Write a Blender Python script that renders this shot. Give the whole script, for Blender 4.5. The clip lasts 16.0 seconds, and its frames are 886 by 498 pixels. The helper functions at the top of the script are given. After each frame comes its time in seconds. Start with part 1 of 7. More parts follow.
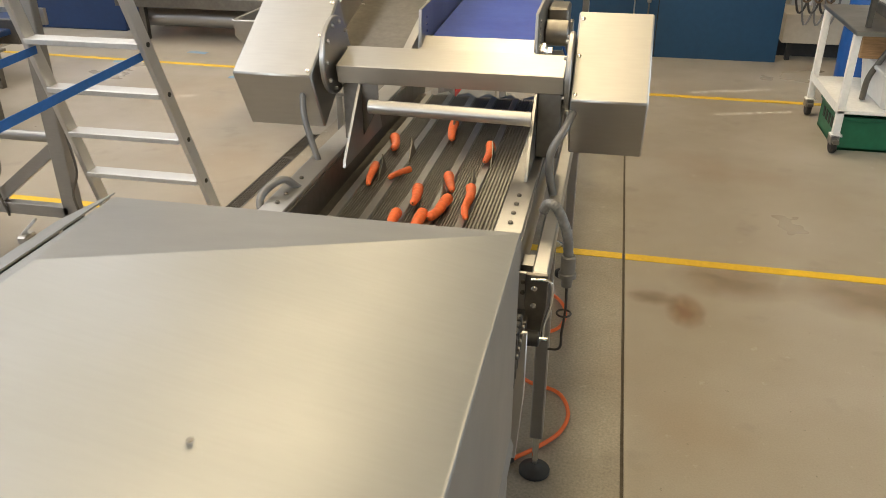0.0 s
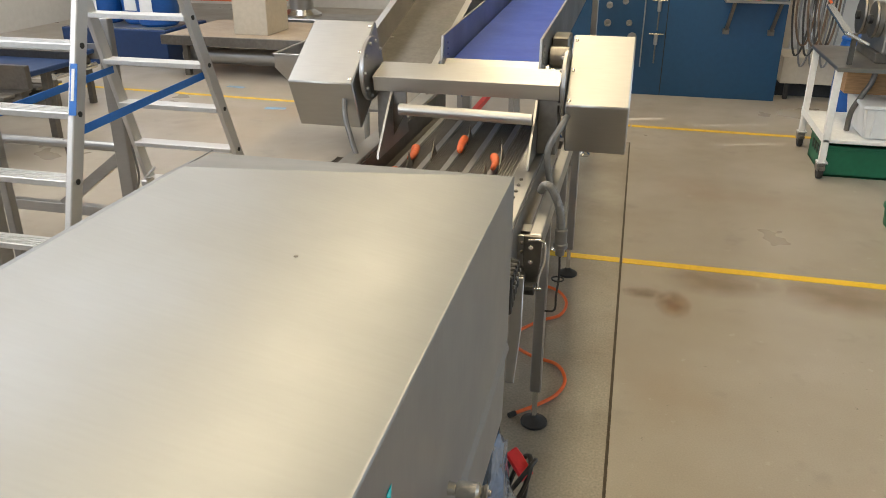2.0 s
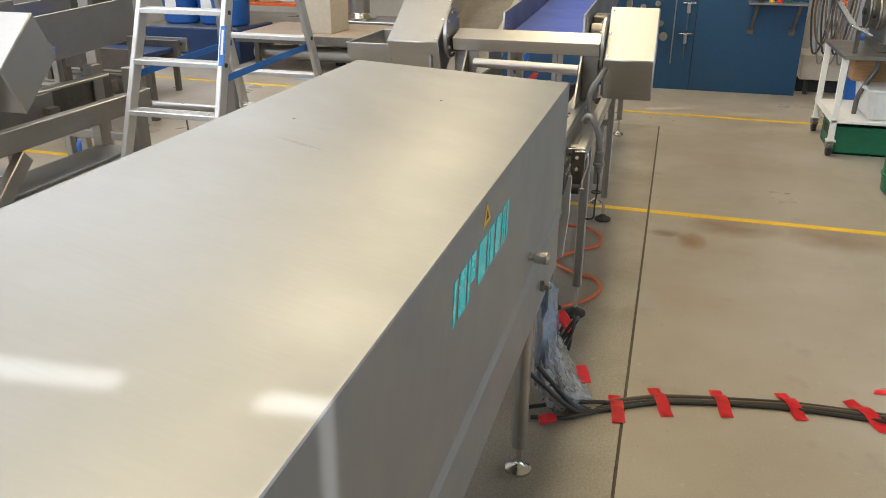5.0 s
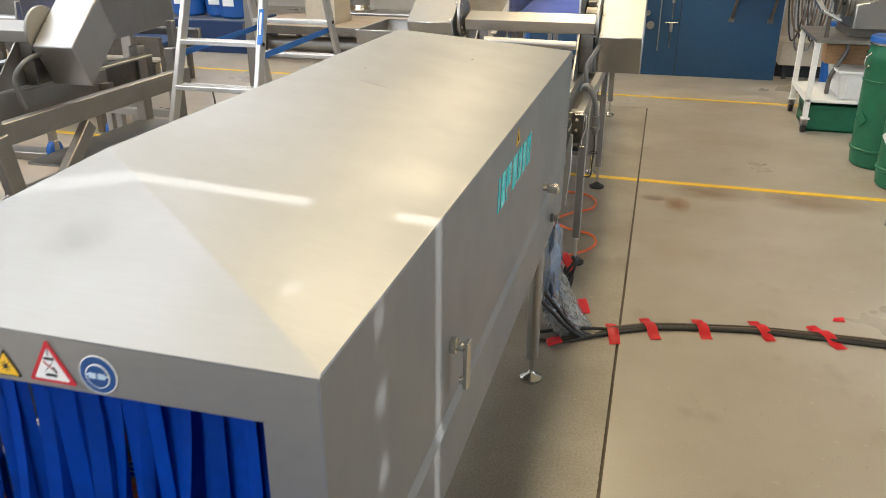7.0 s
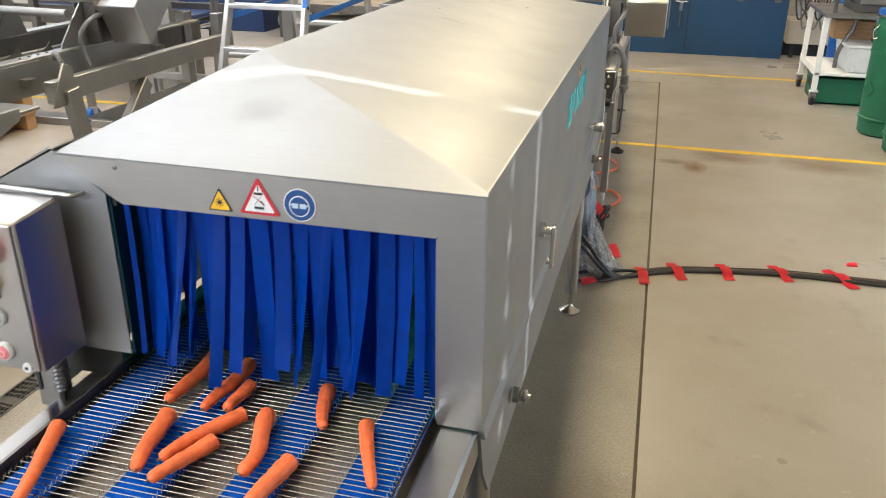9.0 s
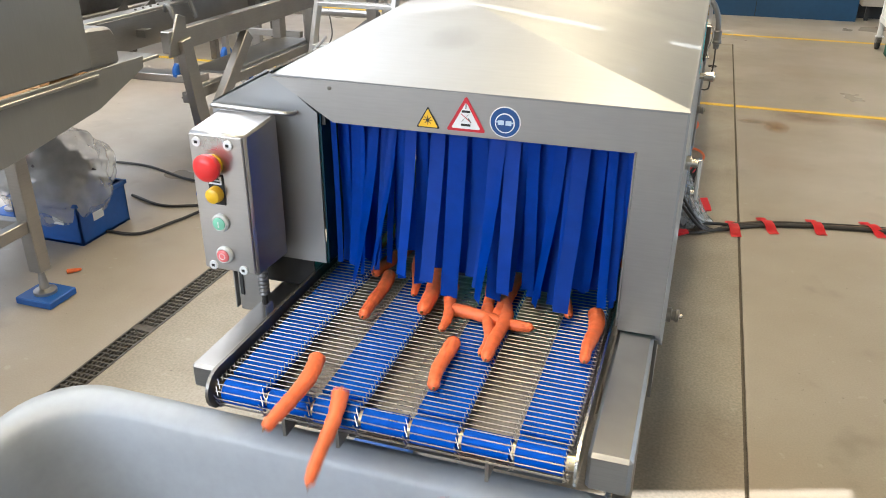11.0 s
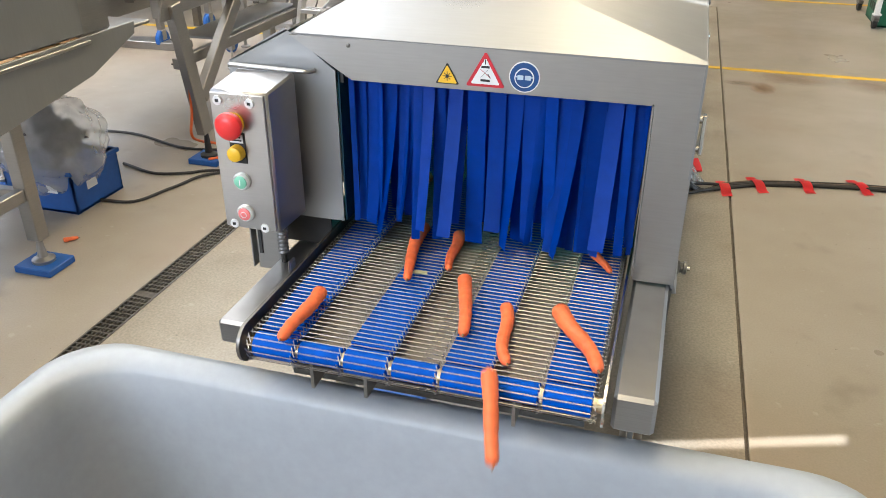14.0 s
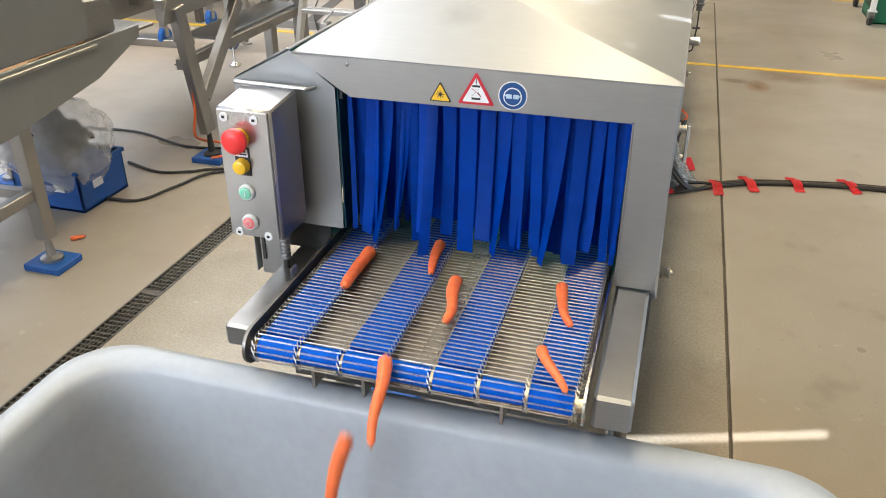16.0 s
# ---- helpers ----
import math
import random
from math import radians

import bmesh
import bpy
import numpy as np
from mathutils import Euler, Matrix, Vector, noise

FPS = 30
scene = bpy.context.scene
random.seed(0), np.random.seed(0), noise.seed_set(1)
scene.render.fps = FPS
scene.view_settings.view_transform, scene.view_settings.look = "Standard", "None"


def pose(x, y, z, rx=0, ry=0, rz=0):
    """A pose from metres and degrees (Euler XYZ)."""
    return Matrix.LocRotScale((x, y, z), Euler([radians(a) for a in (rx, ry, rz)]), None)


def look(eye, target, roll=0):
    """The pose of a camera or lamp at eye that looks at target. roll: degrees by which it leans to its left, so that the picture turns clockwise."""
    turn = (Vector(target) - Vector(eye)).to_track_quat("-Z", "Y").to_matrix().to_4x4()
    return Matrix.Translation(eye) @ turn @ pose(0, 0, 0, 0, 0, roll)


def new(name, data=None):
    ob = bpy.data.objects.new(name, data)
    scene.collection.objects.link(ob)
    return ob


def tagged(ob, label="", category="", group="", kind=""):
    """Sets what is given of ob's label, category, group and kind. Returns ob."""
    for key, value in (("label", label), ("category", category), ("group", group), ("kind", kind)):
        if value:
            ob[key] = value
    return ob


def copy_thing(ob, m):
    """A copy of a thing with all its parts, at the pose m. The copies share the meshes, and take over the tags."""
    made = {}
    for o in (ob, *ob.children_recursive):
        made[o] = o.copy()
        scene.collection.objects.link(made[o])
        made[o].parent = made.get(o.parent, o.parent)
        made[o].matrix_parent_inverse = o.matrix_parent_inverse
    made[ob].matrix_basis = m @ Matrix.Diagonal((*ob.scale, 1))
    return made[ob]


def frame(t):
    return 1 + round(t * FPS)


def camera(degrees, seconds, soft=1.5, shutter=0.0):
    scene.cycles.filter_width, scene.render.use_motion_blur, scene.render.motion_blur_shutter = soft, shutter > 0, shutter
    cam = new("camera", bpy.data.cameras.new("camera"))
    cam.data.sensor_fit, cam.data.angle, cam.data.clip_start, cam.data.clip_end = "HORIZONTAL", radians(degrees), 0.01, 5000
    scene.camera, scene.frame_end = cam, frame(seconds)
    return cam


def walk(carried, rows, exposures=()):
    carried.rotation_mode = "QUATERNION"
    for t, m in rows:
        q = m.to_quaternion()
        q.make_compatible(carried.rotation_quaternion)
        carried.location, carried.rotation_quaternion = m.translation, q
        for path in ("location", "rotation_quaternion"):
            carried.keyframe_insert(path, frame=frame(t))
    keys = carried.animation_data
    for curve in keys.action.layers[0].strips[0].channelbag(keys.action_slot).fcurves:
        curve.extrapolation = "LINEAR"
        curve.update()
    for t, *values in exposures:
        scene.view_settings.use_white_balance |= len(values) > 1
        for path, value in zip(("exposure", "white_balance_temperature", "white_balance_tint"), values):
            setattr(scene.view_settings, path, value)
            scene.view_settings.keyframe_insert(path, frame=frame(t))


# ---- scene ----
cam = camera(58.0, 16.0, 0.9, 0.4)
PATH = [
    (0, (-0.048, 0.249, 1.82), (-0.418, 1.993, 0.913), -0.1),
    (0.5, (-0.056, 0.108, 1.819), (-0.431, 1.868, 0.945), 0.0),
    (1, (-0.016, -0.01, 1.814), (-0.405, 1.76, 0.969), 0.1),
    (1.5, (0.041, -0.148, 1.807), (-0.365, 1.629, 0.984), 0.2),
    (2, (0.074, -0.269, 1.814), (-0.351, 1.514, 1.013), 0.2),
    (2.5, (0.093, -0.462, 1.814), (-0.34, 1.324, 1.025), 0.2),
    (3, (0.112, -0.61, 1.799), (-0.319, 1.182, 1.023), 0.1),
    (3.5, (0.147, -0.743, 1.777), (-0.288, 1.051, 1.005), 0.2),
    (4, (0.175, -0.902, 1.768), (-0.28, 0.888, 1.001), 0.4),
    (4.5, (0.16, -1.048, 1.752), (-0.332, 0.734, 0.989), 0.4),
    (4.7, (0.151, -1.107, 1.735), (-0.354, 0.672, 0.974), 0.3),
    (7, (0.167, -1.749, 1.723), (-0.311, 0.035, 0.954), 0.2),
    (7.5, (0.111, -1.902, 1.705), (-0.351, -0.115, 0.933), 0.1),
    (8, (0.081, -1.984, 1.67), (-0.364, -0.195, 0.895), -0.0),
    (8.5, (0.058, -2.034, 1.651), (-0.383, -0.247, 0.868), 0.2),
    (9, (0.048, -2.111, 1.628), (-0.421, -0.335, 0.837), 0.5),
    (9.5, (0.028, -2.192, 1.616), (-0.494, -0.437, 0.811), 0.7),
    (10, (-0.016, -2.247, 1.606), (-0.585, -0.515, 0.782), 0.6),
    (10.2, (-0.052, -2.269, 1.601), (-0.627, -0.544, 0.769), 0.6),
    (12.3, (-0.213, -2.366, 1.583), (-0.73, -0.656, 0.684), -0.1),
    (12.5, (-0.212, -2.373, 1.584), (-0.73, -0.665, 0.681), -0.0),
    (13, (-0.21, -2.383, 1.581), (-0.723, -0.68, 0.667), -0.0),
    (13.5, (-0.213, -2.385, 1.581), (-0.719, -0.685, 0.656), -0.0),
    (14, (-0.219, -2.385, 1.577), (-0.719, -0.688, 0.645), 0.1),
    (14.5, (-0.223, -2.387, 1.575), (-0.723, -0.694, 0.634), 0.2),
    (15, (-0.222, -2.392, 1.578), (-0.725, -0.705, 0.629), 0.1),
    (15.5, (-0.207, -2.417, 1.601), (-0.709, -0.732, 0.648), 0.1),
    (16, (-0.187, -2.442, 1.648), (-0.686, -0.756, 0.696), 0.1),
]
EXPOSURES = [(0.0, 0.60, 6500, 10), (3.5, 0.61, 5950, 10), (7.0, 0.78, 6150, 10), (9.5, 1.00, 5950, 10), (13.0, 1.02, 5850, 10), (16.0, 1.03, 5900, 10)]
walk(cam, [(t, look(eye, target, roll)) for t, eye, target, roll in PATH], EXPOSURES)

# ---------- small mesh tools ----------
ORIGIN = {}


def thing(name, x, y, z, label, category, group="", kind=""):
    """An Empty at a thing's base."""
    ob = new(name)
    ob.empty_display_size = 0.05
    ob.location = (x, y, z)
    ORIGIN[ob.name] = Vector((x, y, z))
    return tagged(ob, label, category, group, kind)


def part(name, bm, material, parent=None, label="", sharp=35.0, kind=""):
    """Links a bmesh, modelled in world metres, as one mesh under its parent."""
    base = ORIGIN[parent.name] if parent is not None else Vector((0, 0, 0))
    if bm.verts and base.length:
        bmesh.ops.translate(bm, verts=bm.verts, vec=-base)
    me = bpy.data.meshes.new(name)
    bm.to_mesh(me)
    bm.free()
    me.shade_smooth()
    me.set_sharp_from_angle(angle=radians(sharp))
    me.materials.append(material)
    ob = new(name, me)
    ORIGIN[ob.name] = base
    if parent is not None:
        ob.parent = parent
    if label:
        ob["label"] = label
    if kind:
        ob["kind"] = kind
    return ob


def solid(name, bm, material, label, category, kind="", group="", sharp=35.0):
    """A thing or piece of the setting of one mesh."""
    return tagged(part(name, bm, material, None, "", sharp), label, category, group, kind)


def B():
    return bmesh.new()


def hexa(bm, corners, bev=0.0):
    """A closed block from 8 corners: four below, four above, in the same order."""
    v = [bm.verts.new(c) for c in corners]
    fs = [(3, 2, 1, 0), (4, 5, 6, 7), (0, 1, 5, 4), (1, 2, 6, 5), (2, 3, 7, 6), (3, 0, 4, 7)]
    made = [bm.faces.new([v[i] for i in f]) for f in fs]
    bmesh.ops.recalc_face_normals(bm, faces=made)
    if bev > 0:
        edges = list({e for f in made for e in f.edges})
        bmesh.ops.bevel(bm, geom=edges, offset=bev, segments=1, profile=0.5, affect="EDGES", clamp_overlap=True)
    return bm


def box(bm, x0, x1, y0, y1, z0, z1, bev=0.0):
    return hexa(bm, [(x0, y0, z0), (x1, y0, z0), (x1, y1, z0), (x0, y1, z0),
                     (x0, y0, z1), (x1, y0, z1), (x1, y1, z1), (x0, y1, z1)], bev)


def prism(bm, outline, way, bev=0.0):
    """An outline of 3D points pushed along a vector into a closed block."""
    w = Vector(way)
    a = [bm.verts.new(p) for p in outline]
    b = [bm.verts.new(Vector(p) + w) for p in outline]
    n = len(a)
    made = [bm.faces.new(a[::-1]), bm.faces.new(b)]
    made += [bm.faces.new((a[i], a[(i + 1) % n], b[(i + 1) % n], b[i])) for i in range(n)]
    bmesh.ops.recalc_face_normals(bm, faces=made)
    if bev > 0:
        bmesh.ops.bevel(bm, geom=list({e for f in made for e in f.edges}), offset=bev, segments=1, profile=0.5, affect="EDGES", clamp_overlap=True)
    return bm


def axes_of(d):
    d = Vector(d).normalized()
    u = d.orthogonal().normalized()
    return d, u, d.cross(u)


def bar(bm, p0, p1, w, h, bev=0.0, up=(0, 0, 1)):
    """A rectangular tube from p0 to p1, w across and h along up."""
    p0, p1 = Vector(p0), Vector(p1)
    d = (p1 - p0).normalized()
    s = d.cross(Vector(up))
    s = s.normalized() if s.length > 1e-4 else d.orthogonal().normalized()
    u = s.cross(d).normalized()
    c = []
    for q in (p0, p1):
        c += [q - s * w / 2 - u * h / 2, q + s * w / 2 - u * h / 2, q + s * w / 2 + u * h / 2, q - s * w / 2 + u * h / 2]
    return hexa(bm, c, bev)


def lathe(bm, p0, axis, profile, n=20):
    """Rings (distance along the axis, radius) joined and closed at both ends."""
    d, u, w = axes_of(axis)
    p0 = Vector(p0)
    rings = []
    for s, r in profile:
        rings.append([bm.verts.new(p0 + d * s + (u * math.cos(a) + w * math.sin(a)) * max(r, 1e-4)) for a in [2 * math.pi * k / n for k in range(n)]])
    for a, b in zip(rings, rings[1:]):
        for k in range(n):
            bm.faces.new((a[k], a[(k + 1) % n], b[(k + 1) % n], b[k]))
    bm.faces.new(rings[0][::-1])
    bm.faces.new(rings[-1])
    return bm


def cyl(bm, p0, p1, r, n=16, bev=0.0):
    d = Vector(p1) - Vector(p0)
    L = d.length
    prof = [(0, r), (L, r)] if bev <= 0 else [(0, r - bev), (bev, r), (L - bev, r), (L, r - bev)]
    return lathe(bm, p0, d, prof, n)


def smooth_path(pts, steps=6):
    pts = [Vector(p) for p in pts]
    q = [pts[0] * 2 - pts[1]] + pts + [pts[-1] * 2 - pts[-2]]
    out = []
    for i in range(1, len(q) - 2):
        a, b, c, d = q[i - 1:i + 3]
        for k in range(steps):
            t = k / steps
            out.append(0.5 * ((2 * b) + (c - a) * t + (2 * a - 5 * b + 4 * c - d) * t * t + (3 * b - a - 3 * c + d) * t ** 3))
    out.append(pts[-1])
    return out


def tube(bm, pts, r, n=8, steps=6, radii=None):
    """A round tube swept along a smooth path."""
    path = smooth_path(pts, steps) if steps > 1 else [Vector(p) for p in pts]
    d0 = (path[1] - path[0]).normalized()
    u = d0.orthogonal().normalized()
    rings = []
    for i, p in enumerate(path):
        d = (path[min(i + 1, len(path) - 1)] - path[max(i - 1, 0)]).normalized()
        u = (u - d * u.dot(d)).normalized()
        w = d.cross(u)
        rr = r if radii is None else radii(i / (len(path) - 1))
        rings.append([bm.verts.new(p + (u * math.cos(2 * math.pi * k / n) + w * math.sin(2 * math.pi * k / n)) * rr) for k in range(n)])
    for a, b in zip(rings, rings[1:]):
        for k in range(n):
            bm.faces.new((a[k], a[(k + 1) % n], b[(k + 1) % n], b[k]))
    bm.faces.new(rings[0][::-1])
    bm.faces.new(rings[-1])
    return bm


def sheet(bm, outline, t):
    """A flat plate from an outline of 3D points, t thick, pushed against its normal."""
    a, b, c = (Vector(p) for p in outline[:3])
    n = (b - a).cross(c - b).normalized()
    return prism(bm, outline, -n * t)


# ---------- world and lights ----------
SUN_EL, SUN_AZ = radians(55), math.atan2(0.35, 1.0)
world = bpy.data.worlds.new("hall_sky")
scene.world = world
world.use_nodes = True
sky = world.node_tree.nodes.new("ShaderNodeTexSky")
sky.sky_type, sky.sun_disc = "NISHITA", False
sky.sun_elevation, sky.sun_rotation = SUN_EL, math.pi / 2 - SUN_AZ
world.node_tree.links.new(sky.outputs[0], world.node_tree.nodes["Background"].inputs[0])
world.node_tree.nodes["Background"].inputs[1].default_value = 0.05
sun = bpy.data.lights.new("sun", "SUN")
sun.energy, sun.angle, sun.color = 5.0, radians(0.2), (1.0, 0.96, 0.88)
sun_ob = new("sun", sun)
sun_ob.matrix_world = look((math.cos(SUN_AZ) * math.cos(SUN_EL) * 20, math.sin(SUN_AZ) * math.cos(SUN_EL) * 20, math.sin(SUN_EL) * 20), (0, 0, 0))


def lamp(name, m, size_x, size_y, watts, colour):
    d = bpy.data.lights.new(name, "AREA")
    d.shape, d.size, d.size_y, d.energy, d.color = "RECTANGLE", size_x, size_y, watts, colour
    ob = new(name, d)
    ob.matrix_world = m
    return ob


# daylight through west and end windows, added east fill, hall lamps under the roof
lamp("window_light", pose(-8.9, 2.0, 3.2, 0, -90, 0), 3.0, 13.0, 115, (0.95, 0.97, 1.0))
lamp("rear_window_light", pose(-4.4, -7.9, 3.4, 90, 0, 0), 5.5, 2.6, 300, (0.93, 0.96, 1.0))
# East source is unseen: added to cool and lift the hood's right side.
lamp("east_fill_light", pose(6.9, 3.0, 1.9, 0, 90, 0), 2.0, 7.0, 82, (0.72, 0.86, 1.0))
for k, (warm, cool) in enumerate(((14, 26), (38, 52), (33, 44), (60, 50))):
    lamp("hall_lamp_light", pose(-0.75, -4.0 + 4.0 * k, 5.6, 0, 0, 0), 0.9, 4.0, warm * 1.7, (1.0, 0.79, 0.47))
    lamp("roof_light", pose(-5.05, -4.0 + 4.0 * k, 5.6, 0, 0, 0), 3.5, 3.6, cool * 0.95, (0.93, 0.965, 1.0))

# ---------- materials ----------
def material(name, base, rough=0.5, metal=0.0, grain=0.12, scale=30.0, stain=0.1, stain_scale=3.0, bump=0.0, stretch=(1, 1, 1), spec=0.5, rough_var=0.1, tint=None, coat=0.0, alpha=1.0):
    """Procedural surface: fine grain and broad stains on colour and gloss, with a little relief."""
    m = bpy.data.materials.new(name)
    m.use_nodes = True
    nt = m.node_tree
    N, L = nt.nodes, nt.links
    p = N["Principled BSDF"]
    tc = N.new("ShaderNodeTexCoord")
    mp = N.new("ShaderNodeMapping")
    mp.inputs["Scale"].default_value = stretch
    L.new(tc.outputs["Object"], mp.inputs["Vector"])
    fine = N.new("ShaderNodeTexNoise")
    fine.inputs["Scale"].default_value = scale
    fine.inputs["Detail"].default_value = 5
    L.new(mp.outputs[0], fine.inputs["Vector"])
    broad = N.new("ShaderNodeTexNoise")
    broad.inputs["Scale"].default_value = stain_scale
    broad.inputs["Detail"].default_value = 4
    broad.inputs["Roughness"].default_value = 0.6
    L.new(tc.outputs["Object"], broad.inputs["Vector"])

    def span(src, lo, hi):
        r = N.new("ShaderNodeMapRange")
        r.inputs["From Min"].default_value, r.inputs["From Max"].default_value = 0.3, 0.7
        r.inputs["To Min"].default_value, r.inputs["To Max"].default_value = lo, hi
        L.new(src, r.inputs["Value"])
        return r.outputs[0]

    def mix(kind, a, b, fac=1.0):
        x = N.new("ShaderNodeMix")
        x.data_type, x.blend_type = "RGBA", kind
        if isinstance(fac, float):
            x.inputs["Factor"].default_value = fac
        else:
            L.new(fac, x.inputs["Factor"])
        for k, v in (("A", a), ("B", b)):
            s = [i for i in x.inputs if i.name == k and i.type == "RGBA"][0]
            if isinstance(v, tuple):
                s.default_value = (*v, 1)
            else:
                L.new(v, s)
        return [o for o in x.outputs if o.type == "RGBA"][0]

    dark = tint or tuple(c * 0.55 for c in base)
    col = mix("MIX", base, dark, span(broad.outputs["Fac"], 0.0, stain))
    g = mix("MULTIPLY", col, span(fine.outputs["Fac"], 1 - grain, 1.0 + grain * 0.3))
    L.new(g, p.inputs["Base Color"])
    L.new(span(broad.outputs["Fac"], rough - rough_var * 0.5, rough + rough_var * 0.5), p.inputs["Roughness"])
    p.inputs["Metallic"].default_value = metal
    p.inputs["Specular IOR Level"].default_value = spec
    p.inputs["Coat Weight"].default_value = coat
    p.inputs["Alpha"].default_value = alpha
    if bump > 0:
        bp = N.new("ShaderNodeBump")
        bp.inputs["Strength"].default_value = bump
        bp.inputs["Distance"].default_value = 0.002
        L.new(fine.outputs["Fac"], bp.inputs["Height"])
        L.new(bp.outputs[0], p.inputs["Normal"])
    return m


def glow(name, colour, strength):
    m = bpy.data.materials.new(name)
    m.use_nodes = True
    p = m.node_tree.nodes["Principled BSDF"]
    p.inputs["Base Color"].default_value = (*colour, 1)
    p.inputs["Emission Color"].default_value = (*colour, 1)
    p.inputs["Emission Strength"].default_value = strength
    return m


def concrete(name, base, dark, rough, grain, scale, stain):
    """Worn concrete: fine sand grain, broad dirt, faint rusty patches and small dark specks."""
    m = material(name, base, rough, 0.0, grain, scale, 0.85, stain, 0.05, tint=dark, rough_var=0.22)
    N, L = m.node_tree.nodes, m.node_tree.links
    p = N["Principled BSDF"]
    tc = [n for n in N if n.type == "TEX_COORD"][0]
    src = p.inputs["Base Color"].links[0].from_socket
    for size, lo, hi, amount, colour in ((0.55, 0.54, 0.72, 0.45, (0.27, 0.175, 0.10)), (3.3, 0.60, 0.74, 0.35, (0.15, 0.13, 0.105)), (38.0, 0.70, 0.74, 0.5, (0.09, 0.075, 0.06)), (17.0, 0.66, 0.72, 0.30, (0.46, 0.43, 0.38))):
        n = N.new("ShaderNodeTexNoise")
        n.inputs["Scale"].default_value, n.inputs["Detail"].default_value = size, 3
        n.inputs["Roughness"].default_value = 0.6
        L.new(tc.outputs["Object"], n.inputs["Vector"])
        r = N.new("ShaderNodeMapRange")
        r.inputs["From Min"].default_value, r.inputs["From Max"].default_value, r.inputs["To Max"].default_value = lo, hi, amount
        L.new(n.outputs["Fac"], r.inputs["Value"])
        x = N.new("ShaderNodeMix")
        x.data_type = "RGBA"
        L.new(r.outputs[0], x.inputs["Factor"])
        a, b = [i for i in x.inputs if i.type == "RGBA"]
        L.new(src, a)
        b.default_value = (*colour, 1)
        src = [o for o in x.outputs if o.type == "RGBA"][0]
    L.new(src, p.inputs["Base Color"])
    return m


def soft_stain(name, colour, strength):
    """A stain that soaks away unevenly to its edge, round the origin of its object, one metre across."""
    m = material(name, colour, 0.6, 0.0, 0.3, 60.0, 0.5, 12.0)
    N, L = m.node_tree.nodes, m.node_tree.links
    tc = [n for n in N if n.type == "TEX_COORD"][0]
    g = N.new("ShaderNodeTexGradient")
    g.gradient_type = "SPHERICAL"
    mp = N.new("ShaderNodeMapping")
    mp.inputs["Scale"].default_value = (2, 2, 2)
    L.new(tc.outputs["Object"], mp.inputs["Vector"])
    L.new(mp.outputs[0], g.inputs["Vector"])
    n = N.new("ShaderNodeTexNoise")
    n.inputs["Scale"].default_value, n.inputs["Detail"].default_value = 4.0, 6
    L.new(tc.outputs["Object"], n.inputs["Vector"])
    x = N.new("ShaderNodeMath")
    x.operation = "MULTIPLY"
    L.new(g.outputs["Fac"], x.inputs[0])
    L.new(n.outputs["Fac"], x.inputs[1])
    r = N.new("ShaderNodeMapRange")
    r.inputs["From Min"].default_value, r.inputs["From Max"].default_value, r.inputs["To Max"].default_value = 0.03, 0.42, strength
    L.new(x.outputs[0], r.inputs["Value"])
    L.new(r.outputs[0], m.node_tree.nodes["Principled BSDF"].inputs["Alpha"])
    return m


def varied(m, lo, hi):
    """Each piece a little lighter or darker than the next."""
    N, L = m.node_tree.nodes, m.node_tree.links
    p = N["Principled BSDF"]
    src = p.inputs["Base Color"].links[0].from_socket
    o = N.new("ShaderNodeObjectInfo")
    r = N.new("ShaderNodeMapRange")
    r.inputs["To Min"].default_value, r.inputs["To Max"].default_value = lo, hi
    L.new(o.outputs["Random"], r.inputs["Value"])
    x = N.new("ShaderNodeVectorMath")
    x.operation = "SCALE"
    L.new(src, x.inputs[0])
    L.new(r.outputs[0], x.inputs["Scale"])
    L.new(x.outputs[0], p.inputs["Base Color"])
    return m


HOOD = material("satin_hood", (0.302, 0.309, 0.314), 0.46, 0.70, 0.03, 14.0, 0.6, 1.6, 0.02, (1, 12, 1), rough_var=0.18, tint=(0.252, 0.256, 0.258))
STEEL = material("satin_steel", (0.43, 0.425, 0.415), 0.38, 0.94, 0.035, 14.0, 0.6, 1.7, 0.02, (1, 12, 1), rough_var=0.16, tint=(0.345, 0.338, 0.322))
STEEL_SIDE = material("brushed_steel", (0.37, 0.36, 0.345), 0.38, 0.94, 0.07, 18.0, 0.35, 3.0, 0.04, (1, 1, 40), rough_var=0.16)
# Dark steel; on inner walls and undersides it holds their shade in its colour.
STEEL_DARK = material("dark_shaded_steel", (0.20, 0.187, 0.168), 0.42, 0.9, 0.15, 40.0, 0.4, 4.0, 0.08, rough_var=0.16)
STEEL_BRIGHT = material("polished_steel", (0.72, 0.71, 0.68), 0.2, 1.0, 0.05, 30.0, 0.1, 5.0)
ALU = material("aluminium", (0.66, 0.66, 0.66), 0.42, 0.8, 0.08, 60.0, 0.15, 4.0, 0.05, (1, 30, 1))
CONCRETE = concrete("concrete_floor", (0.37, 0.338, 0.292), (0.275, 0.233, 0.175), 0.35, 0.09, 150.0, 0.85)
CONCRETE_STRIP = concrete("concrete_screed", (0.345, 0.31, 0.25), (0.238, 0.205, 0.16), 0.46, 0.26, 110.0, 1.7)
JOINT = material("joint_filler", (0.10, 0.082, 0.06), 0.8, 0.0, 0.3, 60.0)
YELLOW_TAPE = material("yellow_tape", (0.78, 0.50, 0.02), 0.5, 0.0, 0.12, 50.0, 0.35, 5.0)
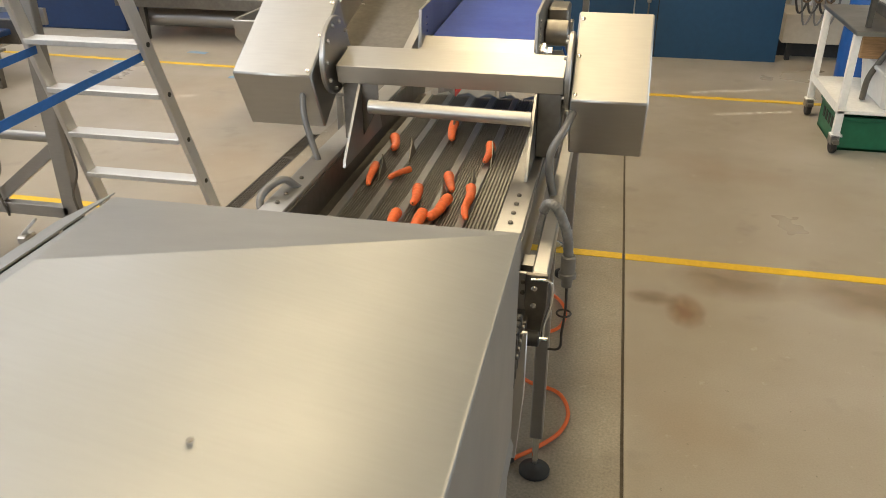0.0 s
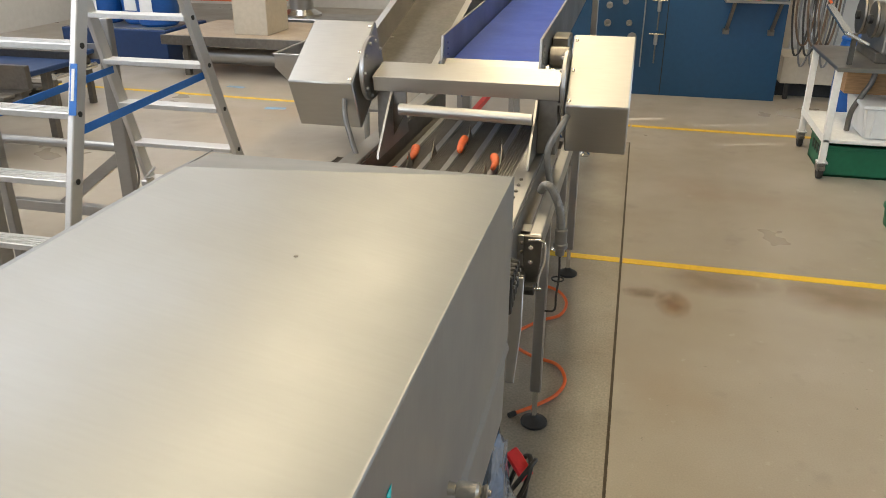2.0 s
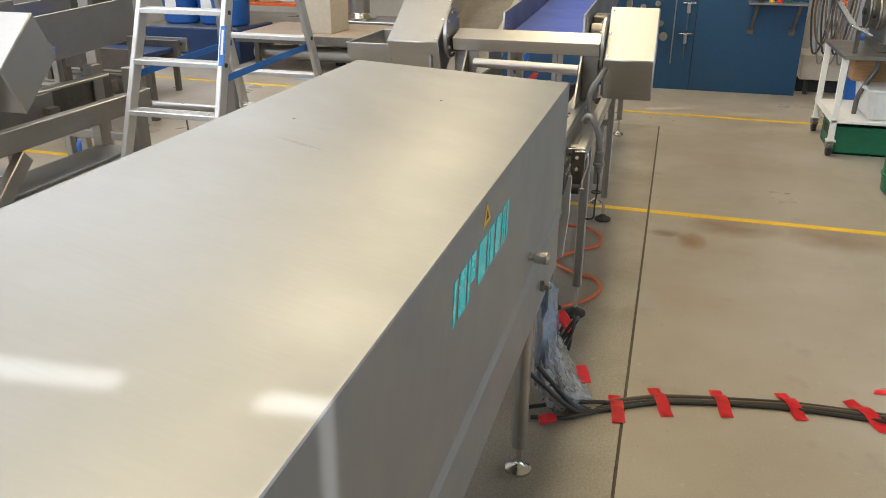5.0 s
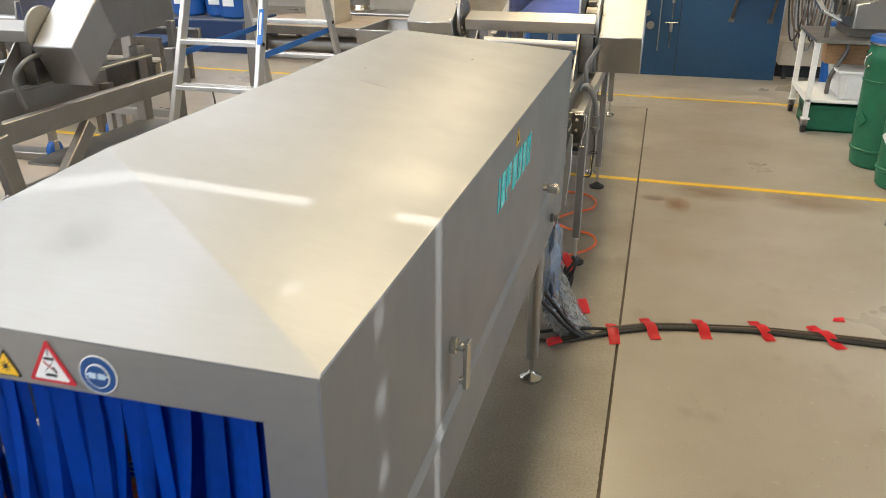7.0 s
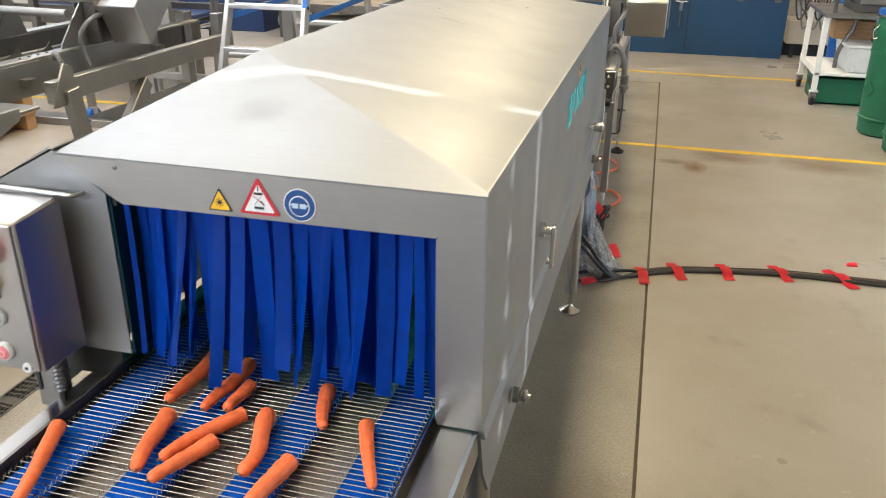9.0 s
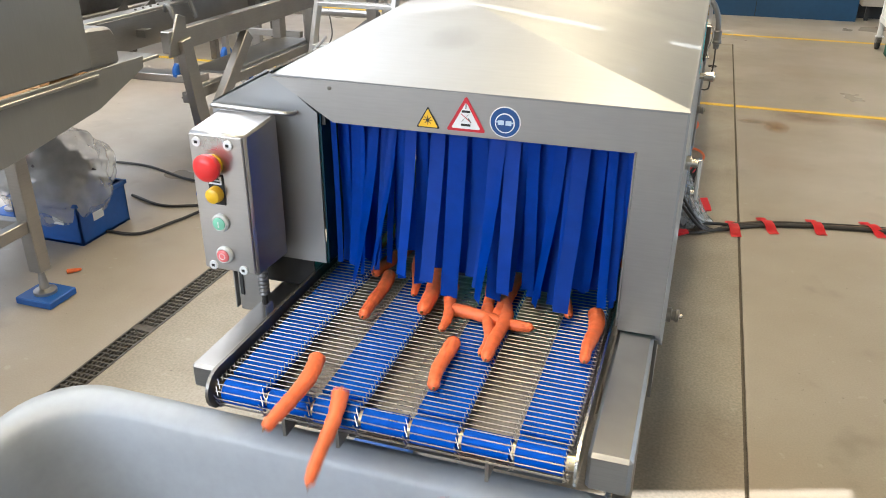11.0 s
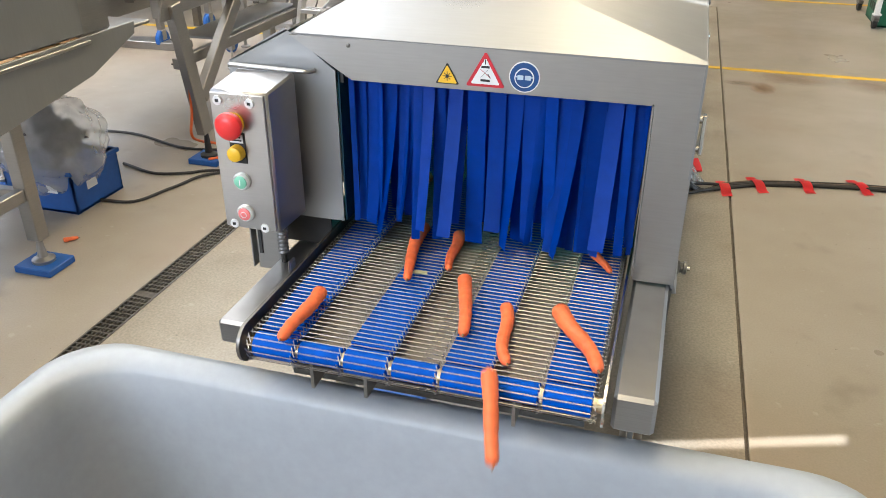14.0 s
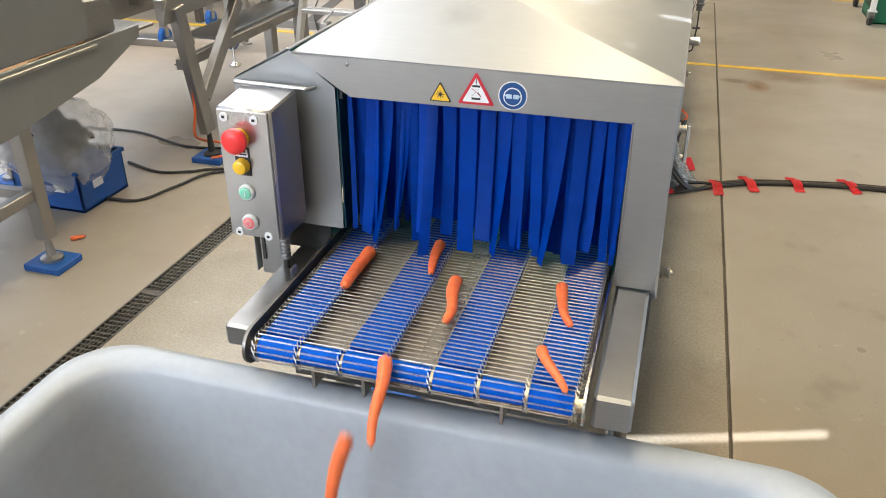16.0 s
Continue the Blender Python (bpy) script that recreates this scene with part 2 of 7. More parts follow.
RED_TAPE = material("red_tape", (0.82, 0.035, 0.045), 0.4, 0.0, 0.15, 40.0, 0.2, 8.0, 0.2)
WHITE_PAINT = material("white_paint", (0.78, 0.78, 0.76), 0.5, 0.0, 0.08, 40.0, 0.15, 3.0)
BLUE_PANEL = material("blue_panel", (0.012, 0.062, 0.145), 0.42, 0.0, 0.1, 20.0, 0.3, 1.2)
BLUE_BELT = material("blue_belt", (0.02, 0.06, 0.36), 0.5, 0.0, 0.08, 40.0, 0.3, 3.0, 0.05, spec=0.3)
BLUE_STRIP = varied(material("blue_curtain", (0.002, 0.064, 0.48), 0.45, 0.0, 0.14, 30.0, 0.4, 7.0, 0.03, tint=(0.002, 0.036, 0.30), spec=0.2), 0.88, 1.12)
BLUE_PLASTIC = material("blue_plastic", (0.01, 0.09, 0.36), 0.45, 0.0, 0.12, 30.0, 0.3, 4.0)
GREEN_PLASTIC = material("green_plastic", (0.012, 0.13, 0.065), 0.45, 0.0, 0.12, 25.0, 0.3, 3.0)
GREY_BIN = material("grey_bin", (0.335, 0.365, 0.405), 0.42, 0.0, 0.06, 40.0, 0.25, 2.5, 0.04)
BLACK = material("black_rubber", (0.02, 0.02, 0.02), 0.6, 0.0, 0.3, 40.0)
CABLE = material("dark_cable", (0.025, 0.023, 0.021), 0.5, 0.0, 0.2, 30.0)
HOSE_GREY = material("grey_conduit", (0.17, 0.168, 0.165), 0.38, 0.25, 0.12, 40.0)
HOSE_ORANGE = material("orange_hose", (0.75, 0.14, 0.03), 0.42, 0.0, 0.1, 30.0)
CARROT = material("carrot_skin", (0.82, 0.185, 0.06), 0.46, 0.0, 0.2, 60.0, 0.5, 22.0, 0.3, tint=(0.68, 0.11, 0.03), spec=0.35)
CARROT_END = material("carrot_crown", (0.24, 0.13, 0.05), 0.7, 0.0, 0.4, 80.0)
WALL = material("wall_paint", (0.62, 0.61, 0.58), 0.7, 0.0, 0.06, 12.0, 0.2, 0.5)
CEILING = material("ceiling_panel", (0.60, 0.51, 0.33), 0.7, 0.0, 0.08, 8.0, 0.2, 0.5)
WOOD = material("wood", (0.50, 0.30, 0.14), 0.55, 0.0, 0.3, 12.0, 0.3, 3.0, 0.1, (1, 12, 12))
RED_PLASTIC = material("red_plastic", (0.70, 0.03, 0.03), 0.35)
YELLOW = material("yellow_plastic", (0.80, 0.48, 0.02), 0.35)
WHITE_PLASTIC = material("white_plastic", (0.72, 0.73, 0.74), 0.35, 0.0, 0.05, 20.0)
CYAN_FOIL = material("cyan_foil", (0.0, 0.86, 1.0), 0.25, 0.2, 0.12, 120.0, 0.5, 14.0, tint=(0.1, 0.95, 1.0))
WARM_TUBE = glow("warm_tube", (1.0, 0.85, 0.62), 2.2)
COOL_TUBE = glow("cool_tube", (1.0, 0.95, 0.88), 2.2)
BLUE_TAPE = material("blue_tape", (0.16, 0.33, 0.52), 0.6, 0.0, 0.25, 30.0, 0.5, 6.0, tint=(0.30, 0.31, 0.30))
RUST = soft_stain("rust_stain", (0.40, 0.20, 0.08), 0.30)
RUST_HAZE = soft_stain("rust_haze", (0.36, 0.22, 0.12), 0.19)
GRATE = material("drain_grate", (0.17, 0.15, 0.125), 0.5, 0.7, 0.3, 60.0, 0.4, 5.0)
CABLE_BROWN = material("brown_cable", (0.13, 0.08, 0.045), 0.5, 0.0, 0.2, 30.0)
TEAL = material("teal_liner", (0.004, 0.03, 0.05), 0.5, 0.0, 0.1, 30.0, spec=0.2)
BLUE_SIGN = material("sign_blue", (0.012, 0.065, 0.22), 0.35)
PALE_LENS = material("sign_pale_blue", (0.48, 0.60, 0.72), 0.35)
SIGN_RED = material("sign_red", (0.50, 0.018, 0.032), 0.35)
BLUE_GLIDE = material("blue_glide", (0.002, 0.085, 0.50), 0.55, 0.0, 0.18, 50.0, 0.4, 8.0, tint=(0.004, 0.055, 0.32), spec=0.10)
BRASS = material("roller_brass", (0.62, 0.52, 0.34), 0.28, 1.0, 0.1, 40.0)
WIRE_STEEL = material("belt_wire", (0.42, 0.40, 0.36), 0.3, 1.0, 0.1, 60.0, 0.2, 10.0)
GREEN_BUTTON = material("green_button", (0.20, 0.52, 0.36), 0.35)
RED_BUTTON = material("red_button", (0.72, 0.18, 0.18), 0.35)
CLEAR_GREY = material("button_ring", (0.60, 0.62, 0.60), 0.25)
UV = glow("uv_tube", (0.05, 0.85, 0.80), 1.0)
FOIL = material("bubble_foil", (0.50, 0.52, 0.53), 0.15, 0.0, 0.2, 60.0, 0.7, 18.0, 0.3, tint=(0.20, 0.21, 0.22), coat=0.9, alpha=0.58)
BLUE_FILM = material("blue_film", (0.16, 0.27, 0.46), 0.22, 0.0, 0.2, 60.0, 0.6, 12.0, 0.3, tint=(0.36, 0.40, 0.46), coat=0.7, alpha=0.75)
SACK = material("clear_sack", (0.88, 0.88, 0.88), 0.25, 0.0, 0.12, 20.0, 0.5, 6.0, 0.3, tint=(0.72, 0.71, 0.72), coat=0.5, alpha=0.34)
LANE = material("fluted_steel", (0.29, 0.275, 0.245), 0.4, 0.8, 0.15, 40.0, 0.5, 3.0, 0.05, rough_var=0.14)
SMUDGE = soft_stain("grease_smudge", (0.13, 0.125, 0.115), 0.06)
BLUE_STRAP = material("blue_strap", (0.02, 0.14, 0.50), 0.55, 0.0, 0.12, 60.0)
BEIGE = material("beige_paint", (0.46, 0.41, 0.33), 0.5, 0.0, 0.08, 20.0, 0.2, 2.0)
BLUE_DARK = material("dark_blue_steel", (0.007, 0.032, 0.115), 0.45, 0.0, 0.12, 25.0, 0.3, 2.5)
DECK = material("plywood_deck", (0.40, 0.325, 0.24), 0.6, 0.0, 0.2, 14.0, 0.5, 3.0, 0.1, (1, 10, 10), tint=(0.26, 0.20, 0.15))
GREY_WOOD = material("grey_wood", (0.26, 0.23, 0.19), 0.7, 0.0, 0.3, 14.0, 0.3, 3.0, 0.1, (1, 10, 10))
TRAY = material("belt_tray", (0.34, 0.32, 0.28), 0.5, 0.5, 0.15, 30.0, 0.3, 4.0)
WASTE = material("grey_waste", (0.045, 0.04, 0.045), 0.6, 0.0, 0.4, 30.0, 0.6, 12.0, 0.3, tint=(0.13, 0.11, 0.12))
PINK_WASTE = material("pink_waste", (0.55, 0.12, 0.10), 0.6, 0.0, 0.3, 30.0, 0.4, 14.0, 0.3)
LEAF = material("pale_leaf", (0.62, 0.66, 0.36), 0.5, 0.0, 0.2, 60.0, 0.4, 30.0)
STEEL_FRONT = material("ground_steel", (0.39, 0.382, 0.37), 0.38, 0.9, 0.04, 18.0, 0.4, 3.0, 0.02, (1, 1, 14), rough_var=0.16)
BOX_STEEL = material("smooth_steel", (0.47, 0.46, 0.45), 0.34, 0.96, 0.03, 24.0, 0.35, 5.0, 0.02, (1, 1, 20), rough_var=0.14)
PALE_GLOW = glow("pale_glow", (0.74, 0.88, 1.0), 0.7)

# ---------- hall ----------
# Slits set in the unseen roof to shape where the sun bands fall.
SLITS = [(-0.77, 0.35, 2.8, 3.5, [(2.845, 2.872)] + [(2.98 + 0.085 * k, 3.02 + 0.085 * k) for k in range(6)]),
         (-0.461, 0.35, 2.25, 4.4, [(2.25, 2.76), (2.90, 4.38)]),
         (6.17, 0.33, 3.7, 5.2, [(3.90 + 0.068 * k, 3.94 + 0.068 * k) for k in range(7)] + [(4.72 + 0.076 * k, 4.765 + 0.076 * k) for k in range(8)]),
         (6.80, 0.33, 3.7, 5.3, [(4.58 + 0.085 * k, 4.635 + 0.085 * k) for k in range(8)]),
         (7.09, 0.33, 3.7, 4.4, [(3.88, 4.33)]),
         (7.19, 0.33, 0.5, 0.7, [(0.52, 0.68)])]


def joint_x(y):
    """The long floor joint runs slightly askew to the machine."""
    return 0.1185 - 0.0053 * y


def hall():
    X0, X1, Y0, Y1, H = -9.0, 7.0, -8.0, 14.0, 6.0
    # sub-base shows in the joints
    base = solid("floor", box(B(), X0, X1, Y0, Y1, -0.30, -0.012), JOINT, "smooth grey-beige concrete hall floor with narrow joints", "floor", "structure")
    for x0, x1, y0, y1, m in ((X0, -2.092, Y0, Y1, CONCRETE), (-1.998, None, Y0, 6.25, CONCRETE_STRIP), (None, X1, Y0, 6.25, CONCRETE),
                              (joint_x(6.25) + 0.006, X1, 6.25, 6.256, CONCRETE), (-1.998, X1, 6.256, Y1, CONCRETE), (-2.092, -1.998, 5.3, Y1, CONCRETE), (-2.092, -1.998, Y0, -3.0, CONCRETE)):
        a = [x0 if x0 is not None else joint_x(y) + 0.006 for y in (y0, y1)]
        b = [x1 if x1 is not None else joint_x(y) - 0.006 for y in (y0, y1)]
        part("slab", prism(B(), [(a[0], y0, -0.012), (b[0], y0, -0.012), (b[1], y1, -0.012), (a[1], y1, -0.012)], (0, 0, 0.012)), m, base)
    t = 0.2
    solid("wall_north", box(B(), X0 - t, X1 + t, Y1, Y1 + t, -0.3, H), WALL, "pale painted end wall of the hall", "wall", "structure")
    bm = B()
    box(bm, X1, X1 + t, Y0, Y1, -0.3, 0.8)
    box(bm, X1, X1 + t, Y0, Y1, 3.0, H)
    box(bm, X1, X1 + t, Y0, -0.6, 0.8, 3.0)
    box(bm, X1, X1 + t, 6.6, Y1, 0.8, 3.0)
    solid("wall_east", bm, WALL, "pale painted side wall of the hall, unseen, opened for added fill light", "wall", "structure")
    # Unseen glowing plate: blocks direct sun and cools the hood side's reflection.
    solid("backdrop", box(B(), X1 + 0.6, X1 + 0.65, -2.5, 8.5, 1.0, 6.5), PALE_GLOW, "unseen pale blue glowing plate outside the side wall, keeping sun out", "sky", "structure")
    bm = B()
    box(bm, X0 - t, X0, Y0, Y1, -0.3, 1.6)
    box(bm, X0 - t, X0, Y0, Y1, 4.8, H)
    box(bm, X0 - t, X0, Y0, -4.6, 1.6, 4.8)
    box(bm, X0 - t, X0, 8.6, Y1, 1.6, 4.8)
    solid("wall_west", bm, WALL, "pale side wall with a long band of windows", "wall", "structure")
    bm = B()
    box(bm, X0 - t, X1 + t, Y0 - t, Y0, -0.3, 2.0)
    box(bm, X0 - t, X1 + t, Y0 - t, Y0, 4.8, H)
    box(bm, X0 - t, -7.3, Y0 - t, Y0, 2.0, 4.8)
    box(bm, -1.5, X1 + t, Y0 - t, Y0, 2.0, 4.8)
    solid("wall_south", bm, WALL, "pale end wall with a wide window", "wall", "structure")
    # unseen roof in strips; its narrow slits are placed so sun falls in thin bands
    bm = B()
    g = 0.019
    xa, xb = X0 - t, X1 + t
    low = [(xa, Y0 - t), (xb, Y0 - t)]
    for a, s, _, _, gaps in SLITS:
        line = [(xa, a + s * xa), (xb, a + s * xb)]
        prism(bm, [(*low[0], H), (*low[1], H), (line[1][0], line[1][1] - g, H), (line[0][0], line[0][1] - g, H)], (0, 0, 0.02))
        edge = xa
        for u0, u1 in gaps + [(xb, xb)]:
            prism(bm, [(edge, a + s * edge - g, H), (u0, a + s * u0 - g, H), (u0, a + s * u0 + g, H), (edge, a + s * edge + g, H)], (0, 0, 0.02))
            edge = u1
        low = [(line[0][0], line[0][1] + g), (line[1][0], line[1][1] + g)]
    prism(bm, [(*low[0], H), (*low[1], H), (xb, Y1 + t, H), (xa, Y1 + t, H)], (0, 0, 0.02))
    solid("ceiling", bm, CEILING, "unseen warm beige hall ceiling with narrow slits placed to cast sun bands", "ceiling", "structure")
    for k in range(4):
        for x, gl, hw in ((-0.75, WARM_TUBE, 0.45), (-5.05, COOL_TUBE, 1.75)):
            y = -4.0 + 4.0 * k
            th = thing("hall_lamp", x, y, 5.6, "long warm ceiling lamp in a white metal tray" if hw < 1.0 else "wide bright roof light panel in a white frame", "lamp", "hall lamps")
            part("tray", box(B(), x - hw - 0.05, x + hw + 0.05, y - 1.4, y + 1.4, 5.66, 5.75, 0.01), WHITE_PAINT, th)
            part("diffuser", box(B(), x - hw, x + hw, y - 1.3, y + 1.3, 5.63, 5.66), gl, th)
            part("hanger", box(B(), x - 0.02, x + 0.02, y - 0.02, y + 0.02, 5.75, 6.0), STEEL_DARK, th)


hall()


# ---------- floor markings, drain, cables ----------
def strip(x0, y0, x1, y1, w, z=0.0025):
    d = Vector((x1 - x0, y1 - y0, 0)).normalized()
    n = Vector((-d.y, d.x, 0)) * w / 2
    a, b = Vector((x0, y0, 0)), Vector((x1, y1, 0))
    c = [a - n, b - n, b + n, a + n]
    return [(*p.xy, -0.002) for p in c] + [(*p.xy, z) for p in c]


def markings():
    lab = "worn yellow tape line on the concrete floor"
    for x0, y0, x1, y1 in ((0.106, 3.850, 6.9, 3.77), (-1.9, 3.88, 0.090, 3.852), (-7.5, 3.90, -2.1, 3.885), (0.091, 6.79, 3.4, 6.73), (-1.998, 6.88, 0.078, 6.793), (-8.5, 7.16, -2.0, 6.88)):
        solid("floor_line", hexa(B(), strip(x0, y0, x1, y1, 0.062)), YELLOW_TAPE, lab, "floor line", "structure")
    # blue chalk marks on the far floor
    for x, y, a in ((-3.3, 6.6, 0.2), (-4.1, 7.4, -0.1), (-2.7, 7.3, 0.6), (-3.6, 7.9, 0.1), (-4.6, 6.9, 0.4)):
        solid("floor_mark", hexa(B(), strip(x, y, x + 0.20 * math.cos(a), y + 0.20 * math.sin(a), 0.07, 0.002)), BLUE_TAPE, "pale blue tape mark on the floor", "floor mark", "structure")
    # rusty stains
    for x, y, rx, ry, m in ((0.364, 3.385, 0.10, 0.17, RUST), (0.225, 3.47, 0.13, 0.08, RUST_HAZE), (0.60, 3.70, 0.34, 0.22, RUST_HAZE), (1.20, 3.66, 0.42, 0.26, RUST_HAZE)):
        bm = B()
        pts = [(0.5 * math.cos(2 * math.pi * k / 24), 0.5 * math.sin(2 * math.pi * k / 24), 0.0) for k in range(24)]
        prism(bm, pts, (0, 0, 0.0007))
        ob = solid("floor_stain", bm, m, "rust-brown stain soaked into the concrete floor", "stain", "structure")
        ob.matrix_world = pose(x, y, 0.0004) @ Matrix.Diagonal((2 * rx, 2 * ry, 1, 1))
    # drain channel
    th = thing("floor_drain", -2.045, 1.0, -0.01, "long dark steel drain channel with grating set in the floor", "drain")
    bm = B()
    for x in (-2.088, -2.002):
        box(bm, x - 0.004, x + 0.004, -3.0, 5.3, -0.012, 0.003)
    part("channel_frame", bm, STEEL_DARK, th)
    bm = B()
    y = -2.99
    while y < 5.28:
        box(bm, -2.084, -2.006, y, y + 0.006, -0.010, 0.002)
        y += 0.026
    for k in range(1, 5):
        box(bm, -2.084 + 0.0156 * k - 0.002, -2.084 + 0.0156 * k + 0.002, -2.99, 5.28, -0.009, 0.0015)
    for y in (-1.2, -0.215, 0.8, 1.8, 2.8, 3.8, 4.8):
        box(bm, -2.084, -2.006, y, y + 0.03, -0.010, 0.0025)
    part("grating", bm, GRATE, th, kind="stuff")


markings()


def cables():
    route = [(-0.22, 1.36), (-0.05, 1.45), (0.09, 1.52), (0.25, 1.59), (0.47, 1.645), (0.73, 1.695), (1.0, 1.71), (1.3, 1.70), (1.8, 1.66), (2.6, 1.6), (4.0, 1.55), (6.9, 1.5)]
    rs = random.Random(2)
    for k, (off, r, m) in enumerate(((-0.034, 0.009, CABLE), (-0.016, 0.010, CABLE), (0.003, 0.008, CABLE_BROWN), (0.02, 0.009, CABLE), (0.036, 0.007, CABLE_BROWN))):
        pts = [(x + 0.02 * math.sin(3 * i + k) * (i == 0), y + off * (0.7 + 0.3 * math.sin(i * 1.3 + k)) + 0.05 * (i == 0) * (k - 2), r + (0.25 if i == 0 else 0.0)) for i, (x, y) in enumerate(route)]
        th = thing("cable", 0.5, 1.64, 0.0, "dark rubber power cable lying on the floor in a bundle", "cable", "floor cables")
        part("sheath", tube(B(), pts, r, 8, 6), m, th)
    for x, y, a, w, L in ((0.085, 1.492, 100, 0.05, 0.19), (0.244, 1.585, 108, 0.05, 0.20), (0.471, 1.642, 103, 0.05, 0.19), (0.731, 1.697, 110, 0.05, 0.19), (1.0, 1.71, 118, 0.055, 0.22), (1.32, 1.70, 100, 0.05, 0.2)):
        th = thing("tape_strip", x, y, 0.0, "strip of crinkled red tape holding cables to the floor", "tape", "red tape strips")
        d = Vector((math.cos(radians(a)), math.sin(radians(a)), 0))
        n = Vector((-d.y, d.x, 0)) * w / 2
        bm = B()
        rows = []
        for k in range(13):
            s = (k / 12 - 0.5) * L
            h = 0.003 + 0.0195 * math.exp(-(abs(s) / 0.047) ** 4)
            j = 0.004 * rs.uniform(-1, 1)
            c = Vector((x, y, h)) + d * s
            rows.append([bm.verts.new(c - n + d * j), bm.verts.new(c + Vector((0, 0, 0.002 * rs.random()))), bm.verts.new(c + n - d * j)])
        for p, q in zip(rows, rows[1:]):
            bm.faces.new((p[0], p[1], q[1], q[0]))
            bm.faces.new((p[1], p[2], q[2], q[1]))
        bmesh.ops.solidify(bm, geom=bm.faces[:], thickness=0.0012)
        part("tape", bm, RED_TAPE, th, sharp=20)
    # scraps of tape
    for x, y, a in ((1.085, 1.9, 30),):
        th = thing("tape_scrap", x, y, 0.0, "small crumpled scrap of red tape on the floor", "tape")
        bm = B()
        hexa(bm, [(x - 0.03, y - 0.012, 0), (x + 0.03, y - 0.01, 0), (x + 0.028, y + 0.016, 0), (x - 0.025, y + 0.012, 0), (x - 0.02, y - 0.008, 0.018), (x + 0.02, y - 0.006, 0.010), (x + 0.022, y + 0.01, 0.02), (x - 0.018, y + 0.009, 0.012)], 0.003)
        part("scrap", bm, RED_TAPE, th)
    # cables wrapped in bubble foil beside the machine leg
    th = thing("foil_bundle", -0.14, 1.38, 0.0, "crumpled clear bubble foil wrapped round coiled cables, taped red", "cable bundle")
    # a tent of crumpled film, steep at the machine and drawn to a neck where the cables come out
    bm = B()
    bmesh.ops.create_icosphere(bm, subdivisions=5, radius=1.0)
    for v in bm.verts:
        c = v.co.copy()
        n = 1 + noise.noise(c * 2.3) * 0.25 + abs(noise.noise(c * 4.2)) * 0.35
        u = (c.x + 1) / 2
        w, h = 0.028 + 0.17 * (1 - u) ** 0.9, 0.03 + 0.40 * (1 - u) ** 1.4
        v.co = Vector((-0.235 + 0.225 * u, 1.47 + 0.055 * u + c.y * n * w, max(0.004, h * (0.5 + 0.5 * c.z * n))))
    part("foil", bm, FOIL, th, sharp=30)
    bm = B()
    bmesh.ops.create_icosphere(bm, subdivisions=3, radius=1.0)
    for v in bm.verts:
        c = v.co.copy()
        n = 1 + 0.35 * noise.noise(c * 3.0)
        v.co = Vector((-0.195 + 0.04 * c.x * n, 1.46 + 0.13 * c.y * n, 0.30 + 0.21 * c.z * n))
    part("blue_bag", bm, BLUE_FILM, th, "blue-tinted bubble foil")
    for k in range(3):
        part("cable_coil", tube(B(), [(-0.165 + 0.012 * k + 0.035 * math.cos(a), 1.70 + 0.05 * math.sin(a), 0.16 + 0.02 * k + 0.07 * math.sin(a + k)) for a in [i * 0.7 for i in range(11)]], 0.008, 6, 3), CABLE, th)
    for pts in ([(-0.25, 1.36, 0.03), (-0.12, 1.42, 0.035), (0.0, 1.49, 0.02), (0.09, 1.52, 0.01)], [(-0.22, 1.33, 0.012), (-0.10, 1.36, 0.012), (0.0, 1.43, 0.012), (0.09, 1.49, 0.01)]):
        part("loose_cable", tube(B(), pts, 0.008, 8, 6), CABLE, th)
    for p in (((-0.185, 1.72, 0.27), (-0.125, 1.68, 0.215)), ((-0.075, 1.61, 0.10), (-0.045, 1.565, 0.05)), ((-0.185, 1.31, 0.02), (-0.125, 1.33, 0.03))):
        bm = B()
        bar(bm, p[0], p[1], 0.05, 0.012, 0.003)
        bmesh.ops.subdivide_edges(bm, edges=bm.edges[:], cuts=2)
        for v in bm.verts:
            v.co += Vector((0, 0, 0.010 * noise.noise(v.co * 45)))
        part("red_tape", bm, RED_TAPE, th)


cables()


# ---------- tunnel machine ----------
XR, XL, YF, YB, ZE, ZR = -0.170, -0.92, -1.025, 1.446, 1.241, 1.355


def bolt(name, p, axis, r, h, th, m=None):
    prof = [(0, r), (h * 0.7, r), (h, r * 0.6)]
    return part(name, lathe(B(), p, axis, prof, 8), m or STEEL_BRIGHT, th)


def foot(th, x, y, r, top, pad, spindle, n=20):
    """A levelling foot: round pad, ball and threaded spindle."""
    f = part("foot", lathe(B(), (x, y, 0), (0, 0, 1), [(0, r * 0.92), (0.004, r), (0.014, r), (0.024, r * 0.62), (0.034, r * 0.33), (0.04, 0.012)], n), pad, th)
    part("spindle", cyl(B(), (x, y, 0.035), (x, y, top), spindle, 10), STEEL_BRIGHT, f)
    return f


def sign_disc(name, m, x, z, r, y, th, n=28, turn=0.0):
    bm = B()
    lathe(bm, (x, y, z), (0, -1, 0), [(0, r), (0.0008, r)], n)
    return part(name, bm, m, th)


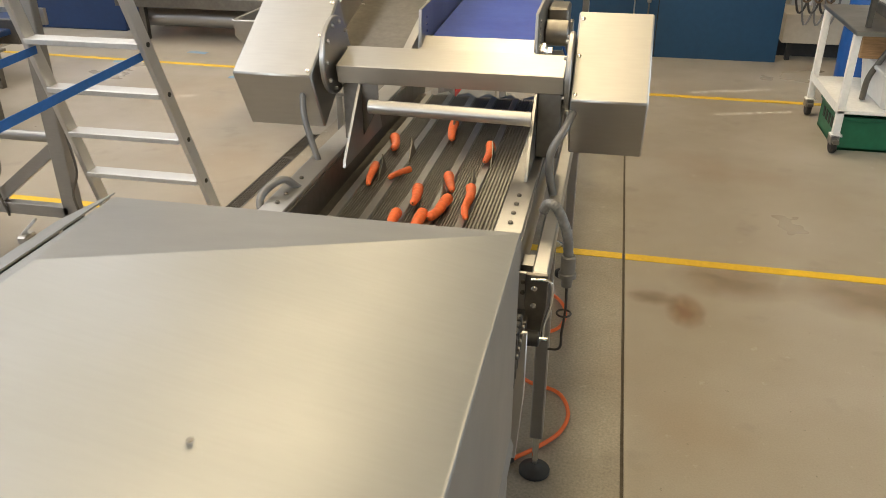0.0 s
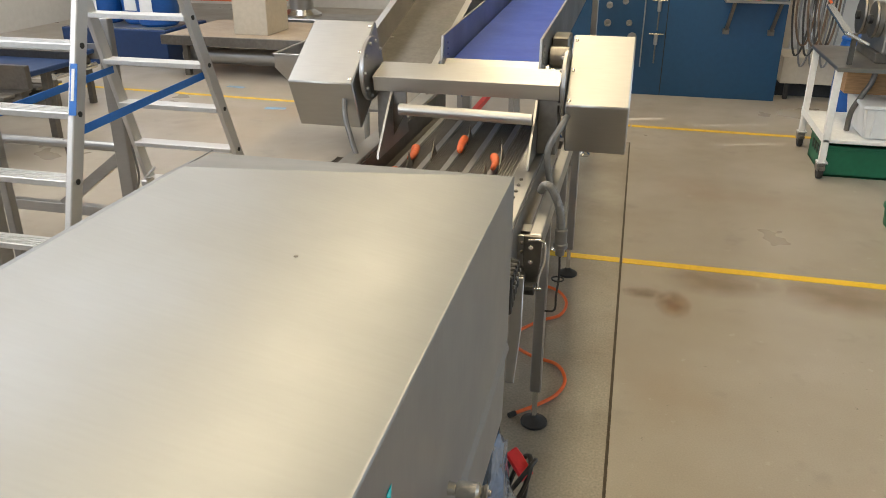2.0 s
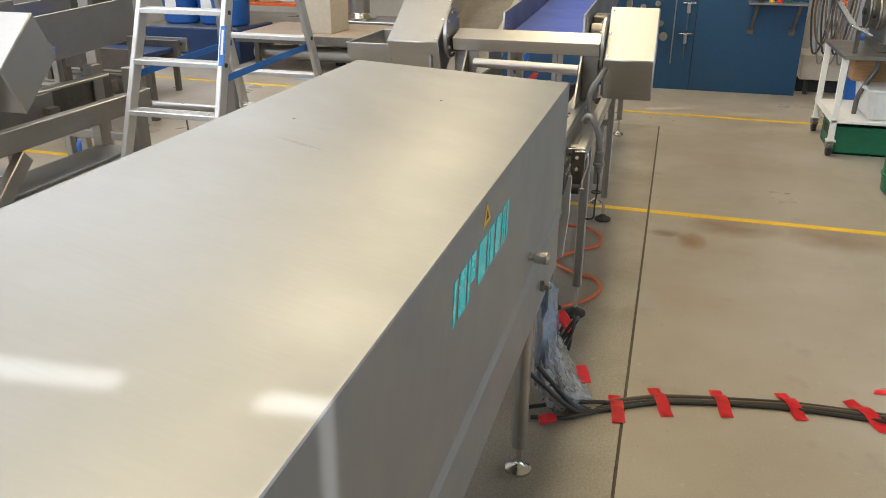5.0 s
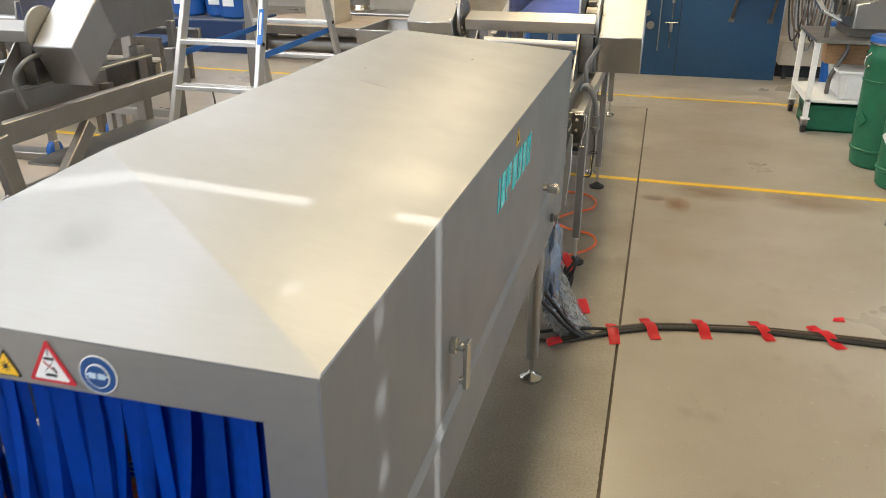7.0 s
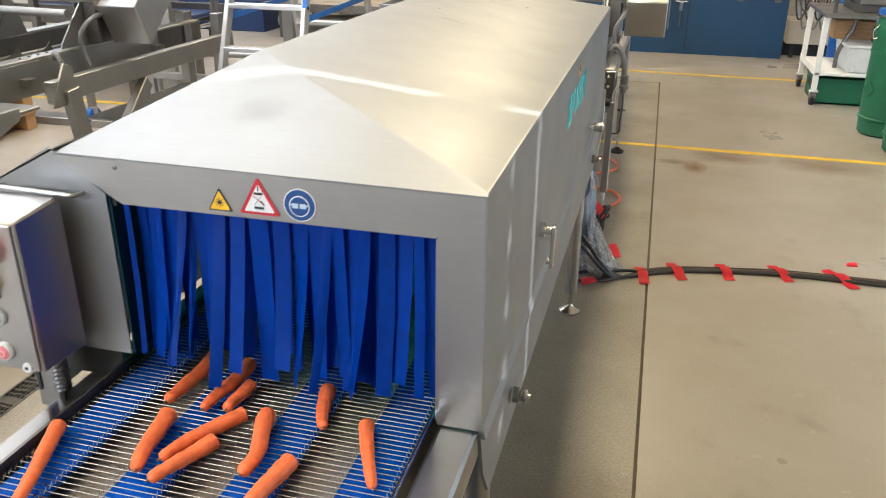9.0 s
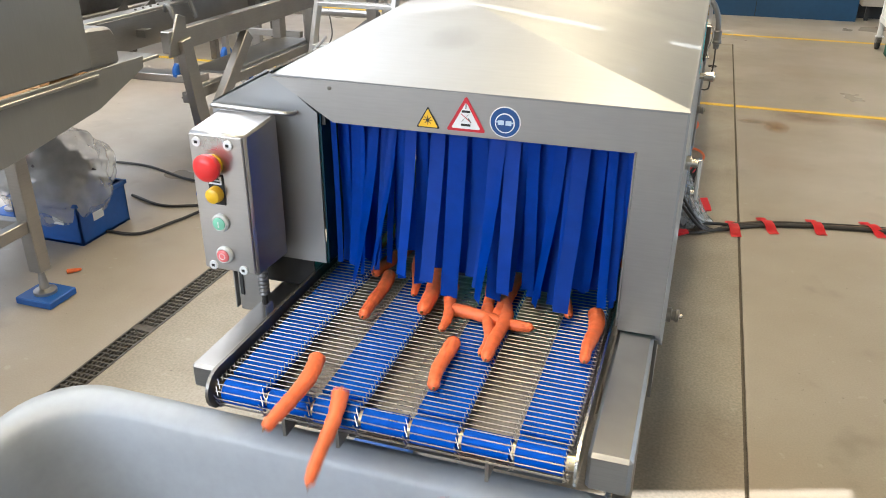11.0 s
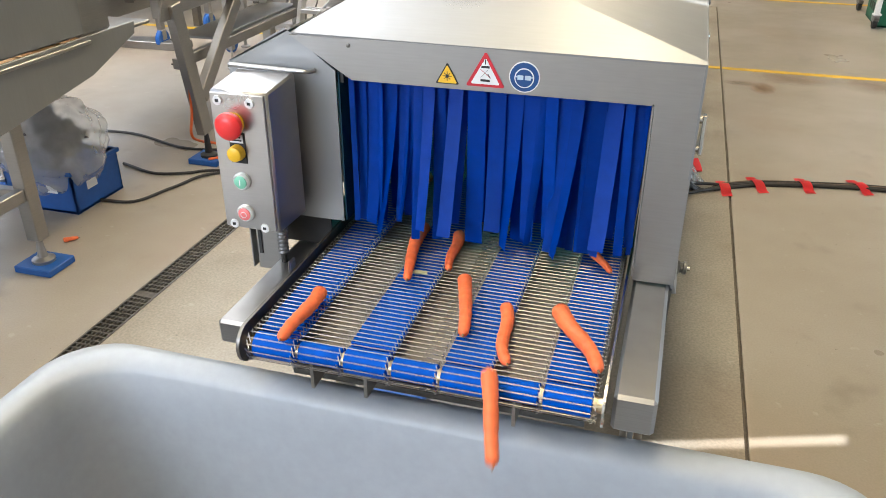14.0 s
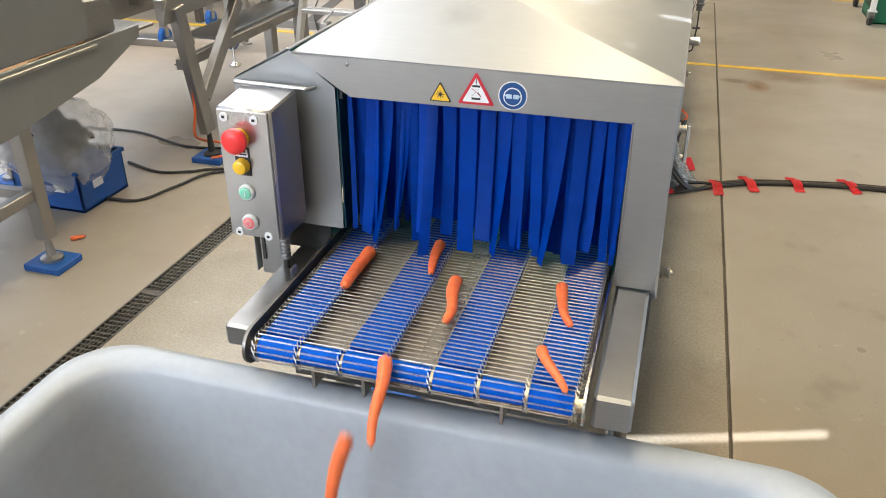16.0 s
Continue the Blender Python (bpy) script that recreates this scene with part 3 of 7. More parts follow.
def tri(x, z, w, y, d=0.0008):
    h = w * 0.88
    bm = B()
    pts = []
    for cx, cz, a0 in ((x - w / 2, z - h / 2, 180), (x + w / 2, z - h / 2, 300), (x, z + h / 2, 60)):
        for k in range(4):
            a = radians(a0 + 120 * k / 3 - 0)
            ix, iz = (x - cx) * 0.12, (z - cz) * 0.12
            pts.append((cx + ix + 0.05 * w * math.cos(a), y, cz + iz + 0.05 * w * math.sin(a)))
    prism(bm, pts, (0, -d, 0))
    return bm


def tunnel():
    th = thing("tunnel_machine", -0.55, 0.2, 0.0, "long stainless steel tunnel machine with a folded hip-roof hood", "machine")
    # hood shell: right side, left side and the hipped roof
    ra, rb = (-0.735, -0.607, ZR), (-0.735, 1.01, ZR)
    fl, fr, br, bl = (XL, YF, ZE), (XR, YF, ZE), (XR, YB, ZE), (XL, YB, ZE)
    bm = B()
    v = {k: bm.verts.new(p) for k, p in dict(fl=fl, fr=fr, br=br, bl=bl, ra=ra, rb=rb, rl=(XR, YF, 0.815), rbk=(XR, YB, 0.815)).items()}
    for f in (("fl", "fr", "ra"), ("fr", "br", "rb", "ra"), ("br", "bl", "rb"), ("bl", "fl", "ra", "rb"), ("fr", "rl", "rbk", "br")):
        bm.faces.new([v[k] for k in f])
    bmesh.ops.recalc_face_normals(bm, faces=bm.faces)
    edges = [e for e in bm.edges if len(e.link_faces) == 2]
    bmesh.ops.bevel(bm, geom=edges, offset=0.005, segments=2, profile=0.5, affect="EDGES")
    bmesh.ops.solidify(bm, geom=bm.faces[:], thickness=0.004)
    hood = part("hood", bm, HOOD, th, "satin stainless hood with folded hip roof", 25)
    t = 0.003
    # front frame round the opening
    bm = B()
    sheet(bm, [(XL + 0.002, YF - t, ZE - 0.004), (-0.815, YF - t, 1.172), (-0.80, YF - t, 1.163), (-0.246, YF - t, 1.163), (-0.246, YF - t, 0.822), (XR, YF - t, 0.822), (XR, YF - t, ZE - 0.004)], 0.003)
    part("front_frame", bm, STEEL_FRONT, hood)
    part("front_return", box(B(), -0.250, -0.247, YF, YF + 0.09, 0.828, 1.160), STEEL_FRONT, hood)
    part("front_lip", box(B(), -0.80, -0.251, YF, YF + 0.03, 1.160, 1.163), STEEL_FRONT, hood)
    bm = B()
    sheet(bm, [(-0.832, YF + t, 0.862), (-0.832, YF + t, 1.174), (-0.930, YF + t, 1.248), (-1.053, YF + t, 1.178), (-1.053, YF + t, 0.862)], 0.003)
    part("side_panel", bm, HOOD, th)
    bm = B()
    sheet(bm, [(-0.916, YF + t, 1.247), (-1.053, YF + t, 1.176), (-1.053, YB, 1.176), (-0.916, YB, 1.247)], 0.003)
    sheet(bm, [(-1.053, YF + t, 1.175), (-1.053, YF + t, 0.72), (-1.053, YB, 0.72), (-1.053, YB, 1.175)], 0.003)
    part("fixed_housing", bm, HOOD, th)
    # Dark plates stand in for shade in the gap and the notch below.
    part("gap_seal", box(B(), -0.93, -0.82, YF + 0.012, YF + 0.016, 1.15, 1.238), BLACK, th)
    part("gap_plate", box(B(), -1.05, -0.875, YF + 0.03, YF + 0.034, 0.786, 0.87), BLACK, th)
    part("side_return", box(B(), -0.830, -0.827, YF + 0.008, YF + 0.10, 0.862, 1.17), TEAL, th)
    bm = B()
    sheet(bm, [(-1.04, YB - 0.002, 1.17), (XL, YB - 0.002, ZE - 0.01), (XR, YB - 0.002, ZE - 0.01), (XR, YB - 0.002, 1.03), (-1.04, YB - 0.002, 1.03)], 0.003)
    part("back_frame", bm, STEEL_SIDE, th)
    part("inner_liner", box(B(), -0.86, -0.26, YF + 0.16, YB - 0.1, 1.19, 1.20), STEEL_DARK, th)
    # lower skirt and flange
    bm = B()
    prism(bm, [(-0.172, -1.02, 0.808), (-0.172, -0.985, 0.70), (-0.172, -0.93, 0.62), (-0.172, 1.42, 0.60), (-0.172, 1.44, 0.808)], (-0.006, 0, 0))
    part("skirt", bm, HOOD, th)
    bm = B()
    hexa(bm, [(-0.178, YF + 0.01, 0.796), (-0.163, YF + 0.01, 0.796), (-0.163, YB - 0.01, 0.796), (-0.178, YB - 0.01, 0.796), (-0.178, YF + 0.01, 0.824), (-0.171, YF + 0.01, 0.824), (-0.171, YB - 0.01, 0.824), (-0.178, YB - 0.01, 0.824)], 0.0015)
    part("flange", bm, HOOD, th)
    # under-frame boxes seen from the outlet, underside shade put into dark steel
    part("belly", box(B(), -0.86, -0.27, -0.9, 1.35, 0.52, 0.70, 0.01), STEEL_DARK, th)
    # knob and handle on the hood side
    k = part("knob", lathe(B(), (XR, 0.80, 0.886), (1, 0, 0), [(0, 0.012), (0.014, 0.011), (0.016, 0.016), (0.05, 0.018), (0.055, 0.014)], 16), STEEL_BRIGHT, hood)
    for y in (1.02, -0.72):
        h = part("latch", lathe(B(), (-0.166, y, 0.70), (1, 0, 0), [(0, 0.017), (0.012, 0.017), (0.014, 0.012), (0.020, 0.012), (0.022, 0.015), (0.028, 0.015), (0.030, 0.006)], 14), STEEL_SIDE, th)
        part("latch_pin", cyl(B(), (-0.138, y, 0.70), (-0.130, y, 0.70), 0.006, 8), STEEL_BRIGHT, h)
    bm = B()
    cyl(bm, (XR, -0.43, 0.955), (-0.137, -0.43, 0.955), 0.010, 14)
    bar(bm, (-0.137, -0.428, 0.967), (-0.137, -0.436, 0.868), 0.026, 0.010, 0.002, (1, 0, 0))
    cyl(bm, (-0.150, -0.435, 0.882), (-0.133, -0.435, 0.882), 0.008, 12)
    g = part("handle", bm, STEEL_BRIGHT, hood)
    part("handle_base", cyl(B(), (XR, -0.43, 0.955), (XR + 0.012, -0.43, 0.955), 0.017, 14), STEEL_BRIGHT, g)
    # small screws along the roof
    for p in ((-0.62, 0.35, 1.335), (-0.42, 0.8, 1.296), (-0.80, -1.0285, 1.225)):
        bolt("screw", p, (0, 0, 1) if p[1] > -1 else (0, -1, 0), 0.004, 0.0015, hood, STEEL_DARK)
    # greasy smudges on the roof sheets
    for x, y, z, w, d, rx, ry in ((-0.624, -0.843, None, 0.12, 0.13, 14.9, 0.0), (-0.549, 0.223, None, 0.13, 0.022, 0.0, 11.2)):
        z = ZE + (y - YF) * (ZR - ZE) / (-0.607 - YF) if rx else ZE + (XR - x) * (ZR - ZE) / (XR + 0.735)
        sm = part("smudge", prism(B(), [(0.5 * math.cos(2 * math.pi * k / 20), 0.5 * math.sin(2 * math.pi * k / 20), 0) for k in range(20)], (0, 0, 0.0004)), SMUDGE)
        sm.parent = hood
        sm.matrix_local = Matrix.Translation(-Vector(th.location)) @ pose(x, y, z + 0.0008, rx, ry, 0) @ Matrix.Diagonal((w, d, 1, 1))
    # toggle latches along the far edge
    for y in (-0.547, 0.45, 1.37):
        lt = part("toggle_latch", box(B(), -1.070, -1.050, y - 0.016, y + 0.016, 1.172, 1.188, 0.003), STEEL_SIDE, th)
        part("latch_lever", bar(B(), (-1.068, y, 1.186), (-1.042, y + 0.012, 1.214), 0.012, 0.005, 0.001), STEEL_SIDE, lt)
    # foil mark on the hood side: plain slanted bars
    bars = [(0.0, 0.0, 0.018), (0.036, 0.0, 0.05), (0.10, 0.0, 0.016), (0.122, 0.03, 0.038), (0.185, 0.0, 0.06), (0.262, 0.0, 0.016), (0.284, 0.0, 0.034), (0.335, 0.0, 0.05), (0.402, 0.0, 0.016), (0.424, 0.0, 0.014), (0.450, 0.0, 0.018)]
    for y, dz, w in bars:
        z0, z1 = 1.072 + dz, 1.155
        bm = B()
        sk = 0.012
        prism(bm, [(XR + 0.0006, y + 0.0, z0), (XR + 0.0006, y + w, z0), (XR + 0.0006, y + w + sk, z1), (XR + 0.0006, y + sk, z1)], (0.0008, 0, 0))
        part("foil_mark", bm, CYAN_FOIL, hood)
    bm = B()
    prism(bm, [(XR + 0.0006, 0.222, 1.176), (XR + 0.0006, 0.29, 1.176), (XR + 0.0006, 0.256, 1.222)], (0.0008, 0, 0))
    s = part("warning_sticker", bm, YELLOW, hood)
    bm = B()
    prism(bm, [(XR + 0.0016, 0.246, 1.186), (XR + 0.0016, 0.268, 1.186), (XR + 0.0016, 0.257, 1.206)], (0.0005, 0, 0))
    part("symbol", bm, BLACK, s)
    # three safety signs on the front frame
    yf = YF - t - 0.0006
    s = part("warning_sign", tri(-0.611, 1.188, 0.043, yf), BLACK, hood, "yellow triangular warning sign")
    part("sign_face", tri(-0.611, 1.187, 0.036, yf - 0.0008, 0.0005), YELLOW, s)
    bm = B()
    lathe(bm, (-0.611, yf - 0.0014, 1.184), (0, -1, 0), [(0, 0.0035), (0.0004, 0.0035)], 10)
    for k in range(8):
        a = k * math.pi / 4
        c, q = math.cos(a), math.sin(a)
        prism(bm, [(-0.611 + 0.004 * c - 0.0008 * q, yf - 0.0014, 1.184 + 0.004 * q + 0.0008 * c), (-0.611 + 0.0085 * c - 0.0004 * q, yf - 0.0014, 1.184 + 0.0085 * q + 0.0004 * c), (-0.611 + 0.0085 * c + 0.0004 * q, yf - 0.0014, 1.184 + 0.0085 * q - 0.0004 * c), (-0.611 + 0.004 * c + 0.0008 * q, yf - 0.0014, 1.184 + 0.004 * q - 0.0008 * c)], (0, -0.0004, 0))
    part("symbol", bm, BLACK, s)
    s = part("crush_sign", tri(-0.541, 1.200, 0.070, yf), SIGN_RED, hood, "white triangular sign with red border")
    part("sign_face", tri(-0.541, 1.197, 0.052, yf - 0.0008, 0.0005), WHITE_PLASTIC, s)
    bm = B()
    for z0, z1, w in ((1.1795, 1.1835, 0.017), (1.2035, 1.2075, 0.015)):
        box(bm, -0.541 - w / 2, -0.541 + w / 2, yf - 0.0019, yf - 0.0014, z0, z1)
    box(bm, -0.5418, -0.5402, yf - 0.0019, yf - 0.0014, 1.210, 1.219)
    bar(bm, (-0.549, yf - 0.0016, 1.1865), (-0.536, yf - 0.0016, 1.201), 0.0016, 0.0006)
    bar(bm, (-0.5315, yf - 0.0016, 1.1865), (-0.5365, yf - 0.0016, 1.194), 0.004, 0.0006)
    part("symbol", bm, BLACK, s)
    bm = B()
    bar(bm, (-0.550, yf - 0.0022, 1.2015), (-0.531, yf - 0.0022, 1.1865), 0.0016, 0.0005)
    part("strike", bm, SIGN_RED, s)
    s = sign_disc("goggles_sign", WHITE_PLASTIC, -0.471, 1.193, 0.0275, yf, hood)
    s["label"] = "round blue sign showing safety goggles"
    sign_disc("sign_face", BLUE_SIGN, -0.471, 1.193, 0.0255, yf - 0.0008, s)
    sign_disc("head", WHITE_PLASTIC, -0.471, 1.1915, 0.0175, yf - 0.0016, s)
    sign_disc("face", BLUE_SIGN, -0.471, 1.1915, 0.0155, yf - 0.0024, s)
    for dx in (-0.0066, 0.0066):
        part("goggles", box(B(), -0.471 + dx - 0.0052, -0.471 + dx + 0.0052, yf - 0.0038, yf - 0.0032, 1.1885, 1.1965), PALE_LENS, s)
    for dx in (-0.0142, 0.0142):
        part("goggle_strap", box(B(), -0.471 + dx - 0.0022, -0.471 + dx + 0.0022, yf - 0.0038, yf - 0.0032, 1.1925, 1.1945), PALE_LENS, s)
    # legs with feet
    for x, y, r in ((-0.208, -0.86, 0.026), (-0.93, -0.86, 0.026), (-0.208, 1.024, 0.026), (-0.93, 1.024, 0.026)):
        leg = part("leg", cyl(B(), (x, y, 0.10), (x, y, 0.76), r, 18, 0.002), STEEL_SIDE, th)
        foot(leg, x, y, 0.045, 0.11, STEEL_BRIGHT, 0.009)
    # rails of the outlet
    part("base_rail", box(B(), -0.244, -0.178, -1.385, 1.40, 0.750, 0.818, 0.006), STEEL_SIDE, th)
    part("base_rail", box(B(), -0.960, -0.890, -1.325, 1.40, 0.735, 0.785, 0.006), STEEL_SIDE, th)
    pad = thing("rubber_pad", -0.92, -0.5, 0, "blue rubber pad lying on the floor beneath the machine", "pad")
    part("pad", box(B(), -1.01, -0.83, -0.60, -0.42, 0.0, 0.03, 0.004), BLUE_PLASTIC, pad)
    part("rail_stop", lathe(B(), (-0.212, -1.30, 0.70), (0, 0, 1), [(0, 0.006), (0.012, 0.014), (0.02, 0.022), (0.05, 0.022)], 14), BLACK, th)
    part("rail_rod", cyl(B(), (-0.212, -1.30, 0.10), (-0.212, -1.30, 0.70), 0.006, 8), STEEL_BRIGHT, th)
    foot(th, -0.212, -1.30, 0.04, 0.10, BLACK, 0.007)
    return th


TUNNEL = tunnel()
BELT_Z, RX0, RX1, ROLL_Y, ROLL_R = 0.816, -0.853, -0.270, -1.378, 0.026


def outlet_belt():
    th = thing("wire_conveyor", -0.56, -1.2, 0.78, "blue and steel wire-mesh belt conveyor with open rods", "conveyor")
    # side plates with round noses; the left one's shade is its darker steel
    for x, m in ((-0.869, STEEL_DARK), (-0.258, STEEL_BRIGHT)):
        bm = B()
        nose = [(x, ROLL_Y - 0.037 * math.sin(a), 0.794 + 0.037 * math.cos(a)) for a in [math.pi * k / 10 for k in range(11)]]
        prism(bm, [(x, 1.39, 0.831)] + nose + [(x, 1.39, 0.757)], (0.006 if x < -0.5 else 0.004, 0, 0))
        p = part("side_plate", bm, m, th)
        if x < -0.5:
            part("hook", box(B(), x - 0.006, x, -1.20, -1.175, 0.825, 0.852, 0.003), STEEL_SIDE, p)
    # blue glide strips and grey gaps
    n, w = 7, (RX1 - RX0) / 7
    for k in range(n):
        x0, x1 = RX0 + k * w, RX0 + (k + 1) * w
        wide = k % 2 == 0
        if wide:
            part("glide_strip", box(B(), x0 + 0.002, x1 - 0.002, -1.355, 1.35, BELT_Z - 0.016, BELT_Z - 0.006, 0.001), BLUE_GLIDE, th)
        part("drive_roller", lathe(B(), (x0 + 0.003, ROLL_Y, 0.790), (1, 0, 0), [(0, 0.014), (0.002, 0.0225 if wide else 0.019), (w - 0.008, 0.0225 if wide else 0.019), (w - 0.006, 0.014)], 20), BLUE_GLIDE, th)
    part("under_tray", box(B(), RX0, RX1, -1.34, 1.35, 0.765, 0.775), TRAY, th)
    part("shaft", cyl(B(), (RX0 - 0.012, ROLL_Y, 0.790), (RX1 + 0.014, ROLL_Y, 0.790), 0.013, 16), BRASS, th)
    # cross brackets under the belt
    for x in (-0.76, -0.66, -0.40):
        part("bracket", box(B(), x - 0.003, x + 0.003, -1.36, -1.25, 0.70, 0.765), STEEL_SIDE, th)
    part("cross_tray", box(B(), -0.84, -0.29, -1.28, -1.0, 0.66, 0.672), STEEL_BRIGHT, th)
    return th, w


WIRE, STRIP_W = outlet_belt()
PITCH2 = 0.0245
TOP_Y = 1.33
RUN = TOP_Y - ROLL_Y
LOOP = 2 * RUN + 2 * math.pi * ROLL_R
LINKS = []


def links():
    """Wire belt: pairs of rods with small cross links, laid round the whole loop."""
    bm = B()
    ends = [RX0 + k * STRIP_W for k in range(8)]
    for dy in (-PITCH2 / 4, PITCH2 / 4):
        cyl(bm, (RX0 - 0.004, dy, 0), (RX1 + 0.004, dy, 0), 0.0009, 6)
    for x in ends:
        for s in (0.004,):
            bar(bm, (x + s, -PITCH2 * 0.55, 0.0006), (x - s, PITCH2 * 0.05, 0.0006), 0.0012, 0.0018)
            bar(bm, (x + s, -PITCH2 * 0.05, 0.0006), (x - s, PITCH2 * 0.55, 0.0006), 0.0012, 0.0018)
    me = bpy.data.meshes.new("belt_rod")
    bm.to_mesh(me)
    bm.free()
    me.shade_smooth()
    me.set_sharp_from_angle(angle=radians(40))
    me.materials.append(WIRE_STEEL)
    n = int(LOOP / PITCH2)
    for k in range(n):
        ob = new("belt_rod", me)
        ob.parent = WIRE
        LINKS.append((ob, k * LOOP / n))


links()


# ---------- curtain ----------
CURTAIN = []


def curtain():
    th = thing("strip_curtain", -0.54, YF + 0.03, 1.16, "blue plastic strip curtain hanging in the tunnel mouth", "curtain")
    part("curtain_rail", box(B(), -0.826, -0.252, YF + 0.032, YF + 0.052, 1.155, 1.175), STEEL_DARK, th)
    rs = random.Random(11)
    for row, (yo, off, wmean) in enumerate(((0.064, 0.0, 0.038), (0.034, 0.008, 0.028))):
        x = -0.824 + off
        while x < -0.262:
            w = wmean * rs.choice((0.4, 0.6, 0.8, 1.0, 1.1, 1.25))
            w = min(w, -0.252 - x)
            L = 0.318 + rs.uniform(-0.035, 0.018)
            y = YF + yo + rs.uniform(-0.010, 0.010)
            bm = B()
            seg = 9
            rows = []
            sway, curl, shift = rs.uniform(-0.034, 0.0) if row else rs.uniform(-0.010, 0.008), rs.uniform(-0.5, 0.5), rs.uniform(-0.012, 0.008)
            if row and rs.random() < 0.22:
                sway, curl, shift = rs.uniform(-0.045, -0.025), rs.choice((-1.0, 0.9)), rs.uniform(-0.028, -0.006)
            for k in range(seg + 1):
                u = k / seg
                zc = -L * u
                yc = sway * u ** 2.4
                xc = shift * u ** 1.6 + rs.uniform(-0.001, 0.001) * u
                a = curl * u
                rows.append([bm.verts.new((xc - math.cos(a) * w / 2, yc - math.sin(a) * w / 2, zc)), bm.verts.new((xc, yc - 0.002 * curl, zc)), bm.verts.new((xc + math.cos(a) * w / 2, yc + math.sin(a) * w / 2, zc))])
            for p, q in zip(rows, rows[1:]):
                bm.faces.new((p[0], p[1], q[1], q[0]))
                bm.faces.new((p[1], p[2], q[2], q[1]))
            bmesh.ops.solidify(bm, geom=bm.faces[:], thickness=0.0018)
            me = bpy.data.meshes.new("strip")
            bm.to_mesh(me)
            bm.free()
            me.shade_smooth()
            me.set_sharp_from_angle(angle=radians(50))
            me.materials.append(BLUE_STRIP)
            ob = new("strip", me)
            ob.parent = th
            CURTAIN.append((ob, Vector((x + w / 2, y, 1.172)) - Vector(th.location), rs.uniform(0, 6.28), row))
            x += w + rs.uniform(-0.004, 0.003) + (0.008 if row and rs.random() < 0.15 else 0.0)
    # ultraviolet tubes deeper in the tunnel, glowing blue-green
    for x in (-0.70, -0.55, -0.40):
        lt = thing("lamp_tube", x, 0.2, 1.12, "glowing blue-green ultraviolet tube inside the tunnel", "lamp", "tunnel lamps")
        part("tube", cyl(B(), (x, -0.65, 1.14), (x, 1.2, 1.14), 0.012, 10), UV, lt)
        part("cap", cyl(B(), (x, -0.68, 1.14), (x, -0.65, 1.14), 0.014, 10), STEEL_BRIGHT, lt)
        part("hanger", box(B(), x - 0.005, x + 0.005, -0.62, -0.60, 1.15, 1.195), STEEL_SIDE, lt)


curtain()


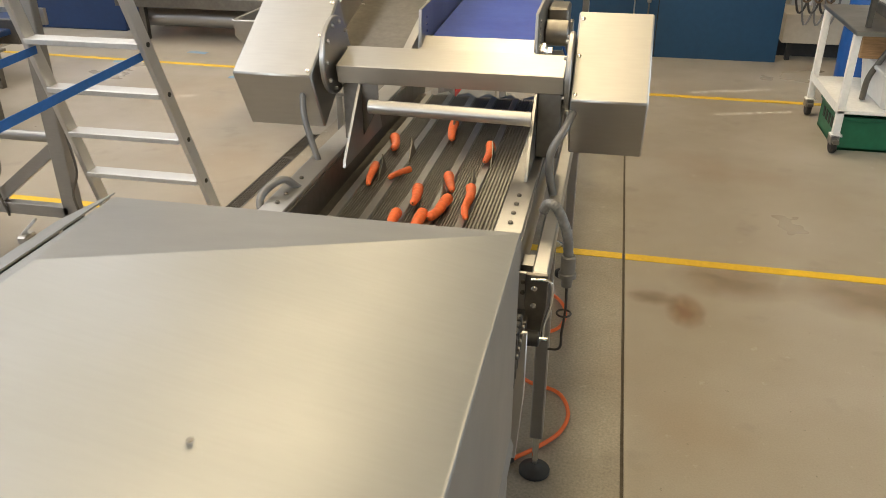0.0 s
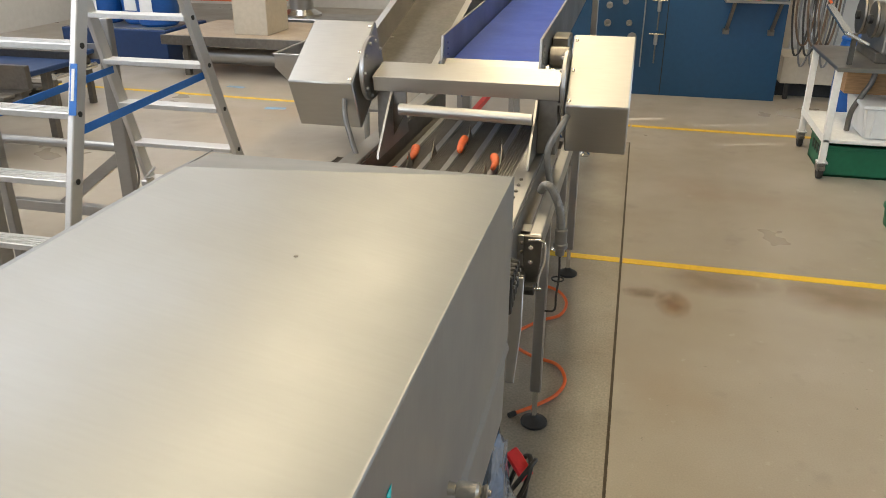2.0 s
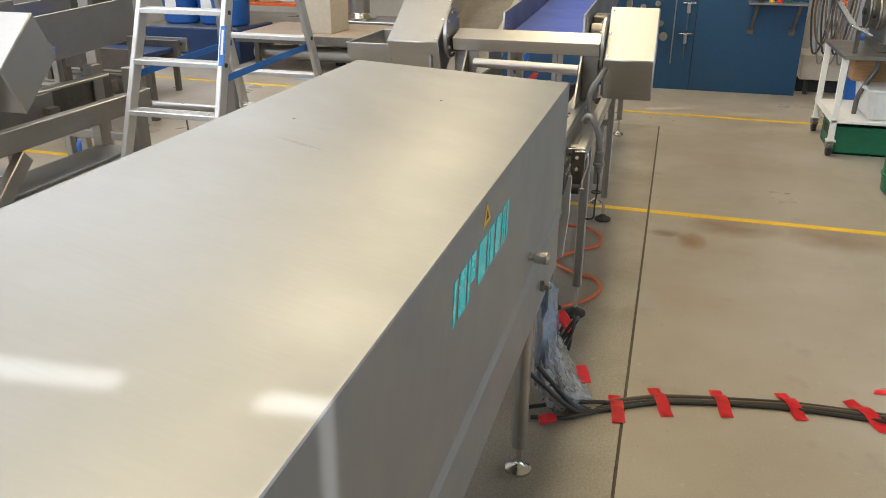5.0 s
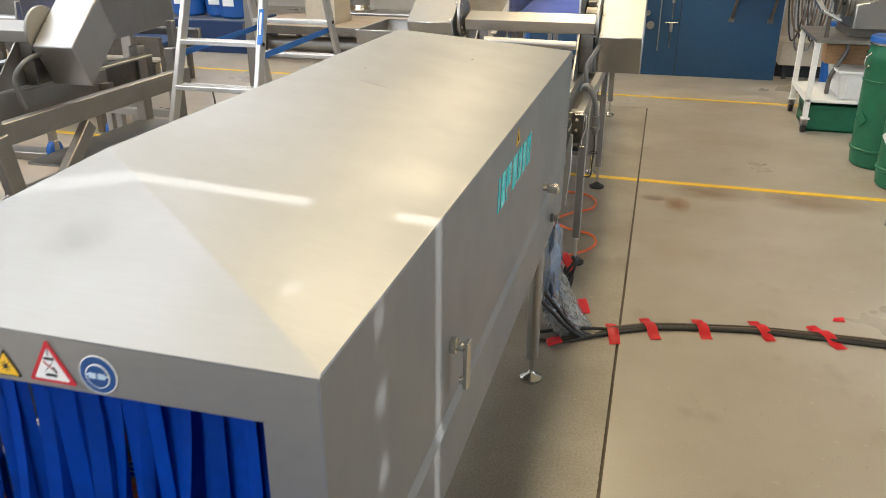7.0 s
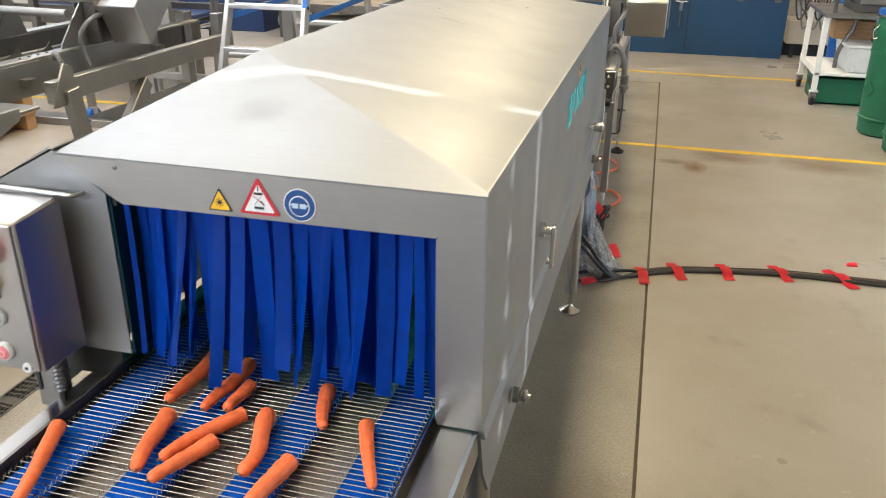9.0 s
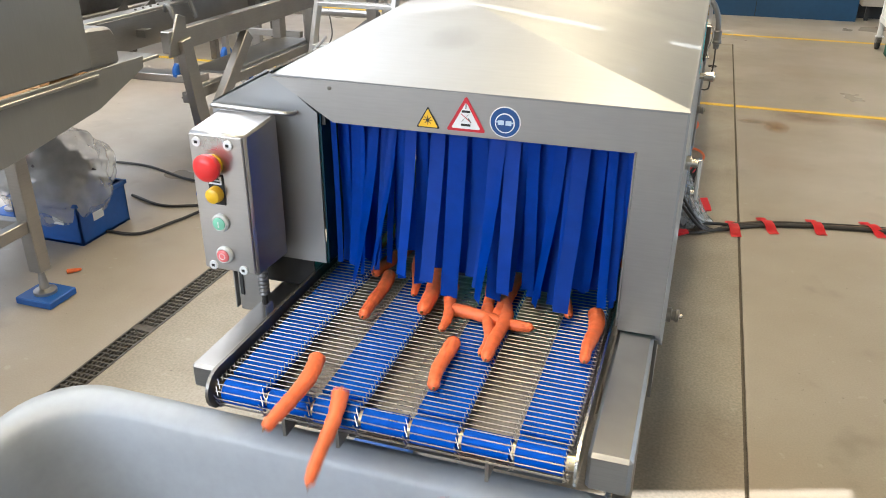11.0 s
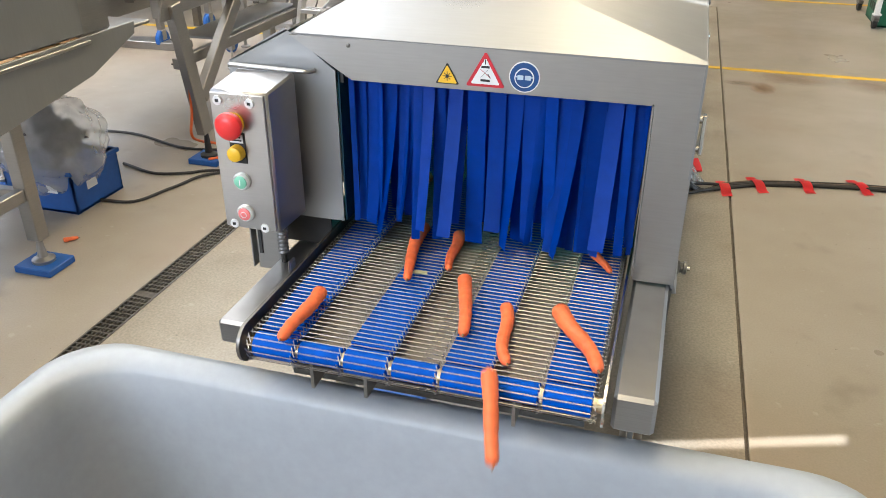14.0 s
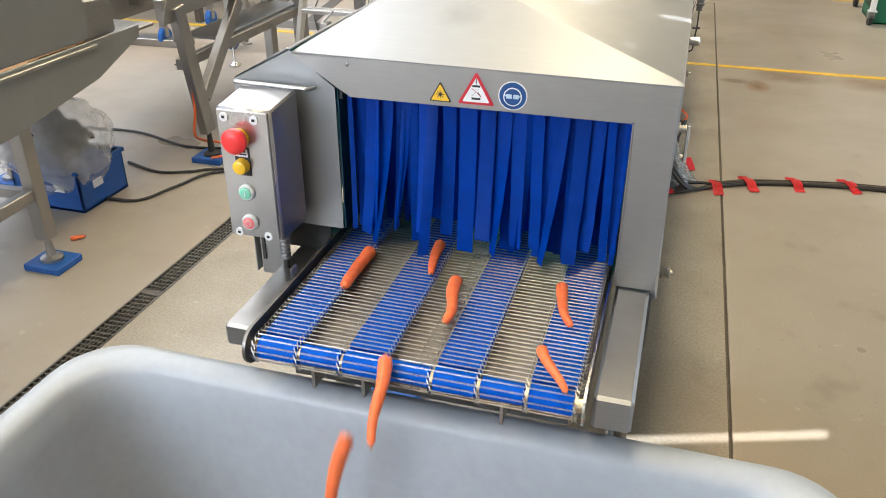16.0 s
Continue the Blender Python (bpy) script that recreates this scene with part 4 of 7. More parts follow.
# ---------- control box ----------
def control_box():
    th = thing("control_box", -0.962, -1.09, 0.88, "stainless control box with emergency stop and push buttons", "control box")
    x0, x1, y0, y1, z0, z1 = -1.024, -0.908, -1.152, -1.045, 0.884, 1.160
    bm = B()
    hexa(bm, [(x0, y0, z0), (x1, y0, z0), (x1 + 0.004, y1, z0), (x0, y1, z0), (x0, y0, z1), (x1, y0, z1), (x1 + 0.004, y1, z1 + 0.012), (x0, y1, z1 + 0.012)], 0.004)
    body = part("body", bm, BOX_STEEL, th)
    bm = B()
    hexa(bm, [(x0 + 0.002, y0 - 0.004, z0 + 0.004), (x1 - 0.006, y0 - 0.004, z0 + 0.004), (x1 - 0.006, y0 - 0.0005, z0 + 0.004), (x0 + 0.002, y0 - 0.0005, z0 + 0.004), (x0 + 0.002, y0 - 0.004, z1 - 0.004), (x1 - 0.006, y0 - 0.004, z1 - 0.004), (x1 - 0.006, y0 - 0.0005, z1 - 0.004), (x0 + 0.002, y0 - 0.0005, z1 - 0.004)], 0.0015)
    part("cover", bm, BOX_STEEL, body)
    yf = y0 - 0.004
    for x, z in ((-1.006, 1.142), (-0.942, 1.141), (-1.003, 0.896), (-0.938, 0.894)):
        s = part("screw", lathe(B(), (x, yf, z), (0, -1, 0), [(0, 0.0092), (0.003, 0.0088), (0.0035, 0.0045), (0.002, 0.004)], 16), WHITE_PLASTIC, th)
        part("screw_slot", box(B(), x - 0.003, x + 0.003, yf - 0.004, yf - 0.003, z - 0.0025, z + 0.0025), BLACK, s)
    e = part("emergency_stop", lathe(B(), (-0.977, yf, 1.102), (0, -1, 0), [(0, 0.0165), (0.004, 0.0165), (0.007, 0.020), (0.018, 0.0255), (0.026, 0.0255), (0.031, 0.021), (0.034, 0.012)], 24), RED_PLASTIC, th, "red mushroom emergency stop button")
    part("collar", lathe(B(), (-0.977, yf, 1.102), (0, -1, 0), [(0, 0.0195), (0.004, 0.0195), (0.005, 0.0175)], 24), YELLOW, e)
    plate = part("name_plate", box(B(), -0.992, -0.959, yf - 0.0018, yf, 1.024, 1.084, 0.001), BLACK, th)
    part("legend", box(B(), -0.990, -0.963, yf - 0.0024, yf - 0.0018, 1.064, 1.080), WHITE_PLASTIC, plate)
    for z, w in ((1.075, 0.018), (1.069, 0.021)):
        part("legend_bar", box(B(), -0.9765 - w / 2, -0.9765 + w / 2, yf - 0.0029, yf - 0.0024, z - 0.0014, z + 0.0014), BLACK, plate)
    part("reset_button", lathe(B(), (-0.976, yf - 0.002, 1.046), (0, -1, 0), [(0, 0.0155), (0.006, 0.0155), (0.008, 0.0145), (0.016, 0.014), (0.018, 0.011)], 22), YELLOW, th, "round yellow push button")
    for z, m, lab in ((0.988, GREEN_BUTTON, "round pale green start button"), (0.922, RED_BUTTON, "round pale red stop button")):
        b = part("push_button", lathe(B(), (-0.975, yf, z), (0, -1, 0), [(0, 0.0175), (0.005, 0.0175), (0.009, 0.0145), (0.008, 0.0125)], 22), CLEAR_GREY, th, lab)
        part("button_face", lathe(B(), (-0.975, yf - 0.004, z), (0, -1, 0), [(0, 0.0125), (0.006, 0.0125), (0.0075, 0.010)], 20), m, b)
        if z > 0.95:
            part("button_mark", box(B(), -0.9758, -0.9742, yf - 0.0122, yf - 0.0115, z - 0.006, z + 0.006), WHITE_PLASTIC, b)
        else:
            bm = B()
            for k in range(12):
                a, c = k * math.pi / 6, (k + 1) * math.pi / 6
                bar(bm, (-0.975 + 0.006 * math.cos(a), yf - 0.0118, z + 0.006 * math.sin(a)), (-0.975 + 0.006 * math.cos(c), yf - 0.0118, z + 0.006 * math.sin(c)), 0.0012, 0.0008)
            part("button_mark", bm, WHITE_PLASTIC, b)
    # bracket rod, cable gland, spring hose and post
    part("bracket_rod", tube(B(), [(-1.04, YF - 0.0, 1.172), (-1.04, -1.045, 1.176), (-1.02, -1.05, 1.178), (-0.90, -1.05, 1.176), (-0.878, -1.045, 1.174), (-0.874, YF + 0.0, 1.172)], 0.0042, 10, 6), STEEL_FRONT, th)
    part("mount_plate", box(B(), -1.0, -0.93, YF - 0.03, YF + 0.004, 0.90, 1.14, 0.002), STEEL_FRONT, th)
    part("post", box(B(), -1.01, -0.955, -1.075, -1.045, 0.752, 0.884, 0.003), STEEL_FRONT, th)
    part("post_slot", box(B(), -1.003, -0.996, -1.078, -1.075, 0.79, 0.884), BLACK, th)
    bm = B()
    prof = [(0, 0.012)]
    for k in range(9):
        prof += [(0.002 + k * 0.0085, 0.0095), (0.006 + k * 0.0085, 0.0115)]
    lathe(bm, (-0.94, -1.09, 0.884), (0, 0, -1), prof, 14)
    part("cable_gland", bm, HOSE_GREY, th)
    part("gland_cable", tube(B(), [(-0.94, -1.09, 0.81), (-0.94, -1.088, 0.78), (-0.935, -1.06, 0.72), (-0.94, -0.98, 0.66)], 0.006, 8, 5), CABLE, th)


control_box()


# ---------- big tub ----------
def tub():
    th = thing("grey_tub", -0.53, -1.85, 0, "large grey plastic tub with a thick rounded rim", "tub")
    x0, x1, y0, y1, zt, r = -1.30, 0.195, -2.42, -1.30, 0.675, 0.13

    def ring(inset, z, rr):
        out = []
        for cx, cy, a0 in ((x1 - rr - inset, y1 - rr - inset, 0), (x0 + rr + inset, y1 - rr - inset, 90), (x0 + rr + inset, y0 + rr + inset, 180), (x1 - rr - inset, y0 + rr + inset, 270)):
            for k in range(9):
                a = radians(a0 + 90 * k / 8)
                out.append((cx + rr * math.cos(a), cy + rr * math.sin(a), z))
        return out

    rings = [(0.10, 0.05, r), (0.035, zt - 0.10, r), (0.030, zt - 0.05, r), (0.0, zt - 0.045, r), (-0.004, zt - 0.012, r), (0.004, zt, r), (0.024, zt + 0.003, r), (0.052, zt - 0.004, r), (0.062, zt - 0.02, r), (0.069, zt - 0.08, r), (0.12, 0.16, r), (0.15, 0.09, r), (0.20, 0.075, r)]
    bm = B()
    vs = [[bm.verts.new(p) for p in ring(*q)] for q in rings]
    n = len(vs[0])
    for a, b in zip(vs, vs[1:]):
        for k in range(n):
            bm.faces.new((a[k], a[(k + 1) % n], b[(k + 1) % n], b[k]))
    bm.faces.new(vs[0][::-1])
    bm.faces.new(vs[-1])
    bmesh.ops.recalc_face_normals(bm, faces=bm.faces)
    part("shell", bm, GREY_BIN, th, sharp=50)
    for x in (-1.05, 0.0):
        for y in (-2.2, -1.5):
            w = part("caster", cyl(B(), (x - 0.015, y, 0.03), (x + 0.015, y, 0.03), 0.03, 16, 0.004), BLACK, th)
            part("fork", box(B(), x - 0.02, x + 0.02, y - 0.012, y + 0.012, 0.045, 0.075), STEEL_SIDE, w)


tub()


# ---------- vibrating feeder ----------
def drive_box(th, x0, x1, y0, z0, y1, z1, dy, dz, inner):
    """A slanted motor cover on a round flange, with screws along its inner edge."""
    bm = B()
    prism(bm, [(x0, y0, z0), (x0, y1, z1), (x0, y1 + dy, z1 + dz), (x0, y0 + dy, z0 + dz)], (x1 - x0, 0, 0), 0.005)
    d = part("drive_box", bm, STEEL, th, "slanted satin steel motor cover")
    up = Vector((0, -(z1 - z0), y1 - y0)).normalized()
    for k in range(3):
        u = 0.06 + 0.42 * k
        p = Vector((inner, y0 + (y1 - y0) * u, z0 + (z1 - z0) * u))
        off = 0.014 if inner == x0 else -0.014
        part("screw", lathe(B(), p + Vector((off, 0, 0)), up, [(0, 0.006), (0.004, 0.006), (0.005, 0.003)], 8), STEEL_BRIGHT, d)
    return d


def feeder():
    th = thing("vibrating_feeder", -0.57, 2.6, 0, "stainless vibrating feeder with ribbed lanes between two drive boxes", "feeder")
    lanes = [-0.85, -0.79, -0.695, -0.60, -0.51, -0.415, -0.30]
    # ribbed bed: flat ridges between fluted lanes
    for a, b in zip(lanes, lanes[1:]):
        bm = B()
        lane = part("lane", box(bm, a, b - 0.028, 1.52, 3.55, 0.835, 0.842), LANE, th)
        n = 8
        w = (b - 0.028 - a) / n
        for k in range(n):
            x = a + w * (k + 0.5)
            bm = B()
            prism(bm, [(x - w * 0.30, 1.52, 0.842), (x + w * 0.30, 1.52, 0.842), (x + w * 0.14, 1.52, 0.848), (x - w * 0.14, 1.52, 0.848)], (0, 2.03, 0))
            part("rib", bm, LANE, lane)
        part("lane_ridge", box(B(), b - 0.028, b, 1.52, 3.55, 0.835, 0.853, 0.003), STEEL, lane)
    for x, y in ((-0.695, 2.78), (-0.51, 2.42), (-0.415, 2.80), (-0.60, 3.05), (-0.75, 2.6), (-0.44, 2.55)):
        bm = B()
        prism(bm, [(x, y - 0.06, 0.85), (x, y + 0.05, 0.85), (x - 0.012, y + 0.045, 0.905), (x - 0.006, y + 0.02, 0.89)], (0.004, 0, 0))
        part("turning_fin", bm, STEEL_DARK, th)
    # far edge teeth
    for a, b in zip(lanes, lanes[1:]):
        bm = B()
        prism(bm, [(a + 0.012, 3.55, 0.845), ((a + b) / 2, 3.64, 0.835), (b - 0.012, 3.55, 0.845)], (0, 0, 0.006))
        part("lane_tip", bm, STEEL, th)
    # No pan known here: dark sheet stands for the shade beneath the lane tips.
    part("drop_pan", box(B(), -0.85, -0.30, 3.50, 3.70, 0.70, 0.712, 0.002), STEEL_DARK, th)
    # side rails: bent plates with bolted strips, inner walls shaded by darker steel
    for xi, xo in ((-0.300, -0.228), (-0.862, -0.935)):
        lo, hi = min(xi, xo), max(xi, xo)
        r = part("side_rail", box(B(), lo, hi, 1.53, 3.60, 0.935, 0.950, 0.003), STEEL, th)
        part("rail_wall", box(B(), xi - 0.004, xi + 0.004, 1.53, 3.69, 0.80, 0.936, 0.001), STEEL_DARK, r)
        part("rail_skirt", box(B(), xo - 0.003, xo + 0.003, 1.53, 3.15, 0.78, 0.936, 0.001), STEEL_SIDE, r)
        for y in (2.10, 2.16, 2.22, 2.28):
            bolt("bolt", ((xi + xo) / 2, y, 0.950), (0, 0, 1), 0.0065, 0.007, r, STEEL_DARK)
    # drive boxes
    right = drive_box(th, -0.158, 0.067, 2.556, 1.147, 2.793, 1.361, 0.105, -0.20, -0.158)
    left = drive_box(th, -1.165, -0.915, 2.45, 1.205, 2.752, 1.386, 0.10, -0.19, -0.915)
    for x0, x1, y, z in ((-0.176, -0.160, 2.66, 1.205), (-0.897, -0.880, 2.60, 1.235)):
        f = part("round_flange", cyl(B(), (x0, y, z), (x1, y, z), 0.118, 32, 0.003), STEEL_SIDE, th)
        for k in range(10):
            a = 2 * math.pi * k / 10
            bolt("flange_bolt", (x1 if x0 < -0.5 else x0, y + 0.10 * math.cos(a), z + 0.10 * math.sin(a)), (1 if x0 < -0.5 else -1, 0, 0), 0.0065, 0.009, f, STEEL_SIDE)
    # cross beam, flattened, with end plates and gussets
    bm = B()
    prism(bm, [(-0.868, 2.562, 1.160), (-0.868, 2.545, 1.217), (-0.868, 2.685, 1.247), (-0.868, 2.70, 1.160)], (0.69, 0, 0), 0.002)
    part("cross_beam", bm, STEEL, th)
    part("round_bar", cyl(B(), (-0.74, 2.46, 1.122), (-0.258, 2.46, 1.113), 0.021, 20), STEEL_FRONT, th)
    for x in (-0.262, -0.805):
        bm = B()
        prism(bm, [(x, 2.57, 1.165), (x, 2.70, 1.165), (x, 2.78, 0.952), (x, 2.38, 0.952), (x, 2.385, 0.975)], (0.008, 0, 0))
        part("gusset", bm, STEEL_SIDE, th)
    # stiffener and uprights under the beam, toned dark like the inner walls
    bm = B()
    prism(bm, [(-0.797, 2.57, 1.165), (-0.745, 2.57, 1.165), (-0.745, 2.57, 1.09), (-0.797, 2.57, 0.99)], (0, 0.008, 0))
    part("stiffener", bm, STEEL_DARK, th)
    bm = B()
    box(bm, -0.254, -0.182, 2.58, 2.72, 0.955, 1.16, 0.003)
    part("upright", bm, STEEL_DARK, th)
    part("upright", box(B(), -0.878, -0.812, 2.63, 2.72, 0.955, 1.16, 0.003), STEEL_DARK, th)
    # lower frame: long side beams, legs, feet
    for x in (-0.172, -0.985):
        b = part("frame_beam", box(B(), x - 0.020, x + 0.020, 1.975, 3.72, 0.825, 0.885, 0.004), STEEL, th)
        for y in (2.25, 3.60):
            leg = part("leg", box(B(), x - 0.02, x + 0.02, y - 0.02, y + 0.02, 0.15, 0.826, 0.004), STEEL_SIDE, th)
            foot(leg, x, y, 0.050, 0.17, BLACK, 0.010)
    for y in (2.25, 3.60):
        part("cross_tie", box(B(), -0.965, -0.192, y - 0.015, y + 0.015, 0.60, 0.64, 0.003), STEEL_SIDE, th)
    for x in (-0.235, -0.93):
        for y in (2.06, 3.1):
            part("mount_arm", box(B(), min(x, x + (0.06 if x > -0.5 else -0.06)), max(x, x + (0.06 if x > -0.5 else -0.06)), y - 0.03, y + 0.03, 0.835, 0.870), STEEL_SIDE, th)
    # conduits from the right and left boxes
    def hose(pts, r=0.0125):
        run = sum((Vector(q) - Vector(p)).length for p, q in zip(pts, pts[1:]))
        turns = 2 * math.pi * run / 0.009
        return part("conduit", tube(B(), pts, r, 10, 22, lambda u: r * (0.97 + 0.035 * math.sin(turns * u))), HOSE_GREY, th, "grey corrugated conduit", 60)
    hose([(-0.145, 2.63, 1.10), (-0.150, 2.55, 1.10), (-0.165, 2.49, 1.075), (-0.195, 2.46, 1.02), (-0.197, 2.46, 0.95), (-0.178, 2.47, 0.86)])
    h = hose([(-0.192, 2.24, 0.930), (-0.180, 2.23, 0.955), (-0.158, 2.222, 0.952), (-0.136, 2.216, 0.915), (-0.120, 2.213, 0.865), (-0.114, 2.213, 0.80)], 0.0145)
    part("coupling", lathe(B(), (-0.114, 2.213, 0.815), (0, 0, -1), [(0, 0.018), (0.004, 0.021), (0.05, 0.021), (0.054, 0.025), (0.066, 0.025), (0.070, 0.017), (0.095, 0.015)], 14), HOSE_GREY, h)
    part("thin_cable", tube(B(), [(-0.114, 2.213, 0.725), (-0.112, 2.22, 0.64), (-0.118, 2.225, 0.56), (-0.122, 2.23, 0.50), (-0.165, 2.235, 0.49)], 0.004, 6, 6), CABLE, h)
    part("cable_loop", tube(B(), [(-0.116 + 0.020 * math.cos(a), 2.222 + 0.020 * math.sin(a), 0.625) for a in [k * 0.6 for k in range(12)]], 0.003, 6, 2), CABLE, h)
    hose([(-0.965, 2.56, 1.15), (-0.96, 2.50, 1.15), (-0.95, 2.465, 1.08), (-0.925, 2.45, 1.0), (-0.90, 2.44, 0.93)], 0.0105)
    hose([(-0.935, 2.10, 0.82), (-0.94, 2.09, 0.90), (-0.955, 2.12, 0.955), (-0.915, 2.18, 0.985), (-0.885, 2.23, 0.94)], 0.0115)
    # clamp, bent rod and black roller at the front leg
    bm = B()
    prism(bm, [(-0.205, 1.958, 0.885), (-0.150, 1.958, 0.885), (-0.150, 1.958, 0.80), (-0.165, 1.958, 0.70), (-0.195, 1.958, 0.70), (-0.205, 1.958, 0.80)], (0, 0.012, 0), 0.002)
    c = part("clamp", bm, STEEL_DARK, th)
    for z in (0.80, 0.848):
        bolt("clamp_bolt", (-0.182, 1.958, z), (0, -1, 0), 0.008, 0.007, c)
    part("bent_rod", tube(B(), [(-0.190, 1.950, 0.874), (-0.150, 1.948, 0.876), (-0.139, 1.946, 0.862), (-0.138, 1.942, 0.815), (-0.146, 1.935, 0.785), (-0.152, 1.925, 0.762), (-0.153, 1.916, 0.728)], 0.0042, 8, 6), STEEL_BRIGHT, c)
    part("roller", cyl(B(), (-0.205, 1.915, 0.730), (-0.160, 1.915, 0.730), 0.020, 18, 0.003), BLACK, th)
    part("roller_pin", cyl(B(), (-0.215, 1.915, 0.730), (-0.140, 1.915, 0.730), 0.006, 8), STEEL_BRIGHT, th)
    p = part("bolted_plate", box(B(), -0.226, -0.198, 1.972, 1.980, 0.775, 0.880, 0.002), STEEL, th)
    for z in (0.825, 0.855):
        bolt("plate_bolt", (-0.212, 1.972, z), (0, -1, 0), 0.006, 0.006, p, STEEL_DARK)
    part("low_hanger", box(B(), -0.235, -0.195, 1.93, 2.0, 0.735, 0.765, 0.003), STEEL_DARK, th)
    # dark link chain hanging between feeder and tunnel
    for k in range(5):
        p = part("chain_block", box(B(), -0.215, -0.185, 1.60 + 0.028 * k, 1.62 + 0.028 * k, 0.80 + 0.006 * k, 0.91, 0.004), BLACK, th)
        bolt("chain_pin", (-0.185, 1.61 + 0.028 * k, 0.88), (1, 0, 0), 0.006, 0.006, p, STEEL_DARK)
    return th


FEEDER = feeder()


def tunnel_tail():
    bm = B()
    prism(bm, [(-0.216, 1.80, 0.816), (-0.180, 1.80, 0.816), (-0.178, 1.775, 0.66), (-0.188, 1.735, 0.50), (-0.214, 1.735, 0.50)], (0, 0.012, 0), 0.002)
    part("rear_bracket", bm, STEEL, TUNNEL)
    part("bracket_bar", box(B(), -0.235, -0.216, 1.40, 1.81, 0.735, 0.775, 0.003), STEEL_SIDE, TUNNEL)
    # orange air hose on the floor under the frame
    th = thing("air_hose", -0.15, 2.2, 0, "thin orange air hose curled on the floor", "hose")
    part("hose", tube(B(), [(-0.25, 2.28, 0.012), (-0.17, 2.36, 0.012), (-0.105, 2.45, 0.012), (-0.085, 2.56, 0.012), (-0.13, 2.67, 0.012), (-0.25, 2.72, 0.012), (-0.36, 2.84, 0.012), (-0.26, 3.02, 0.012), (-0.16, 3.12, 0.012), (-0.15, 3.28, 0.012), (-0.24, 3.40, 0.012), (-0.45, 3.42, 0.012)], 0.0075, 10, 8), HOSE_ORANGE, th)
    part("hose_end", cyl(B(), (-0.268, 2.26, 0.012), (-0.248, 2.282, 0.012), 0.011, 10), BLACK, th)


tunnel_tail()


# ---------- blue belt conveyor behind the feeder ----------
def blue_conveyor(end, legs):
    th = thing("blue_conveyor", -0.53, 4.8, 0, "inclined conveyor with a blue belt between steel side walls", "conveyor")
    y0, z0, y1 = 3.20, 1.15, end
    s = 0.043

    def zz(y):
        return z0 + s * (y - y0)

    bm = B()
    prism(bm, [(-0.735, y0, zz(y0)), (-0.735, y1, zz(y1)), (-0.735, y1, zz(y1) - 0.05), (-0.735, y0, zz(y0) - 0.05)], (0.40, 0, 0))
    part("belt", bm, BLUE_BELT, th)
    part("nose_roller", cyl(B(), (-0.735, y0, zz(y0) - 0.03), (-0.335, y0, zz(y0) - 0.03), 0.032, 20), BLUE_BELT, th)
    for x in (-0.752, -0.326):
        bm = B()
        prism(bm, [(x, y0 - 0.05, zz(y0) + 0.13), (x, y1, zz(y1) + 0.13), (x, y1, zz(y1) - 0.10), (x, y0 - 0.08, zz(y0) - 0.10)], (0.012, 0, 0), 0.002)
        w = part("side_wall", bm, STEEL_SIDE, th)
        for k in range(7):
            bolt("rivet", (x + (0.012 if x > -0.5 else 0.012), y0 + 0.02, zz(y0) - 0.06 + 0.025 * k), (1, 0, 0), 0.005, 0.004, w)
    part("end_lip", prism(B(), [(-0.748, 3.085, 1.128), (-0.748, 3.205, 1.176), (-0.748, 3.205, 1.166), (-0.748, 3.095, 1.085)], (0.43, 0, 0), 0.002), STEEL, th)
    for y in legs:
        for x in (-0.79, -0.25):
            leg = part("leg", box(B(), x - 0.022, x + 0.022, y - 0.022, y + 0.022, 0.14, zz(y) - 0.06, 0.004), STEEL_SIDE, th)
            foot(leg, x, y, 0.045, 0.16, STEEL_BRIGHT, 0.009)
        part("tie", box(B(), -0.77, -0.30, y - 0.02, y + 0.02, 0.5, 0.545, 0.003), STEEL_SIDE, th)
    # drive gear on the right wall
    g = part("gear_motor", cyl(B(), (-0.31, 3.42, 1.16), (-0.22, 3.42, 1.16), 0.05, 18, 0.005), STEEL_DARK, th)
    part("gear_box", box(B(), -0.312, -0.23, 3.50, 3.66, 1.10, 1.24, 0.008), STEEL_DARK, g)
    part("pneumatic_hose", tube(B(), [(-0.26, 3.42, 1.16), (-0.22, 3.46, 1.02), (-0.27, 3.50, 0.90), (-0.25, 3.65, 0.7)], 0.006, 6, 6), BLUE_PLASTIC, th)
    part("bearing", lathe(B(), (-0.314, 3.26, 1.12), (1, 0, 0), [(0, 0.035), (0.02, 0.035), (0.03, 0.02), (0.045, 0.02)], 14), STEEL_BRIGHT, th)
    return th


blue_conveyor(6.0, (3.9, 5.80))


